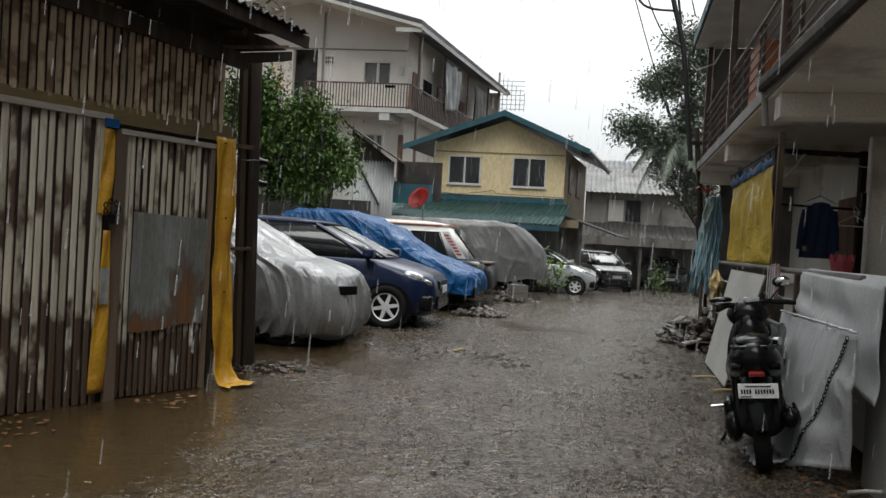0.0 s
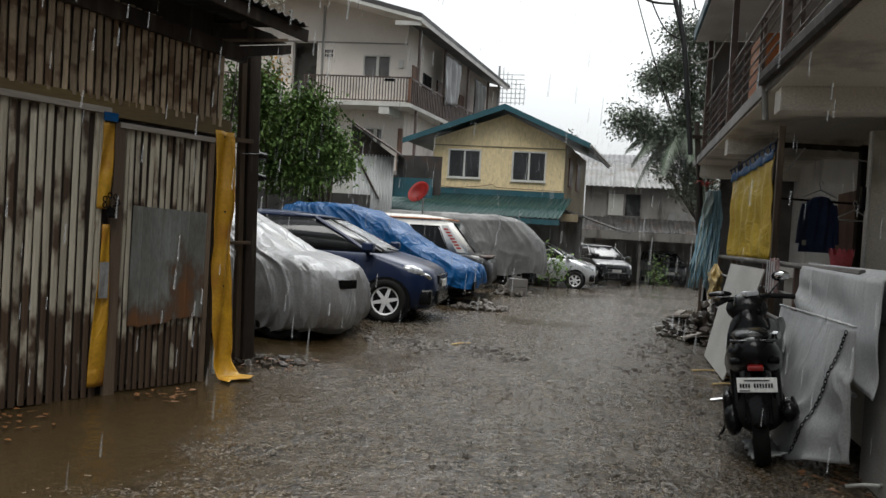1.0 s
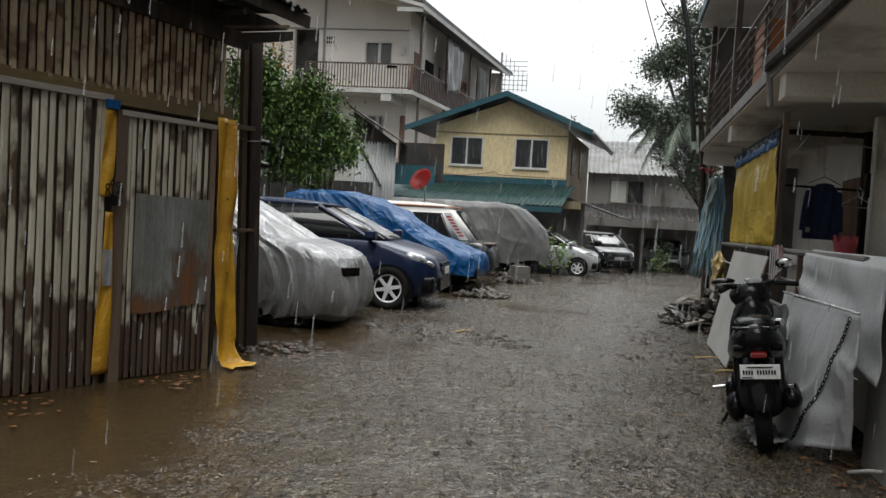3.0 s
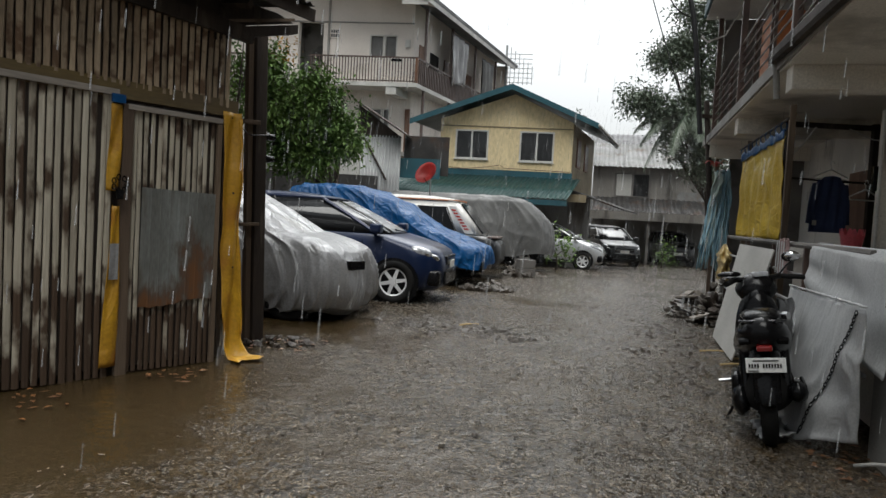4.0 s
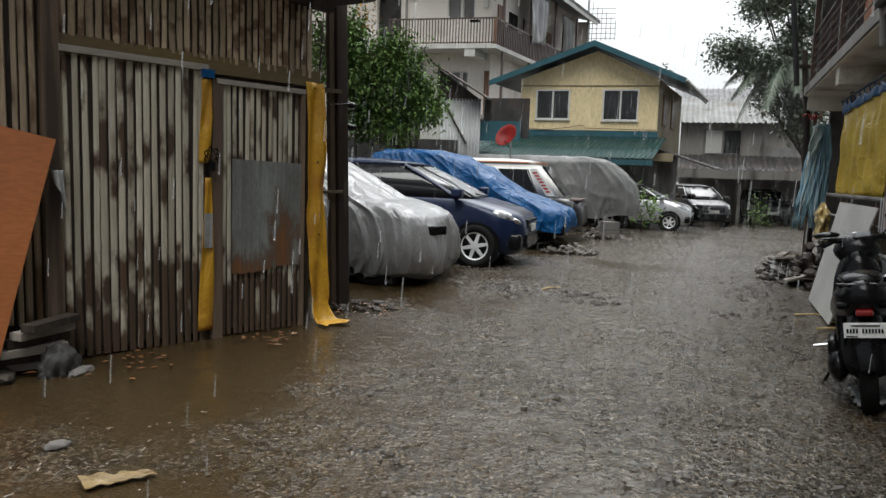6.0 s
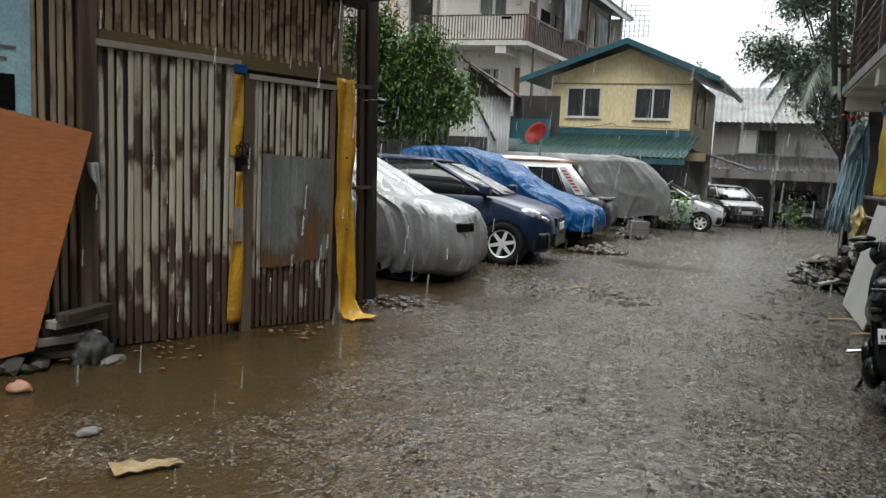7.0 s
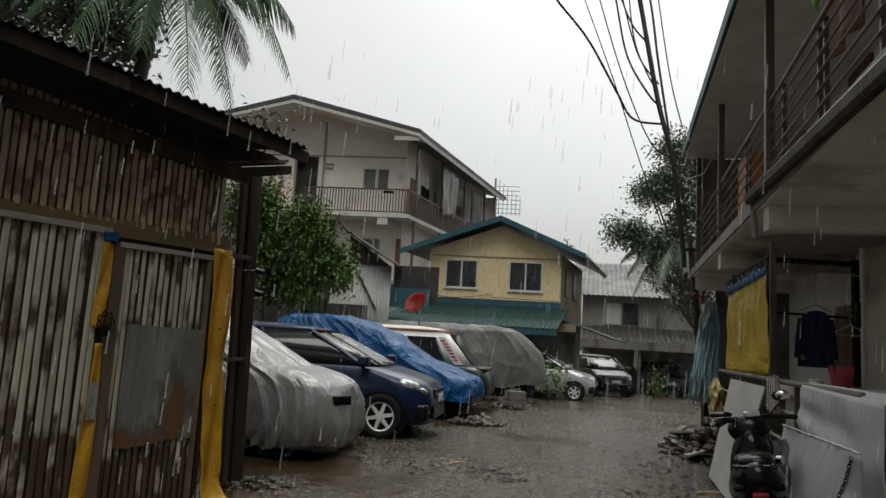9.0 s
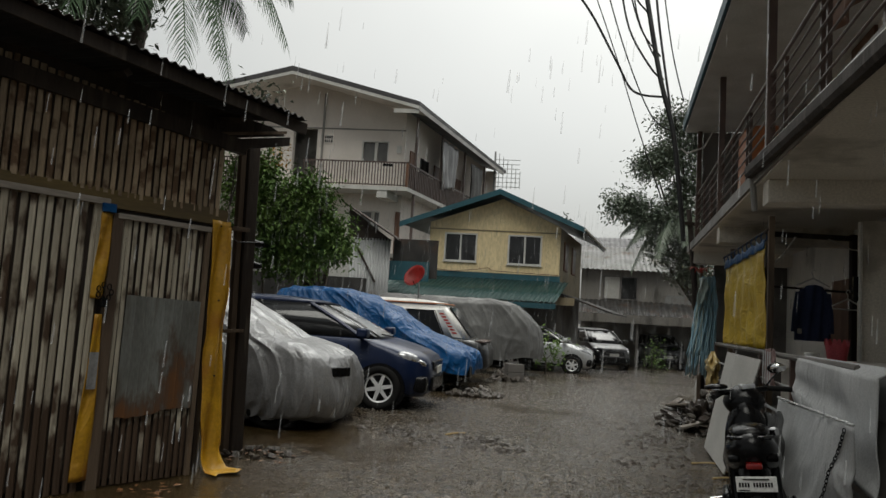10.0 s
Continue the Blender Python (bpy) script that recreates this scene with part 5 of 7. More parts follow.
    for sd in (-1, 1):
        part("indicator", tube(bmesh.new(), [(sd * 0.08, -0.16, 0.67), (sd * 0.135, -0.15, 0.665)], 0.022, 10), "black", c)
        part("foot_peg", tube(bmesh.new(), [(sd * 0.14, 0.35, 0.34), (sd * 0.29, 0.33, 0.33)], 0.011, 8), "chrome", c)
        part("shock", tube(bmesh.new(), [(sd * 0.12, 0.0, 0.28), (sd * 0.12, 0.12, 0.6)], 0.03, 10), "black", c)
        part("grip", tube(bmesh.new(), [(sd * 0.2, 1.02, 0.98), (sd * 0.35, 0.93, 0.96)], 0.02, 10), "rubber", c, T=turn)
        part("brake_lever", tube(bmesh.new(), [(sd * 0.2, 1.06, 0.97), (sd * 0.34, 1.02, 0.95)], 0.008, 6), "chrome", c, T=turn)
        mir = part("mirror", tube(bmesh.new(), [(sd * 0.19, 1.02, 0.99), (sd * 0.24, 1.0, 1.03 + sd * 0.02), (sd * 0.28, 0.98, 1.06 + sd * 0.03)], 0.007, 6), "black", c, T=turn)
        g = bmesh.new()
        bmesh.ops.create_uvsphere(g, u_segments=16, v_segments=8, radius=1, matrix=Matrix.Translation((sd * 0.28, 0.985, 1.075 + sd * 0.05)) @ Matrix.Rotation(radians(-38), 4, "Z") @ Matrix.Diagonal((0.066, 0.024, 0.042, 1) if sd > 0 else (0.085, 0.05, 0.026, 1)))
        part("mirror_shell", g, "black", mir, T=turn, smooth=True)
        g = bmesh.new()
        bmesh.ops.create_uvsphere(g, u_segments=16, v_segments=8, radius=1, matrix=Matrix.Translation((sd * 0.28, 0.966, 1.09 + 0.035) if sd > 0 else (-0.28, 0.98, 1.013)) @ Matrix.Rotation(radians(-38), 4, "Z") @ Matrix.Rotation(radians(12), 4, "X") @ Matrix.Diagonal((0.058, 0.018, 0.035, 1) if sd > 0 else (0.07, 0.04, 0.02, 1)))
        part("mirror_glass", g, "lens_mirror", mir, T=turn, smooth=True)
    part("handlebar", tube(bmesh.new(), [(-0.2, 1.02, 0.98), (-0.1, 1.06, 0.97), (0.1, 1.06, 0.97), (0.2, 1.02, 0.98)], 0.022, 10), "black", c, T=turn)
    blob("handlebar_cowl", [(0.93, 0.88, 0.1, 0.05), (0.97, 0.89, 0.145, 0.1), (1.06, 0.9, 0.15, 0.12), (1.15, 0.9, 0.11, 0.1), (1.22, 0.88, 0.06, 0.05)], "black")
    blob("leg_shield", [(0.86, 0.56, 0.15, 0.26), (0.92, 0.6, 0.17, 0.3), (1.0, 0.62, 0.165, 0.3), (1.1, 0.6, 0.12, 0.22), (1.2, 0.55, 0.06, 0.12)], "black")
    blob("floorboard", [(0.45, 0.32, 0.15, 0.04), (0.6, 0.3, 0.17, 0.04), (0.95, 0.32, 0.17, 0.05)], "rubber")
    blob("front_mudguard", [(1.02, 0.42, 0.06, 0.03), (1.12, 0.52, 0.07, 0.03), (1.3, 0.53, 0.07, 0.03), (1.46, 0.42, 0.05, 0.03)], "black")
    part("speedometer", boxes((-0.06, 0.06, 0.97, 1.02, 0.99, 1.03), bevel=0.012), "lamp_glass", c, "pale speedometer glass", T=turn)
    part("rain_cover", sheet(lambda u, v: (0.1 + 0.13 * u + 0.012 * math.sin(v * 11), 0.3 + 0.5 * u + 0.1 * v, 0.88 - 0.36 * v - 0.05 * u + 0.01 * math.sin(u * 9)), 10, 12, 0.006), "black", c, smooth=True)
    part("muffler_guard", boxes((0.2, 0.225, -0.1, 0.18, 0.3, 0.39), bevel=0.012), "black", c)
    part("air_box", boxes((-0.205, -0.13, 0.02, 0.34, 0.3, 0.43), bevel=0.035), "black", c, smooth=True)
    part("side_stand", tube(bmesh.new(), [(-0.12, 0.5, 0.28), (-0.27, 0.52, 0.01)], 0.012, 6), "black", c)
    part("side_badge", bar((0.13, 0.1, 0.79), (0.16, 0.08, 0.79), 0.025, 12), "chrome", c)
    return c


scooter(pose(2.09, 4.42, 0.0, 0, -8, -22))


# ---- walls and sheds in the middle distance ----
tagged(part("rear_wall", boxes((-9, -2.6, 20.8, 21.0, -0.3, 3.2)), "concrete"), "pale rendered wall behind the boundary fence", "wall", kind="structure")
tagged(part("boundary_wall", boxes((-8.5, -2.0, 19.0, 19.12, -0.3, 2.25)), "roofing"), "long dark sheet fence behind the parked cars", "wall", kind="structure")
LT = thing("lean_to", pose(-2.75, 20.2, 0, 0, 0, -8), "makeshift lean-to of corrugated sheets with a dark roof", "shed")
part("white_wall", boxes((-0.6, 0.1, 0.0, 0.1, 0, 3.3)), "white_paint", LT)
part("sheet_wall", corrugated(0.12, 1.28, -3.45, 0.0, 0.0, 0.0, pitch=0.09, depth=0.018, ny=1), "metal_light", LT, T=pose(0, 0, 0, 90, 0, 0) @ Matrix.Scale(-1, 4, (0, 1, 0)), smooth=True)
part("brace", bar((0.25, -0.06, 3.3), (0.9, -0.06, 2.2), 0.03), "slat_dark", LT)
part("roof", prism([(-0.05, 4.35), (1.5, 3.42), (1.5, 3.46), (-0.05, 4.4)], -0.4, 2.0), "slat_dark", LT)
part("gable_sheet", prism([(0.0, 3.4), (1.3, 3.4), (0.0, 4.3)], 0.0, 0.05), "slat_dark", LT)
part("rusty_sheet", boxes((1.3, 2.6, 0.3, 0.34, 2.4, 3.5)), "roofing", LT)
part("teal_panel", boxes((1.25, 2.4, 0.1, 0.14, 2.3, 2.85)), "teal", LT)
for i, x in enumerate((-0.75, -0.55, -0.4)):
    part("leaning_plank", boxes((x, x + 0.09, -0.5, -0.44, 0, 3.1)), "slat_dark", LT, T=pose(0.3, 0, 0, 0, -10 - 3 * i, 0))

DS = thing("satellite_dish", pose(-0.6, 18.0, 0), "red satellite dish on a thin pole", "dish")
bm = bmesh.new()
rings = []
for i in range(6):
    r = 0.3 * (i + 0.05) / 5
    rings.append([(r * math.cos(k * math.tau / 24), r * math.sin(k * math.tau / 24), 0.5 * r * r / 0.3) for k in range(24)])
bm = loft(rings, caps=False)
bmesh.ops.solidify(bm, geom=bm.faces[:], thickness=0.012)
part("reflector", bm, "red", DS, T=pose(0, -0.05, 2.28, 62, 0, -35), smooth=True)
part("pole", bar((0.05, 0.1, 0), (0.05, 0.1, 2.2), 0.02), "metal_light", DS)
part("feed_arm", bar((0.0, -0.1, 2.05), (-0.1, -0.4, 2.2), 0.01), "black", DS)


# ---- plants ----
def leaf(bm, p, d, up, ln, w):
    """A folded pointed leaf of two halves."""
    s = d.cross(up).normalized()
    n = s.cross(d)
    a, b = bm.verts.new(p), bm.verts.new(p + d * ln)
    m1, m2 = bm.verts.new(p + d * ln * 0.45 + s * w + n * w * 0.3), bm.verts.new(p + d * ln * 0.45 - s * w + n * w * 0.3)
    bm.faces.new((a, m1, b))
    bm.faces.new((a, b, m2))


def plant(name, base, limbs, n, size, material, label, seed, gap=0.5, trunk_r=0.12, category="tree", droop=0.4, group=""):
    """limbs: centre and radii of each bough's clump. Trunk, boughs and leaves in uneven clumps with gaps."""
    r = random.Random(seed)
    t = thing(name, Matrix.Translation(base), label, category, group)
    o = Vector(base)
    bm = bmesh.new()
    lv = bmesh.new()
    zc = min(c[2] for c, _ in limbs) - base[2]
    fork = Vector((0, 0, max(0.4, zc * 0.6)))
    tube(bm, [(0, 0, -0.05), fork * 0.5 + Vector((0.05, 0.03, 0)), fork], trunk_r, 10, trunk_r * 0.7)
    for c, rad in limbs:
        c = Vector(c) - o
        tube(bm, [fork, fork.lerp(c, 0.5) + Vector((r.uniform(-0.1, 0.1), 0, 0.1)), c], trunk_r * 0.55, 7, trunk_r * 0.15)
        for _ in range(max(6, int(n / 26))):
            v = Vector((r.gauss(0, 1), r.gauss(0, 1), r.gauss(0, 1))).normalized() * r.uniform(0.35, 1.0) ** 0.6
            q = c + Vector((v.x * rad[0], v.y * rad[1], v.z * rad[2]))
            if noise.noise(q * (1.6 / max(rad))) < -0.25 * gap:
                continue
            tube(bm, [c.lerp(q, 0.25), q], 0.012, 4, 0.004)
            for _ in range(26):
                d = Vector((r.gauss(0, 1), r.gauss(0, 1), r.gauss(-droop, 0.7))).normalized()
                leaf(lv, q + Vector((r.gauss(0, 1), r.gauss(0, 1), r.gauss(0, 1))) * size * 1.5, d, Vector((r.gauss(0, 0.4), r.gauss(0, 0.4), 1)).normalized(), size * r.uniform(0.7, 1.3), size * 0.24)
    part("trunk", bm, "bark", t, smooth=True)
    part("crown", lv, material, t)
    return t


plant("tree", (-2.75, 16.6, 0), [((-3.7, 16.0, 3.75), (0.75, 0.7, 0.5)), ((-3.1, 15.9, 3.85), (0.55, 0.6, 0.45)), ((-2.75, 15.9, 3.35), (0.5, 0.6, 0.5)), ((-3.3, 16.0, 3.1), (0.7, 0.7, 0.5)), ((-4.1, 16.0, 3.2), (0.6, 0.7, 0.55)),
                                ((-3.2, 16.0, 2.45), (0.45, 0.5, 0.35)), ((-3.85, 16.0, 2.6), (0.5, 0.5, 0.35)), ((-4.9, 16.2, 3.9), (0.6, 0.7, 0.75)), ((-4.3, 16.3, 4.4), (0.35, 0.4, 0.45)), ((-2.5, 16.0, 2.85), (0.3, 0.4, 0.3))],
      1900, 0.13, "leaf", "leafy green tree behind the parked cars", 3, gap=0.7, trunk_r=0.09, droop=0.7)
plant("flowering_shrub", (-4.3, 17.0, 0), [((-4.15, 16.8, 4.9), (0.25, 0.3, 0.22))], 160, 0.1, "ytarp", "thin shrub with yellow flowers", 5, trunk_r=0.04, category="shrub")
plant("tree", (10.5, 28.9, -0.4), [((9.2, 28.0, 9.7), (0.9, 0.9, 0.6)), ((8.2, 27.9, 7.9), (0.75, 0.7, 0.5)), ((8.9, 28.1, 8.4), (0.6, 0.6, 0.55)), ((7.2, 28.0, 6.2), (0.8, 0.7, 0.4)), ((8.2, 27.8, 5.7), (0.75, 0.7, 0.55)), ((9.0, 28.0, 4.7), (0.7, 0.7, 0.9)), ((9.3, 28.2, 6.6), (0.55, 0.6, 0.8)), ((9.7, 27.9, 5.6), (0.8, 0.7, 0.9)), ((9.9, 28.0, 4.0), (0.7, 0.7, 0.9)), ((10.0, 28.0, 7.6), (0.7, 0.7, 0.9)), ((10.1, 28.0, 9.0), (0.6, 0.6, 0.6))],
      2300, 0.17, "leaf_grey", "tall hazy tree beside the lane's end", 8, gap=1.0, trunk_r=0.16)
plant("tree", (-7.6, 12.5, 0), [((-7.4, 12.0, 6.9), (1.5, 1.0, 0.9)), ((-6.4, 12.2, 6.6), (0.9, 0.9, 0.6)), ((-8.6, 12.2, 7.4), (1.2, 1.0, 0.9))], 3200, 0.15, "leaf_dark", "dark leafy tree standing behind the shed", 11, gap=0.4, trunk_r=0.18)
plant("sapling", (6.3, 38.5, -0.5), [((6.35, 38.5, 6.6), (0.35, 0.3, 0.4)), ((6.0, 38.5, 6.2), (0.25, 0.3, 0.25))], 110, 0.2, "leaf_dark", "thin sapling top showing over the roofs", 13, trunk_r=0.06)
plant("sapling", (-4.35, 14.2, 0), [((-4.15, 14.0, 5.55), (0.25, 0.2, 0.2)), ((-3.75, 14.0, 5.6), (0.15, 0.2, 0.18))], 60, 0.13, "leaf_dark", "thin sapling tips rising behind the shed roof", 17, trunk_r=0.03)
for i, (x, y) in enumerate(((8.6, 28.6), (3.05, 20.0))):
    z = ground_z(x, y)
    plant("potted_shrub", (x, y, z), [((x, y, z + 0.75), (0.3, 0.3, 0.35)), ((x + 0.2, y, z + 0.5), (0.25, 0.25, 0.25))], 130, 0.14, "leaf", "small leafy shrub at the lane's edge", 30 + i, trunk_r=0.03, category="shrub", group="shrubs by the parked cars")


def palm(base, top, fronds, label, blade=0.75, material="palm_leaf"):
    t = thing("palm_tree", Matrix.Translation(base), label, "palm")
    o = Vector(base)
    c = Vector(top) - o
    part("trunk", tube(bmesh.new(), [(0, 0, -0.1), c * 0.5 + Vector((0.15, 0, 0)), c], 0.16, 12, 0.12), "bark", t, smooth=True)
    r = random.Random(9)
    for az, ln, rise, sag in fronds:
        d = Vector((math.cos(radians(az)), math.sin(radians(az)), 0))
        pts = [c + d * ln * u * (1 - 0.18 * u) + Vector((0, 0, rise * u - sag * u * u)) for u in [i / 16 for i in range(17)]]
        f = part("frond", tube(bmesh.new(), pts, 0.03, 5, 0.006), "palm_leaf", t)
        bm = bmesh.new()
        for i in range(64):
            u = 0.12 + 0.87 * i / 63
            k = min(15, int(u * 16))
            p = pts[k].lerp(pts[k + 1], u * 16 - k)
            ax = (pts[k + 1] - pts[k]).normalized()
            side = ax.cross(Vector((0, 0, 1))).normalized()
            l = blade * math.sin(math.pi * (0.15 + 0.8 * u)) + 0.12
            for sg in (-1, 1):
                e = (side * sg + ax * 0.75 + Vector((0, 0, -0.75 + r.uniform(-0.35, 0.2)))).normalized()
                q, m = p + e * l + Vector((0, 0, -0.25 * l)), p + e * l * 0.5
                wv = ax * 0.016
                a = [bm.verts.new(v) for v in (p - wv, p + wv, m + wv * 1.2, q, m - wv * 1.2)]
                bm.faces.new(a)
        part("foliage", bm, material, f)
    return t


palm((-6.7, 12.8, 0), (-5.5, 12.3, 8.1), [(-70, 2.8, 0.3, 2.9), (-35, 2.6, 0.5, 3.3), (-12, 3.3, 0.8, 3.1), (-100, 2.6, 0.2, 3.1), (-130, 2.6, 0.5, 2.5), (10, 3.0, 1.2, 2.2), (-22, 2.3, 0.2, 3.2), (60, 2.8, 1.1, 2.2), (120, 2.7, 1.2, 2.2), (180, 2.8, 0.9, 2.4), (215, 2.7, 0.8, 2.4), (-50, 2.5, -0.1, 2.9)], "coconut palm with drooping fronds behind the shed")
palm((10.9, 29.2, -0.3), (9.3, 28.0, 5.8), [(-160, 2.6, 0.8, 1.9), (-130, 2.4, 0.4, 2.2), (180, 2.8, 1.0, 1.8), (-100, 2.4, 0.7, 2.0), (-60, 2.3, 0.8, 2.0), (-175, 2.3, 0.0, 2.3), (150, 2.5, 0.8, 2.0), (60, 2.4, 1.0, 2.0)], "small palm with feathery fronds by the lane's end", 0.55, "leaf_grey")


# ---- overhead cables ----
CB = thing("overhead_cables", pose(0, 12, 0), "tangled bundle of sagging black overhead cables", "cables")
RUNS = [(0.045, [(3.14, 0.3, 8.6), (3.3, 0.2, 7.68), (3.59, 0, 5.81), (3.86, 0, 4.8), (4.02, 0, 3.61), (4.1, 0, 2.9)]), (0.02, [(1.57, 0, 7.9), (1.74, 0, 7.59), (2.32, 0, 6.88), (2.84, 0, 5.97), (3.15, 0, 5.47), (3.66, 0, 5.4)]),
        (0.01, [(2.08, 0, 8.04), (2.79, 0, 6.17), (3.27, 0, 4.77), (3.7, 0, 3.6)]), (0.012, [(2.38, 0, 8.06), (2.94, 0, 6.28), (3.46, 0, 5.08), (3.85, 0, 4.8)]), (0.012, [(3.48, 0, 8.23), (3.78, 0, 6.34), (4.03, 0, 5.34)]),
        (0.018, [(2.69, 0, 8.08), (2.8, 0, 7.65), (3.03, 0, 6.6), (3.44, 0, 5.9), (3.67, 0, 5.71)]), (0.014, [(2.87, 0, 7.98), (2.95, 0, 7.55), (3.23, 0, 6.62), (3.6, 0, 6.12)]), (0.022, [(3.2, 0.1, 8.3), (3.41, 0, 7.69), (3.58, 0, 6.53), (3.8, 0, 5.2)]),
        (0.016, [(2.7, 0.1, 8.3), (3.1, 0.1, 7.3), (3.4, 0.1, 6.9), (3.5, 0, 6.4)]), (0.014, [(3.0, 0.1, 8.4), (3.15, 0, 6.9), (3.55, 0, 6.0)])]
for r, pts in RUNS:
    fine = []
    for i in range(len(pts) - 1):
        p0, p1, p2, p3 = [Vector(pts[max(0, min(len(pts) - 1, i + k))]) for k in (-1, 0, 1, 2)]
        for k in range(6):
            t = k / 6
            fine.append(0.5 * ((2 * p1) + (p2 - p0) * t + (2 * p0 - 5 * p1 + 4 * p2 - p3) * t * t + (3 * p1 - p0 - 3 * p2 + p3) * t ** 3))
    fine.append(Vector(pts[-1]))
    part("cable", tube(bmesh.new(), fine, r, 6), "cable", CB)
part("service_drop", tube(bmesh.new(), [(4.01, 0, 4.51), (4.11, 0, 4.43), (4.4, 0, 4.55), (4.66, 0, 5.05), (4.81, 0, 5.78), (5.0, 0, 6.3)], 0.016, 6), "white_paint", CB, "pale looping service cable")
UP = thing("utility_pole", pose(5.05, 13.4, 0), "dark utility pole wrapped in cables and creeper", "pole")
part("shaft", tube(bmesh.new(), [(0, 0, -0.1), (-0.6, -0.6, 3.6)], 0.06, 10, 0.05), "slat_dark", UP, smooth=True)
part("cross_arm", boxes((-0.75, -0.3, -0.62, -0.55, 3.3, 3.36)), "slat_dark", UP)

# ---- the porch of the right-hand building ----
RM = pose(0, 0, 0, 0, 0, -14)
RL = thing("porch_railing", RM, "steel porch railing with worn pale paint", "railing")
for z, r in ((1.23, 0.025), (0.98, 0.014), (0.74, 0.014), (0.5, 0.014)):
    part("rail", tube(bmesh.new(), [(1.42, 4.7, z), (1.42, 10.9, z)], r, 8), "concrete_dark" if z > 1 else "metal_light", RL)
for s in (5.0, 6.3, 7.6, 9.2, 10.9):
    part("railing_post", boxes((1.4, 1.44, s, s + 0.04, 0.0, 1.23)), "brown_metal", RL)
tagged(part("porch_counter", boxes((1.55, 2.5, 4.0, 7.6, 1.1, 1.2), (1.6, 1.75, 4.0, 7.6, 0.1, 1.1), bevel=0.008), "porch_plaster"), "grey concrete porch ledge", "ledge", kind="structure").matrix_world = RM


def hang_cloth(name, d, s0, s1, z0, z1, material, label, category, waves=9, amp=0.03, seed=0.0, slant=0.0, top=None):
    t = thing(name, RM, label, category)
    def f(u, v):
        z = z1 - (z1 - z0) * v - slant * u * v
        return (d + amp * math.sin(u * waves * math.tau + 2 * noise.noise((u * 3, v * 2, seed))) * (0.35 + 0.65 * v) + 0.03 * noise.noise((u * 4, v * 4, seed)), s0 + (s1 - s0) * u + 0.02 * noise.noise((u * 2, v * 5, seed + 4)), z + 0.012 * math.sin(u * waves * math.tau) * (1 - v))
    part("cloth", sheet(f, 90, 26, 0.006), material, t, smooth=True)
    return t


cu = hang_cloth("curtain", 1.53, 8.1, 10.95, 1.25, 2.34, "curtain", "yellow plastic curtain with a blue hem hanging in the porch", "curtain", 6, 0.022, 2.0)
def blue_hem(u, v):
    return (1.52 + 0.012 * math.sin(u * 6 * math.tau), 8.1 + 2.85 * u, 2.31 + 0.1 * v + 0.02 * math.sin(u * 9 * math.tau) * v - 0.03 * noise.noise((u * 9, 0, 1)) * (1 - v))
part("hem", sheet(blue_hem, 90, 3, 0.006), "tarp_blue", cu, "blue top hem", smooth=True)
for i in range(10):
    part("ring", tube(bmesh.new(), [(1.53 + 0.03 * math.cos(a), 8.2 + 0.3 * i, 2.45 + 0.05 * math.sin(a)) for a in [k * math.tau / 10 for k in range(11)]], 0.006, 5), "tarp_blue", cu)
part("curtain_rod", tube(bmesh.new(), [(1.53, 7.95, 2.5), (1.53, 11.2, 2.5)], 0.015, 8), "slat_dark", cu)

ws = thing("bed_sheet", RM, "damp white sheet hung over the porch railing", "cloth")
def wsf(u, v):
    s = 4.25 + 1.75 * u
    drop = (0.7 - 0.36 * u) * v
    x = 1.385 - 0.03 * v + 0.018 * math.sin(u * 17 + v * 2) * v + 0.03 * noise.noise((u * 3, v * 3, 1))
    return (x + (0.05 if v < 0.08 else 0), s, 1.262 - drop)
part("cloth", sheet(wsf, 60, 24, 0.006), "white_cloth", ws, smooth=True)
part("back_fall", sheet(lambda u, v: (1.45 + 0.015 * math.sin(u * 14), 4.25 + 1.75 * u, 1.26 - 0.3 * v), 40, 8, 0.006), "white_cloth", ws, smooth=True)

wt = thing("plastic_sheet", RM, "white plastic sheet draped over leaning boards with a chain", "sheet")
TL, TR, BL, BR = Vector((1.3, 6.2, 0.9)), Vector((1.25, 4.17, 0.945)), Vector((1.1, 5.7, 0.03)), Vector((1.32, 4.45, 0.16))
BM = Vector((1.08, 4.85, 0.03))


def sheet_foot(u):
    """The sheet's foot: along the boards, then back round their corner."""
    return BL.lerp(BM, u / 0.72) if u < 0.72 else BM.lerp(BR, (u - 0.72) / 0.28)


def wtf(u, v):
    p = TL.lerp(TR, u).lerp(sheet_foot(u), v)
    n1 = noise.noise((u * 5, v * 3, 3.3))
    f = 0.05 * (0.5 - abs(math.sin(u * 11 + 3 * v + 3 * n1)) ** 0.6) * v * (0.25 + u)
    return p + Vector((-0.05 * n1 * v - f, 0, 0.02 * n1))
part("sheet", sheet(wtf, 80, 30, 0.005), "white_cloth", wt, smooth=True)
part("rolled_edge", tube(bmesh.new(), [TL.lerp(TR, i / 30) + Vector((-0.01 + 0.012 * math.sin(i * 2.1), 0, 0.012)) for i in range(31)], 0.008, 6), "white_cloth", wt, smooth=True)
part("trailing_edge", sheet(lambda u, v: sheet_foot(0.35 + u * 0.4) + Vector((-0.2 * v + 0.04 * noise.noise((u * 8, v * 4, 6)), -0.15 * v, 0.035 + 0.03 * noise.noise((u * 9, v * 5, 1)) - 0.02 * v)), 40, 12, 0.005), "white_cloth", wt, smooth=True)
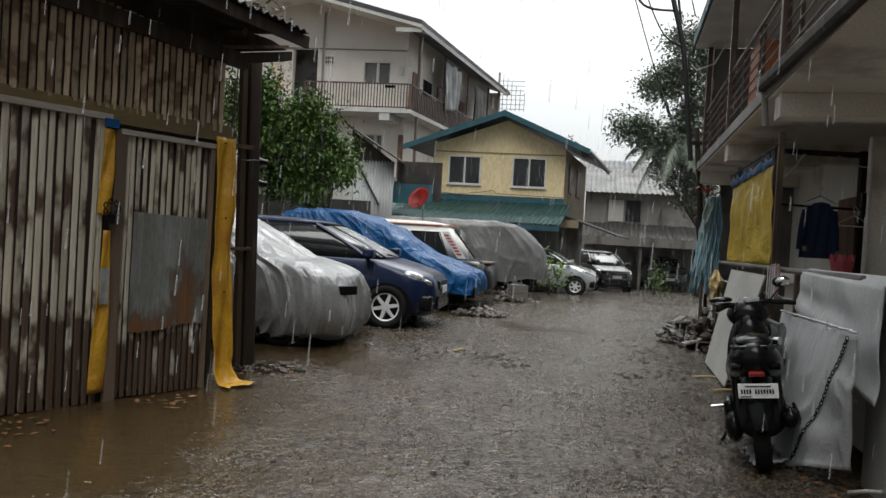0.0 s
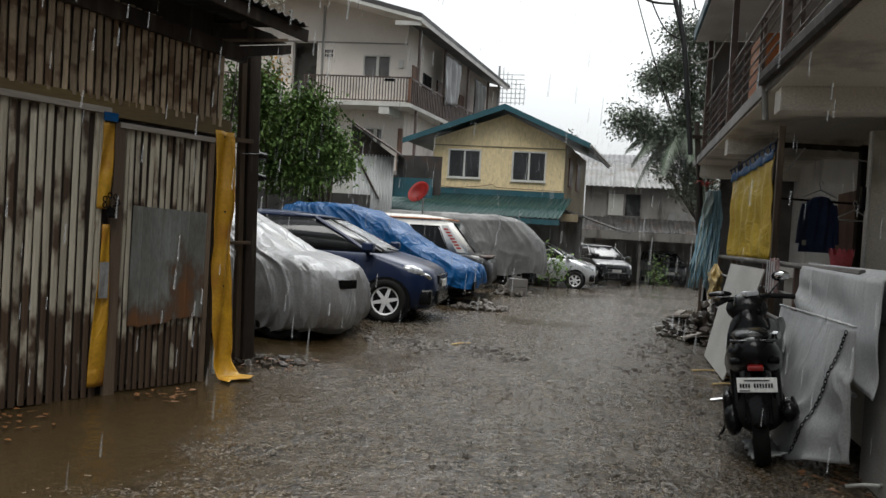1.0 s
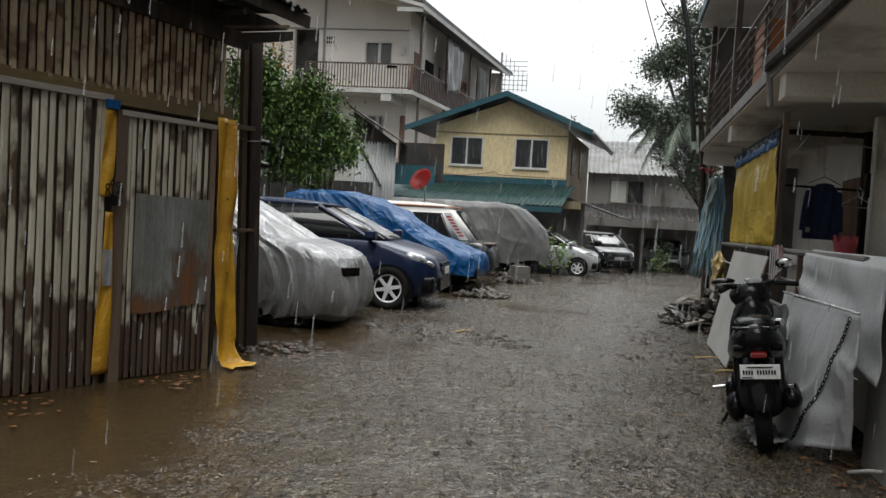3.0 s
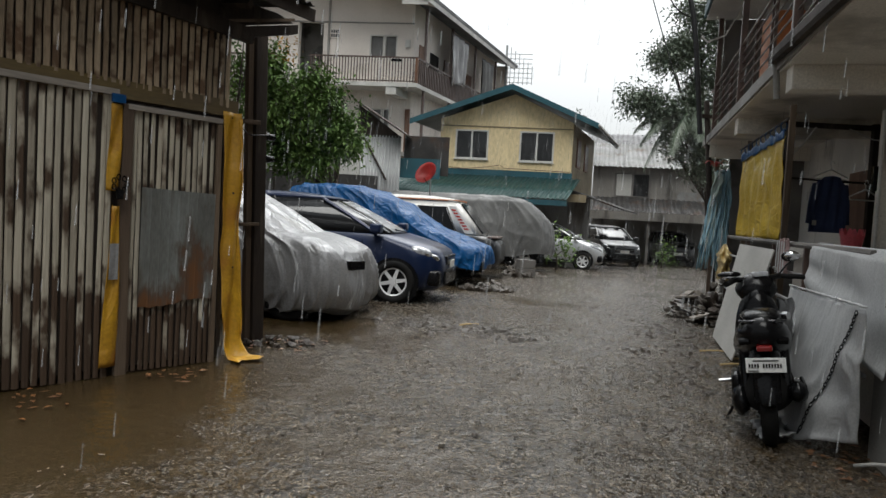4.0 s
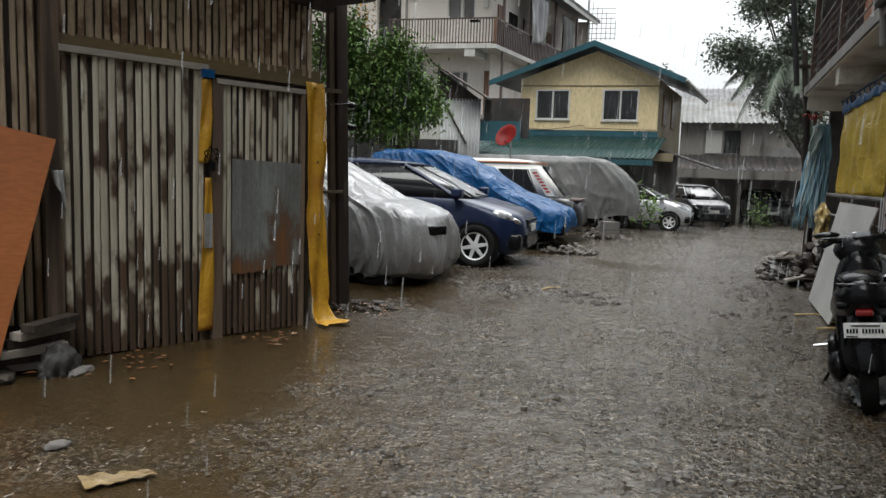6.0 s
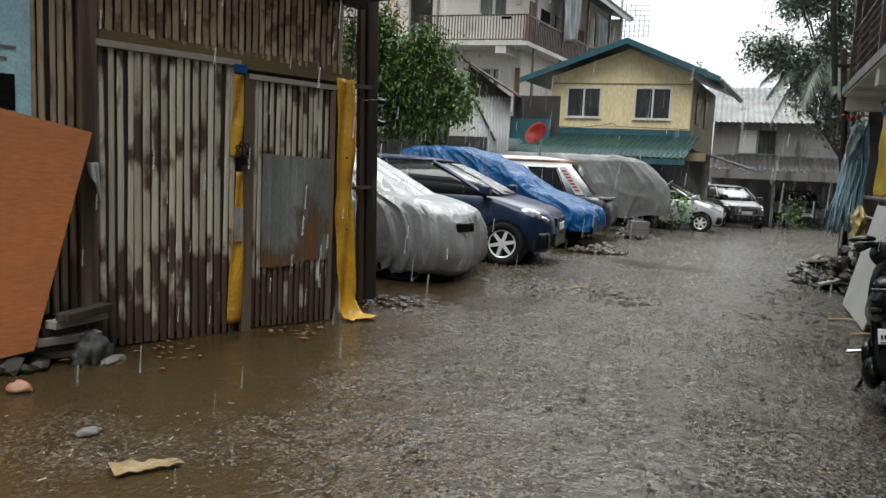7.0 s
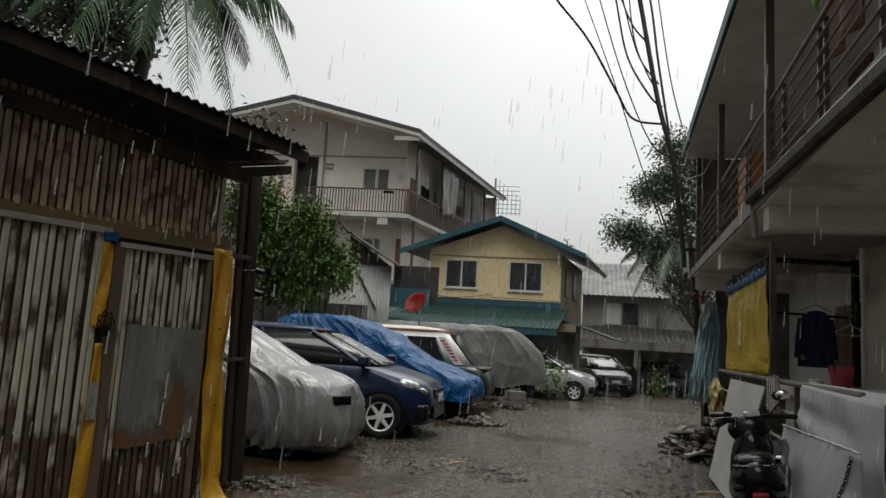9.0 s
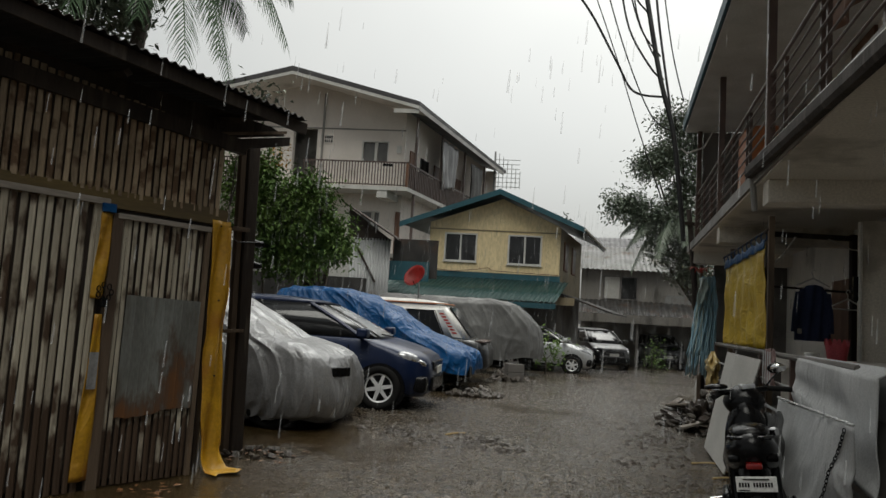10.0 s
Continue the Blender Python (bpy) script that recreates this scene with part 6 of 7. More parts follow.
part("support_board", sheet(lambda u, v: TL.lerp(TR, 0.1 + 0.45 * u).lerp(sheet_foot(0.1 + 0.45 * u), v * 0.9) + Vector((0.09, 0, -0.03)), 4, 4, 0.015), "board_white", wt)
for i in range(34):
    p, q1 = [wtf(0.93 - 0.2 * w, 0.02 + 0.93 * w) + Vector((-0.014, -0.008, 0)) for w in (i / 34, (i + 1) / 34)]
    dr = (q1 - p).normalized()
    sd = Vector((0.75, 0.66, 0)) if i % 2 else dr.cross(Vector((0.75, 0.66, 0))).normalized()
    part("chain_link", tube(bmesh.new(), [p.lerp(q1, 0.5) + dr * 0.02 * math.cos(q) + sd * 0.009 * math.sin(q) for q in [k * math.tau / 8 for k in range(9)]], 0.003, 5), "black", wt)

cbd = thing("cement_board", RM, "pale cement board leaning against the porch railing", "board")
part("board", sheet(lambda u, v: Vector((1.37, 9.4 - 2.1 * u, 1.16)).lerp(Vector((1.1, 9.15 - 1.6 * u, 0.02)), v), 2, 2, 0.012), "board_white", cbd)
tw = hang_cloth("towel", 1.37, 6.75, 7.15, 0.95, 1.27, "towel", "small pinkish checked towel over the railing", "towel", 2, 0.012, 7.0)
part("check_stripes", boxes(*[(1.34, 1.345, 6.78 + 0.1 * i, 6.81 + 0.1 * i, 0.96, 1.25) for i in range(4)]), "white_cloth", tw)

RK = thing("clothes_rack", pose(0, 0, 0), "dark metal clothes rack in the porch", "rack")
part("rod", tube(bmesh.new(), [(4.0, 8.7, 2.0), (5.14, 8.7, 1.98)], 0.014, 8), "slat_dark", RK)
for x in (4.02, 5.06):
    part("upright", boxes((x, x + 0.07, 8.68, 8.75, 0.16, 2.7)), "slat_dark", RK)
part("top_bar", boxes((4.02, 5.13, 8.68, 8.74, 2.62, 2.68)), "slat_dark", RK)
part("cord", tube(bmesh.new(), [(4.75, 8.66, 2.62), (5.0, 8.6, 2.5), (5.3, 8.5, 2.46), (5.6, 8.3, 2.5)], 0.008, 5), "white_paint", RK)
part("tie", tube(bmesh.new(), [(4.35, 8.66, 2.62), (4.2, 8.66, 2.4), (4.05, 8.66, 2.25)], 0.012, 5), "white_paint", RK)


def hanger(m, label):
    t = thing("coat_hanger", m, label, "hanger", "hangers on the rack")
    part("hook", tube(bmesh.new(), [(0.03, 0, 0.07), (0.02, 0, 0.1), (-0.01, 0, 0.1), (-0.02, 0, 0.07), (0, 0, 0.04), (0, 0, 0)], 0.005, 5), "white_paint", t)
    part("bar", tube(bmesh.new(), [(0, 0, 0), (0.2, 0, -0.09), (0.19, 0, -0.12), (-0.19, 0, -0.12), (-0.2, 0, -0.09), (0, 0, 0)], 0.009, 6), "white_paint", t)
    return t


hanger(pose(4.55, 8.62, 2.12, 0, 0, 0), "white plastic hanger holding a navy jacket")
hanger(pose(4.62, 8.0, 1.86, 0, 0, 10), "empty white plastic hanger")
jk = thing("jacket", pose(4.55, 8.62, 2.06), "navy blue jacket drying on a hanger", "jacket")
def jacket(side):
    def f(u, v):
        w = 0.175 + 0.05 * v
        x = -w + 2 * w * u
        sh = 0.1 * (abs(u - 0.5) * 2) ** 2
        return (x, side * (0.05 * math.sin(math.pi * u) + 0.015 * math.sin(u * 20 + v * 3)), -0.02 - sh * (1 - v) - 0.68 * v)
    return f
part("front", sheet(jacket(-1), 24, 16, 0.008), "navy_cloth", jk, smooth=True)
part("back", sheet(jacket(1), 24, 16, 0.008), "navy_cloth", jk, smooth=True)
for sd in (-1, 1):
    part("sleeve", tube(bmesh.new(), [(sd * 0.165, 0, -0.12), (sd * 0.2, 0, -0.35), (sd * 0.215, 0, -0.6)], 0.046, 10, 0.045), "navy_cloth", jk, smooth=True)
part("tag", boxes((-0.22, -0.17, -0.075, -0.07, -0.62, -0.56)), "white_paint", jk)

bk = thing("basket", pose(3.72, 6.6, 1.2), "pink plastic basket with a jagged rim on the ledge", "basket")
bm = bmesh.new()
rings = []
for z, r in ((0, 0.075), (0.005, 0.08), (0.13, 0.1)):
    rings.append([(r * math.cos(k * math.tau / 32), r * math.sin(k * math.tau / 32), z) for k in range(32)])
rings.append([(0.105 * math.cos(k * math.tau / 32), 0.105 * math.sin(k * math.tau / 32), 0.2 if k % 4 < 2 else 0.14) for k in range(32)])
bm = loft(rings, caps=False)
bm.verts.ensure_lookup_table()
bm.faces.new(bm.verts[:32][::-1])
bmesh.ops.solidify(bm, geom=bm.faces[:], thickness=0.004)
part("bowl", bm, "pink", bk)
bw = thing("bowl", pose(3.5, 6.62, 1.2), "small pale bowl on the ledge", "bowl")
part("shell", loft([[(r * math.cos(k * math.tau / 20), r * math.sin(k * math.tau / 20), z) for k in range(20)] for z, r in ((0, 0.04), (0.02, 0.06), (0.06, 0.07))]), "white_paint", bw, smooth=True)

mp_ = thing("hanging_rags", pose(4.6, 12.3, 0), "pale blue cloth strips hanging below a red plastic flower", "rags")
M["rag_blue"] = mat("faded_blue_cloth", (0.3, 0.48, 0.57), (0.19, 0.34, 0.44), 7, 0.8, 0.2)
M["rag_pale"] = mat("faded_green_white_cloth", (0.42, 0.5, 0.47), (0.3, 0.38, 0.37), 7, 0.8, 0.2)
r = random.Random(21)
for i in range(74):
    x, y, ln = r.uniform(-1, 1), r.uniform(-0.12, 0.1), r.uniform(1.3, 1.68)
    top = (0.06 + 0.1 * x, y * 0.5, 2.36 - r.uniform(0, 0.12))
    ph, pts = r.uniform(0, 6), []
    for k in range(10):
        w = k / 9
        pts.append((top[0] + x * 0.13 * w ** 0.6 - 0.1 * w ** 1.5 + 0.018 * math.sin(ph + k * 1.3), y * (0.5 + 0.6 * w) + 0.02 * math.sin(ph * 2 + k), top[2] - ln * w))
    part("strip", tube(bmesh.new(), pts, r.uniform(0.009, 0.016), 4), ("rag_blue", "lightblue", "rag_blue", "rag_pale", "lightblue")[i % 5], mp_, smooth=True)
part("pale_rag", sheet(lambda u, v: (-0.16 + 0.16 * u - 0.05 * v + 0.02 * math.sin(v * 9 + u * 4), -0.15 - 0.03 * math.sin(u * 6 + v * 3), 2.3 - 0.62 * v * (1 - 0.45 * u)), 12, 16, 0.006), "rag_pale", mp_, "pale greenish rag", smooth=True)
for i in range(7):
    a = i * math.tau / 7
    part("petal", sheet(lambda u, v, a=a: (-0.1 + (0.02 + 0.22 * v) * math.cos(a) - 0.05 * math.sin(a) * (u - 0.5) * (1.2 - v), -0.05 + (0.02 + 0.12 * v) * math.sin(a) + 0.1 * math.cos(a) * (u - 0.5) * (1.2 - v), 2.4 + 0.1 * math.sin(2.6 * v) - 0.02 * v * (i % 3)), 4, 6, 0.005), "red" if i % 3 else "peach_bag", mp_, "red plastic petal", smooth=True)
bag = thing("plastic_bag", RM, "crumpled yellowish plastic bag tied to the railing", "bag")
def bag_point(u, v):
    a = u * math.tau
    w = (0.035 + 0.12 * min(1.0, v * 3.2)) * (1.0 - 0.45 * max(0.0, v - 0.45))
    c = 1 + 0.55 * noise.noise((math.cos(a) * 2.6, math.sin(a) * 2.6, v * 5)) + 0.2 * math.sin(a * 5 + v * 9)
    return (1.36 + w * 0.45 * c * math.cos(a), 10.75 + w * 1.7 * c * math.sin(a), 1.12 - 0.48 * v + 0.03 * math.sin(a * 2) * v)
part("bag", sheet(bag_point, 48, 20, 0.003), "bag_plastic", bag)
gb = thing("green_blanket", RM, "lime green blanket airing over the balcony rail", "blanket")
part("cloth", sheet(lambda u, v: (1.27 - 0.05 * math.sin(math.pi * v) - 0.05 * noise.noise((u * 4, v * 3, 2)), 4.3 + 0.75 * u, 4.6 - 0.65 * v - 0.15 * u), 20, 12, 0.03), "green_cloth", gb, smooth=True)
lb = thing("laundry", RM, "dark red laundry hanging inside the balcony", "laundry")
part("cloth", sheet(lambda u, v: (1.6 + 0.04 * math.sin(u * 14), 5.2 + 1.0 * u, 4.5 - 0.7 * v), 24, 8, 0.01), "brown_wood", lb, smooth=True)
ob_ = thing("storage_box", RM, "orange-brown box standing on the balcony", "box")
part("box", boxes((1.7, 2.1, 10.4, 11.2, 2.97, 4.3), bevel=0.02), "board_orange", ob_)

# ---- dressing of the shed ----
SM = pose(-2.82, 4.62, 0, 0, 0, 52.84)
yc = thing("yellow_tarpaulin", SM, "torn yellow tarpaulin strip hanging beside the gate to the ground", "tarpaulin")
def ycf(u, v):
    out = max(0.0, v - 0.86) / 0.14
    s = 1.495 + 0.175 * u + 0.085 * v + out * 0.09 * u
    y = -0.03 - 0.02 * math.sin(u * 7 + v * 9) - 0.03 * noise.noise((u * 2, v * 6, 1)) - 0.22 * out ** 1.5
    return (s + 0.012 * noise.noise((u, v * 9, 5)), y, max(0.02 + 0.015 * u, 2.06 - 2.2 * v) + 0.02 * noise.noise((u * 4, v * 3, 2)) * out)
part("cloth", sheet(ycf, 14, 60, 0.004), "ytarp", yc, smooth=True)
part("hem", sheet(lambda u, v: Vector(ycf(0.86 + 0.14 * u, 0.02 + 0.82 * v)) + Vector((0.004, -0.006, 0)), 3, 50, 0.003), "ytarp", yc, "doubled edge of the tarpaulin", smooth=True)
for v in (0.02, 0.3, 0.58):
    p = Vector(ycf(0.5, v))
    part("nail", bar(p + Vector((0, -0.012, 0)), p + Vector((0, 0.03, 0)), 0.008, 8), "roofing", yc)
ys = thing("yellow_strip", SM, "yellow tarpaulin strip covering the gap between the gate leaves", "tarpaulin")
part("upper_cloth", sheet(lambda u, v: (0.575 + 0.09 * u - 0.02 * v, -0.025 - 0.012 * math.sin(u * 5 + v * 6), 1.98 - 0.62 * v), 8, 20, 0.004), "ytarp", ys, smooth=True)
part("lower_cloth", sheet(lambda u, v: (0.6 - 0.06 * v + (0.06 + 0.07 * v) * u, -0.03 - 0.012 * math.sin(u * 5 + v * 6), 1.25 - 1.17 * v), 8, 30, 0.004), "ytarp", ys, smooth=True)
part("tape", boxes((0.57, 0.67, -0.05, -0.034, 1.99, 2.05)), "tarp_blue", ys, "blue tape")
part("tape", boxes((0.585, 0.65, -0.052, -0.044, 0.72, 0.98)), "cover_silver", ys, "clear wrapping tape")
lk = thing("padlock", SM, "dark padlock and chain on the gate", "padlock")
part("body", boxes((0.615, 0.665, -0.075, -0.05, 1.3, 1.37), bevel=0.008), "black", lk)
for i in range(7):
    a = i / 7 * math.tau
    part("chain_link", tube(bmesh.new(), [(0.64 + 0.05 * math.cos(a) + 0.015 * math.cos(q), -0.06, 1.41 + 0.05 * math.sin(a) + 0.02 * math.sin(q)) for q in [k * math.tau / 8 for k in range(9)]], 0.005, 5), "black", lk)
wb = thing("plank", SM, "narrow pale plank standing beside the shed", "plank")
part("board", boxes((1.7, 1.78, 0.12, 0.15, 0, 1.85), bevel=0.004), "white_paint", wb)
ob2 = thing("plywood_board", SM, "orange plywood board leaning against the shed", "board")
bm = bmesh.new()
q = [(-1.9, -0.12, 1.78), (-0.46, -0.12, 1.47), (-0.85, -0.26, 0.12), (-1.9, -0.3, 0.0)]
f1 = bm.faces.new([bm.verts.new(p) for p in q])
bm.normal_update()
bmesh.ops.solidify(bm, geom=[f1], thickness=0.018)
part("board", bm, "board_orange", ob2)
ps = thing("poster", SM, "faded pale blue tarpaulin poster with small pictures", "poster")
part("panel", boxes((-1.9, -0.77, 0.01, 0.02, 1.45, 2.75)), "lightblue", ps)
part("picture", boxes((-0.98, -0.86, 0.004, 0.01, 1.58, 1.8)), "black", ps)
part("picture", boxes((-1.2, -1.02, 0.004, 0.01, 1.55, 1.78)), "glass_dark", ps)
part("text_bar", boxes((-1.3, -0.9, 0.004, 0.01, 1.88, 1.9), (-1.3, -0.85, 0.004, 0.01, 1.95, 1.97)), "concrete_dark", ps)
for i in range(6):
    pk = thing("plank", SM @ pose(-0.62 + 0.03 * i, -0.12 - 0.03 * (i % 3), 0.02 + 0.055 * i, 0, 0, -12 + 9 * i), "short weathered plank in a heap by the shed", "plank", "plank heap by the shed")
    part("board", boxes((-0.28, 0.12, -0.05, 0.05, 0, 0.05), bevel=0.004), "slat_dark" if i % 2 else "batten", pk)
rg_ = thing("rag", SM, "pale rag caught on the shed corner", "rag")
part("cloth", sheet(lambda u, v: (-0.47 + 0.07 * u + 0.02 * v, -0.07 - 0.03 * math.sin(u * 6), 1.28 - 0.18 * v * (0.5 + u)), 8, 8, 0.006), "white_cloth", rg_, smooth=True)

hs = thing("drain_pipe", pose(0, 0, 0), "short pale plastic pipe draining onto the mud", "pipe")
part("pipe", tube(bmesh.new(), [(2.36, 3.98, 0.03), (2.42, 3.9, 0.07), (2.5, 3.8, 0.1), (2.62, 3.66, 0.12)], 0.011, 10), "board_white", hs, smooth=True)
part("collar", tube(bmesh.new(), [(2.47, 3.84, 0.09), (2.5, 3.8, 0.1)], 0.015, 10), "concrete", hs, smooth=True)

# ---- rubble, leaves and litter ----
def stone_mesh(seed):
    r = random.Random(seed)
    bm = bmesh.new()
    bmesh.ops.create_icosphere(bm, subdivisions=1, radius=1.0)
    for v in bm.verts:
        v.co *= r.uniform(0.65, 1.15)
        v.co.z *= 0.62
    me = bpy.data.meshes.new("stone")
    bm.to_mesh(me)
    bm.free()
    me.materials.append(M["rock"])
    return me


STONES = [stone_mesh(60 + i) for i in range(7)]


def heap(label, cx, cy, rx, ry, h, n, size, seed):
    r = random.Random(seed)
    t = thing("rubble_heap", Matrix.Translation((cx, cy, 0)), label, "rubble", "rubble heaps beside the lane")
    for _ in range(n):
        a, q = r.uniform(0, math.tau), math.sqrt(r.random())
        z = h * (1 - q) * r.random()
        ob = new("stone", STONES[r.randrange(7)])
        ob.parent = t
        s = size * r.uniform(0.5, 1.4)
        ob.matrix_local = pose(rx * q * math.cos(a), ry * q * math.sin(a), z + s * 0.2, r.uniform(-40, 40), r.uniform(-40, 40), r.uniform(0, 360)) @ Matrix.Diagonal((s, s * r.uniform(0.6, 1), s * r.uniform(0.6, 1), 1))
    return t


hp = heap("heap of soil, broken concrete and planks by the porch", 3.9, 10.5, 0.55, 1.1, 0.55, 170, 0.07, 1)
soil = bmesh.new()
bmesh.ops.create_icosphere(soil, subdivisions=5, radius=1.0)
for v in soil.verts:
    q = 0.85 + 0.5 * noise.noise(v.co * 2.1) + 0.3 * noise.noise(v.co * 6) + 0.16 * noise.noise(v.co * 14)
    v.co = Vector((v.co.x * 0.5 * q, v.co.y * 0.95 * q, max(-0.05, v.co.z * 0.34 * q)))
part("soil", soil, "mud_lump", hp, "dark wet soil")
for i in range(7):
    part("broken_plank", boxes((-0.45, 0.4, -0.05, 0.05, 0, 0.03), bevel=0.004), "slat_dark" if i % 3 else "batten", hp, T=pose(-0.1 + 0.1 * (i % 3), -0.6 + 0.22 * i, 0.16 + 0.05 * (i % 4), 6 * (i % 3), -12 + 7 * (i % 4), 20 + 37 * i))
heap("rubble and mud under the blue tarpaulin", 0.75, 12.75, 0.5, 0.25, 0.2, 60, 0.08, 2)
heap("hollow block rubble near the grey van", 1.65, 16.4, 0.35, 0.3, 0.35, 26, 0.14, 3)
heap("scattered rubble below the plywood board", -3.35, 3.75, 0.3, 0.22, 0.14, 40, 0.06, 4)
heap("leaf litter and soil at the post's foot", -1.62, 6.75, 0.35, 0.22, 0.07, 40, 0.05, 5)
bl = thing("hollow_block", pose(1.8, 16.3, 0.0, 0, 0, 20), "weathered hollow concrete block stack beside the van", "block")
for i in range(2):
    part("block", boxes((-0.2, 0.2, -0.1, 0.1, 0.2 * i, 0.2 * i + 0.19), bevel=0.008), "concrete_dark", bl)


def scatter(name, n, seed, label, category, make, spots):
    r = random.Random(seed)
    bm = bmesh.new()
    for _ in range(n):
        x0, x1, y0, y1 = r.choice(spots)
        make(bm, r, r.uniform(x0, x1), r.uniform(y0, y1))
    return bm, label, category


def pebble(bm, r, x, y):
    s, z = r.uniform(0.004, 0.013) * (1.8 if r.random() < 0.05 else 1), ground_z(x, y)
    lo6, hi6 = [], []
    for k in range(6):
        a, q = k * math.tau / 6, s * r.uniform(0.75, 1.2)
        lo6.append(bm.verts.new((x + q * math.cos(a), y + q * math.sin(a), z)))
        hi6.append(bm.verts.new((x + 0.6 * q * math.cos(a), y + 0.6 * q * math.sin(a), z + s * r.uniform(0.4, 0.7))))
    bm.faces.new(hi6)
    for k in range(6):
        bm.faces.new((lo6[k], lo6[(k + 1) % 6], hi6[(k + 1) % 6], hi6[k]))


bm, lab, cat = scatter("gravel", 11000, 5, "loose gravel and mud lumps on the lane", "gravel", pebble, [(-1.5, 3.0, 2.0, 6.5), (-0.5, 3.5, 4.5, 12), (-1.2, 1.6, 8.6, 10.6), (1.0, 3.0, 3.0, 7.0), (0.8, 2.2, 2.4, 4.2)])
g = part("gravel", bm, "gravel")
g.location.z = 0.008
tagged(g, lab, cat, kind="stuff")


def lump(bm, r, x, y):
    """A clod of mud, low and uneven."""
    s = r.uniform(0.012, 0.045)
    k6 = [bm.verts.new((x + s * r.uniform(0.6, 1.4) * math.cos(k * math.tau / 7) * 1.4, y + s * r.uniform(0.6, 1.4) * math.sin(k * math.tau / 7), ground_z(x, y) - 0.004)) for k in range(7)]
    k3 = [bm.verts.new((x + s * 0.5 * math.cos(k * math.tau / 7) * 1.4, y + s * 0.5 * math.sin(k * math.tau / 7), ground_z(x, y) + s * r.uniform(0.3, 0.6))) for k in range(7)]
    for k in range(7):
        bm.faces.new((k6[k], k6[(k + 1) % 7], k3[(k + 1) % 7], k3[k]))
    bm.faces.new(k3)


bm, lab, cat = scatter("mud_clods", 420, 15, "dark clods of mud and twigs along the lane", "mud", lump, [(-0.55, 0.9, 8.0, 8.5), (-0.9, 0.5, 8.4, 9.2), (-0.2, 1.0, 7.6, 8.2), (2.3, 3.0, 7.4, 9.2), (2.6, 3.3, 8.6, 10.5), (1.9, 2.6, 5.6, 7.6), (0.6, 1.5, 2.6, 3.2), (1.3, 2.3, 16, 18.5)])
tagged(part("mud_clods", bm, "mud_lump"), lab, cat, kind="stuff")
for i, (x, y, a, ln) in enumerate(((2.95, 7.6, 8, 0.4), (3.05, 7.2, -25, 0.25), (2.85, 6.9, 15, 0.3), (0.3, 8.5, 40, 0.3))):
    st = thing("stick", pose(x, y, 0.015, 0, 0, a), "pale wet stick lying on the mud", "stick", "sticks on the lane")
    part("stem", tube(bmesh.new(), [(-ln / 2, 0, 0), (0, 0.02, 0.006), (ln / 2, 0, 0)], 0.012, 6, 0.007), "cream_board", st)


def litter(bm, r, x, y):
    d = Vector((r.uniform(-1, 1), r.uniform(-1, 1), 0)).normalized()
    leaf(bm, Vector((x, y, ground_z(x, y) + r.uniform(0.015, 0.03))), d, Vector((r.uniform(-0.2, 0.2), r.uniform(-0.2, 0.2), 1)).normalized(), r.uniform(0.04, 0.085), r.uniform(0.01, 0.02))


bm, lab, cat = scatter("fallen_leaves", 150, 6, "wet orange fallen leaves on the mud", "leaves", litter, [(-3.1, -2.3, 3.9, 4.7), (-1.9, -1.1, 6.3, 6.9), (2.1, 2.9, 3.7, 4.4), (2.2, 2.9, 3.9, 4.3), (-2.2, -1.8, 4.9, 5.4), (2.1, 2.9, 3.7, 4.4)])
tagged(part("fallen_leaves", bm, "leaf_litter"), lab, cat, kind="stuff")
cd = thing("cardboard_scrap", pose(-1.66, 2.68, 0.012, 0, 0, 32), "soggy creased cardboard scrap lying in the mud", "cardboard")
part("sheet", sheet(lambda u, v: (-0.14 + 0.28 * u - 0.03 * v, (-0.06 + 0.12 * v) * (1.15 - 0.75 * u) + 0.012 * noise.noise((u * 7, v * 3, 4)), 0.006 + 0.006 * abs(math.sin(u * 9 + v * 2)) + 0.012 * noise.noise((u * 5, v * 5, 1))), 22, 10, 0.004), "soggy_card", cd)


def crumple(name, m, size, material, label, category, seed, sub=3):
    """A crumpled scrap of sheet: a flattened lump with sharp folds."""
    t = thing(name, m, label, category)
    bm = bmesh.new()
    bmesh.ops.create_icosphere(bm, subdivisions=sub, radius=1.0)
    for v in bm.verts:
        p = v.co.copy()
        f = 1 - 0.55 * abs(noise.noise(p * 1.7 + Vector((seed, 0, 0)))) - 0.35 * abs(noise.noise(p * 4 + Vector((0, seed, 0))))
        v.co = Vector((p.x * size[0], p.y * size[1], max(0.0, p.z) * size[2])) * f
    part("sheet", bm, material, t, smooth=True)
    return t


crumple("paper_scrap", pose(-2.15, 2.95, 0.005, 0, 0, 50), (0.07, 0.05, 0.035), "concrete_dark", "grey soaked paper scrap lying in the mud", "paper", 2.0)
crumple("plastic_bag", pose(-2.9, 3.4, 0.005, 0, 0, 20), (0.085, 0.05, 0.07), "peach_bag", "small crumpled peach plastic bag on the mud", "bag", 5.0)
crumple("rag_heap", SM @ pose(-0.52, -0.3, 0.0, 0, 0, 10), (0.15, 0.12, 0.22), "roofing", "crumpled grey plastic sheet heaped by the shed foot", "rag", 8.0, 4)
crumple("rag_heap", SM @ pose(-0.42, -0.36, 0.0, 0, 0, 40), (0.14, 0.07, 0.05), "concrete_dark", "pale torn sheet lying by the shed foot", "rag", 11.0, 4)


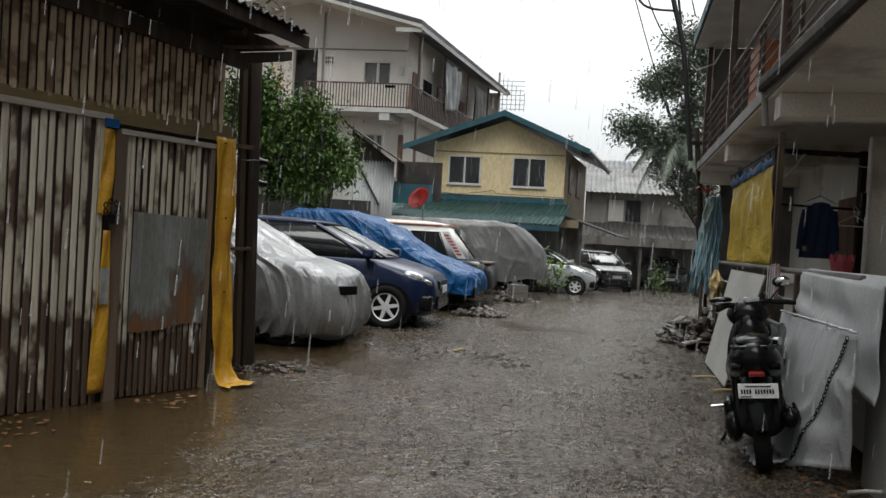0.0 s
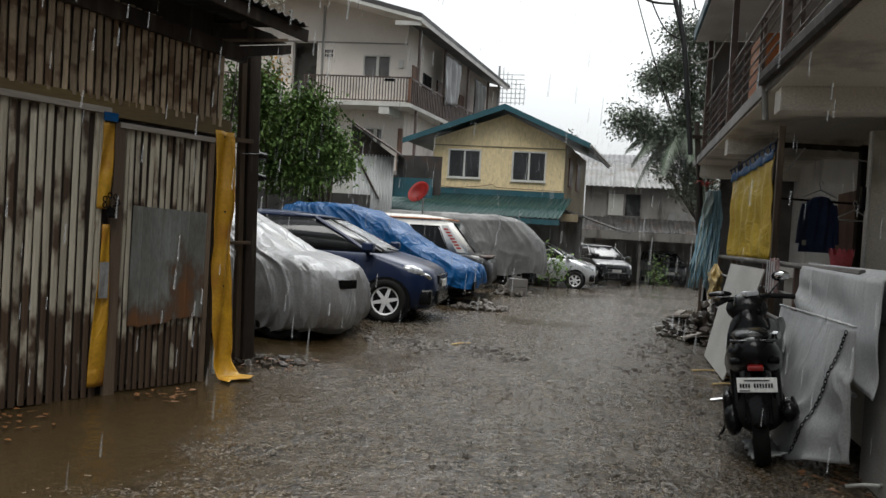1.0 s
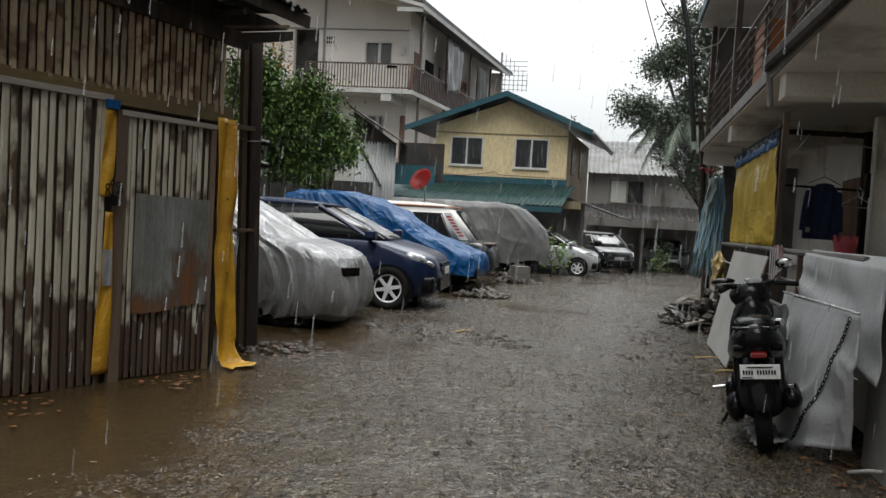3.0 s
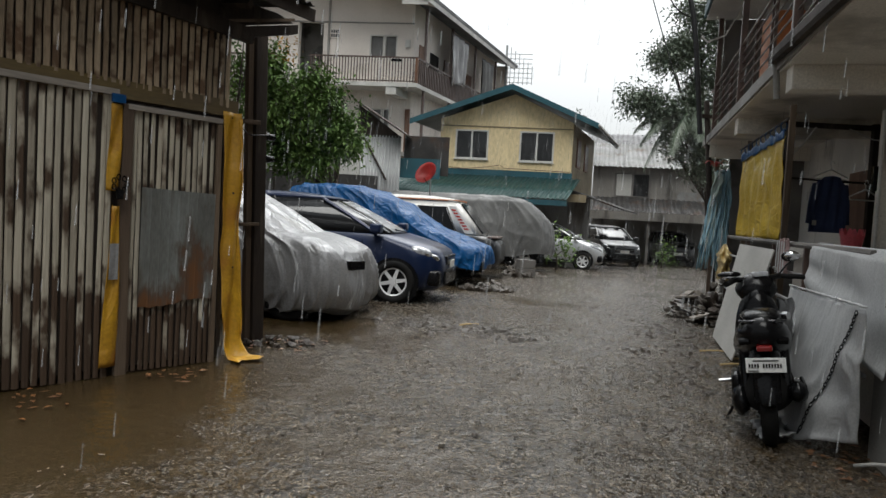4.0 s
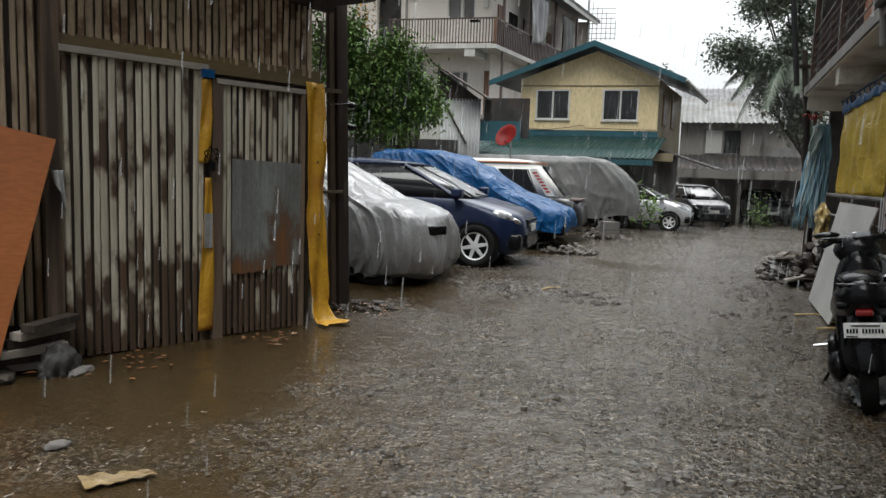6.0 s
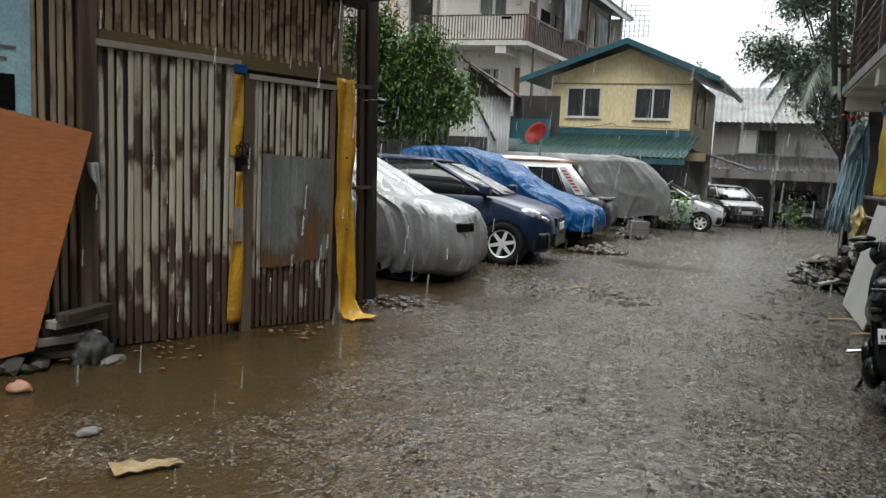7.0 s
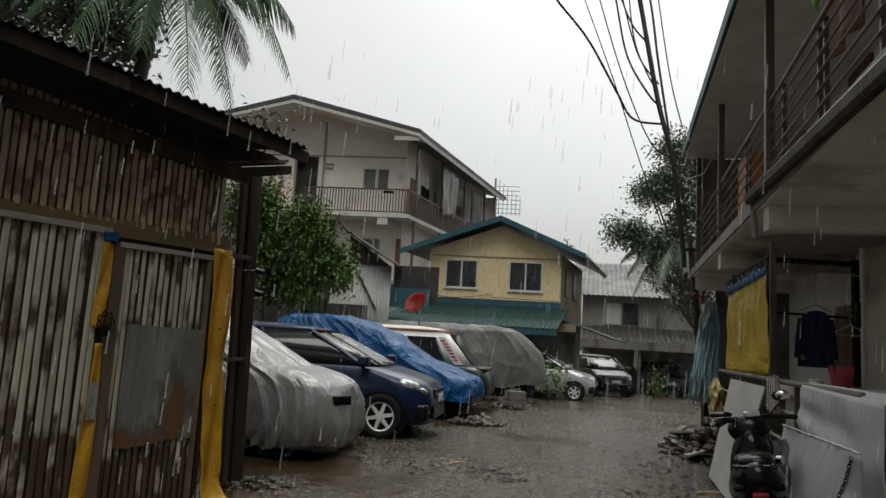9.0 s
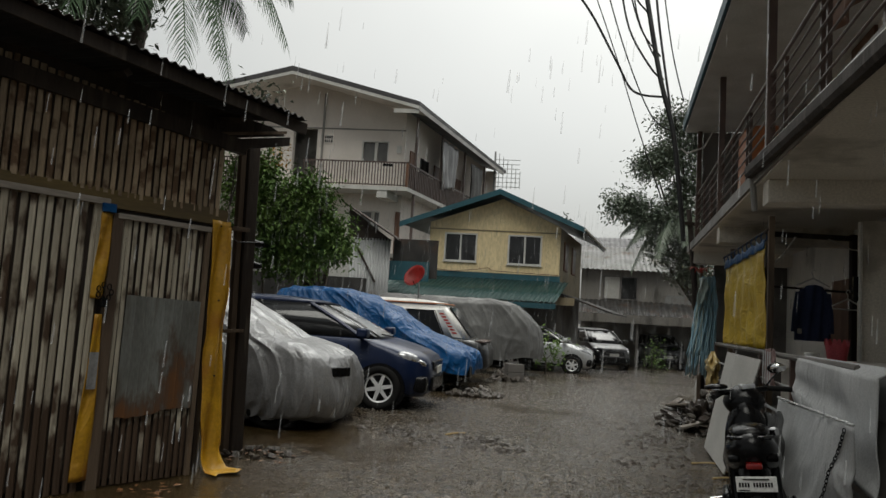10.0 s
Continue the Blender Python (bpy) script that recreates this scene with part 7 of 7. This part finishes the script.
def chip(bm, r, x, y):
    """A splinter or flake lying flat."""
    a, s, w = r.uniform(0, math.pi), 0.004 + 0.018 * r.random() ** 2, r.uniform(0.0015, 0.004)
    d, e, z = Vector((math.cos(a), math.sin(a), 0)) * s, Vector((-math.sin(a), math.cos(a), 0)) * w, ground_z(x, y) + 0.006
    c0 = Vector((x, y, z))
    lo4 = [bm.verts.new(c0 + p) for p in (-d - e, d - e, d + e, -d + e)]
    hi4 = [bm.verts.new(v.co + Vector((0, 0, 0.002))) for v in lo4]
    bm.faces.new(hi4)
    for k in range(4):
        bm.faces.new((lo4[k], lo4[(k + 1) % 4], hi4[(k + 1) % 4], hi4[k]))


bm, lab, cat = scatter("litter_chips", 90, 31, "pale splinters and flakes of litter on the wet mud", "litter", chip, [(-2.7, -0.9, 2.4, 3.6), (-2.3, -1.3, 2.6, 3.3), (-2.0, 0.6, 3.0, 5.5), (1.2, 2.4, 6.0, 8.0)])
tagged(part("litter_chips", bm, "batten"), lab, cat, kind="stuff")


# ---- falling rain ----
def rain():
    m = bpy.data.materials.new("rain_streak")
    m.use_nodes = True
    b = m.node_tree.nodes["Principled BSDF"]
    b.inputs["Base Color"].default_value = (0.8, 0.82, 0.84, 1)
    b.inputs["Alpha"].default_value = 0.16
    b.inputs["Roughness"].default_value = 0.3
    M["rain"] = m
    r = random.Random(77)
    bm = bmesh.new()
    for _ in range(420):
        y = 1.6 + 12 * r.random() ** 1.3
        x = r.uniform(-0.75, 0.7) * y
        z = r.uniform(0.1, 1.4 + 0.42 * y)
        ln, rad = r.uniform(0.035, 0.06) * (y ** 0.5), r.uniform(0.0014, 0.0024) * (y ** 0.6)
        tube(bm, [(x, y, z), (x + 0.02 * ln, y, z + ln * 0.5), (x + 0.05 * ln, y, z + ln)], rad, 5, rad * 0.5)
    for _ in range(13000):
        y = 9 + 24 * r.random() ** 0.7
        x, z = r.uniform(-0.7, 0.62) * y, r.uniform(-0.3, 1.2 + 0.16 * y)
        ln, rad = r.uniform(0.15, 0.35), r.uniform(0.0014, 0.003)
        tube(bm, [(x, y, z), (x + 0.04 * ln, y, z + ln)], rad, 3, rad * 0.5, caps=False)
    for _ in range(60):
        y = r.uniform(1.8, 5.5)
        x, z = r.uniform(-0.65, 0.6) * y, 1.35 + r.uniform(-0.25, 0.4) * y
        ln, rad = r.uniform(0.03, 0.055) * y ** 0.5, r.uniform(0.0022, 0.0036) * y ** 0.5
        tube(bm, [(x, y, z), (x + 0.03 * ln, y, z + ln * 0.4), (x + 0.06 * ln, y, z + ln)], rad, 6, rad * 0.6)
    tagged(part("rain", bm, "rain", smooth=True), "fine streaks of falling rain", "rain", kind="stuff")


rain()
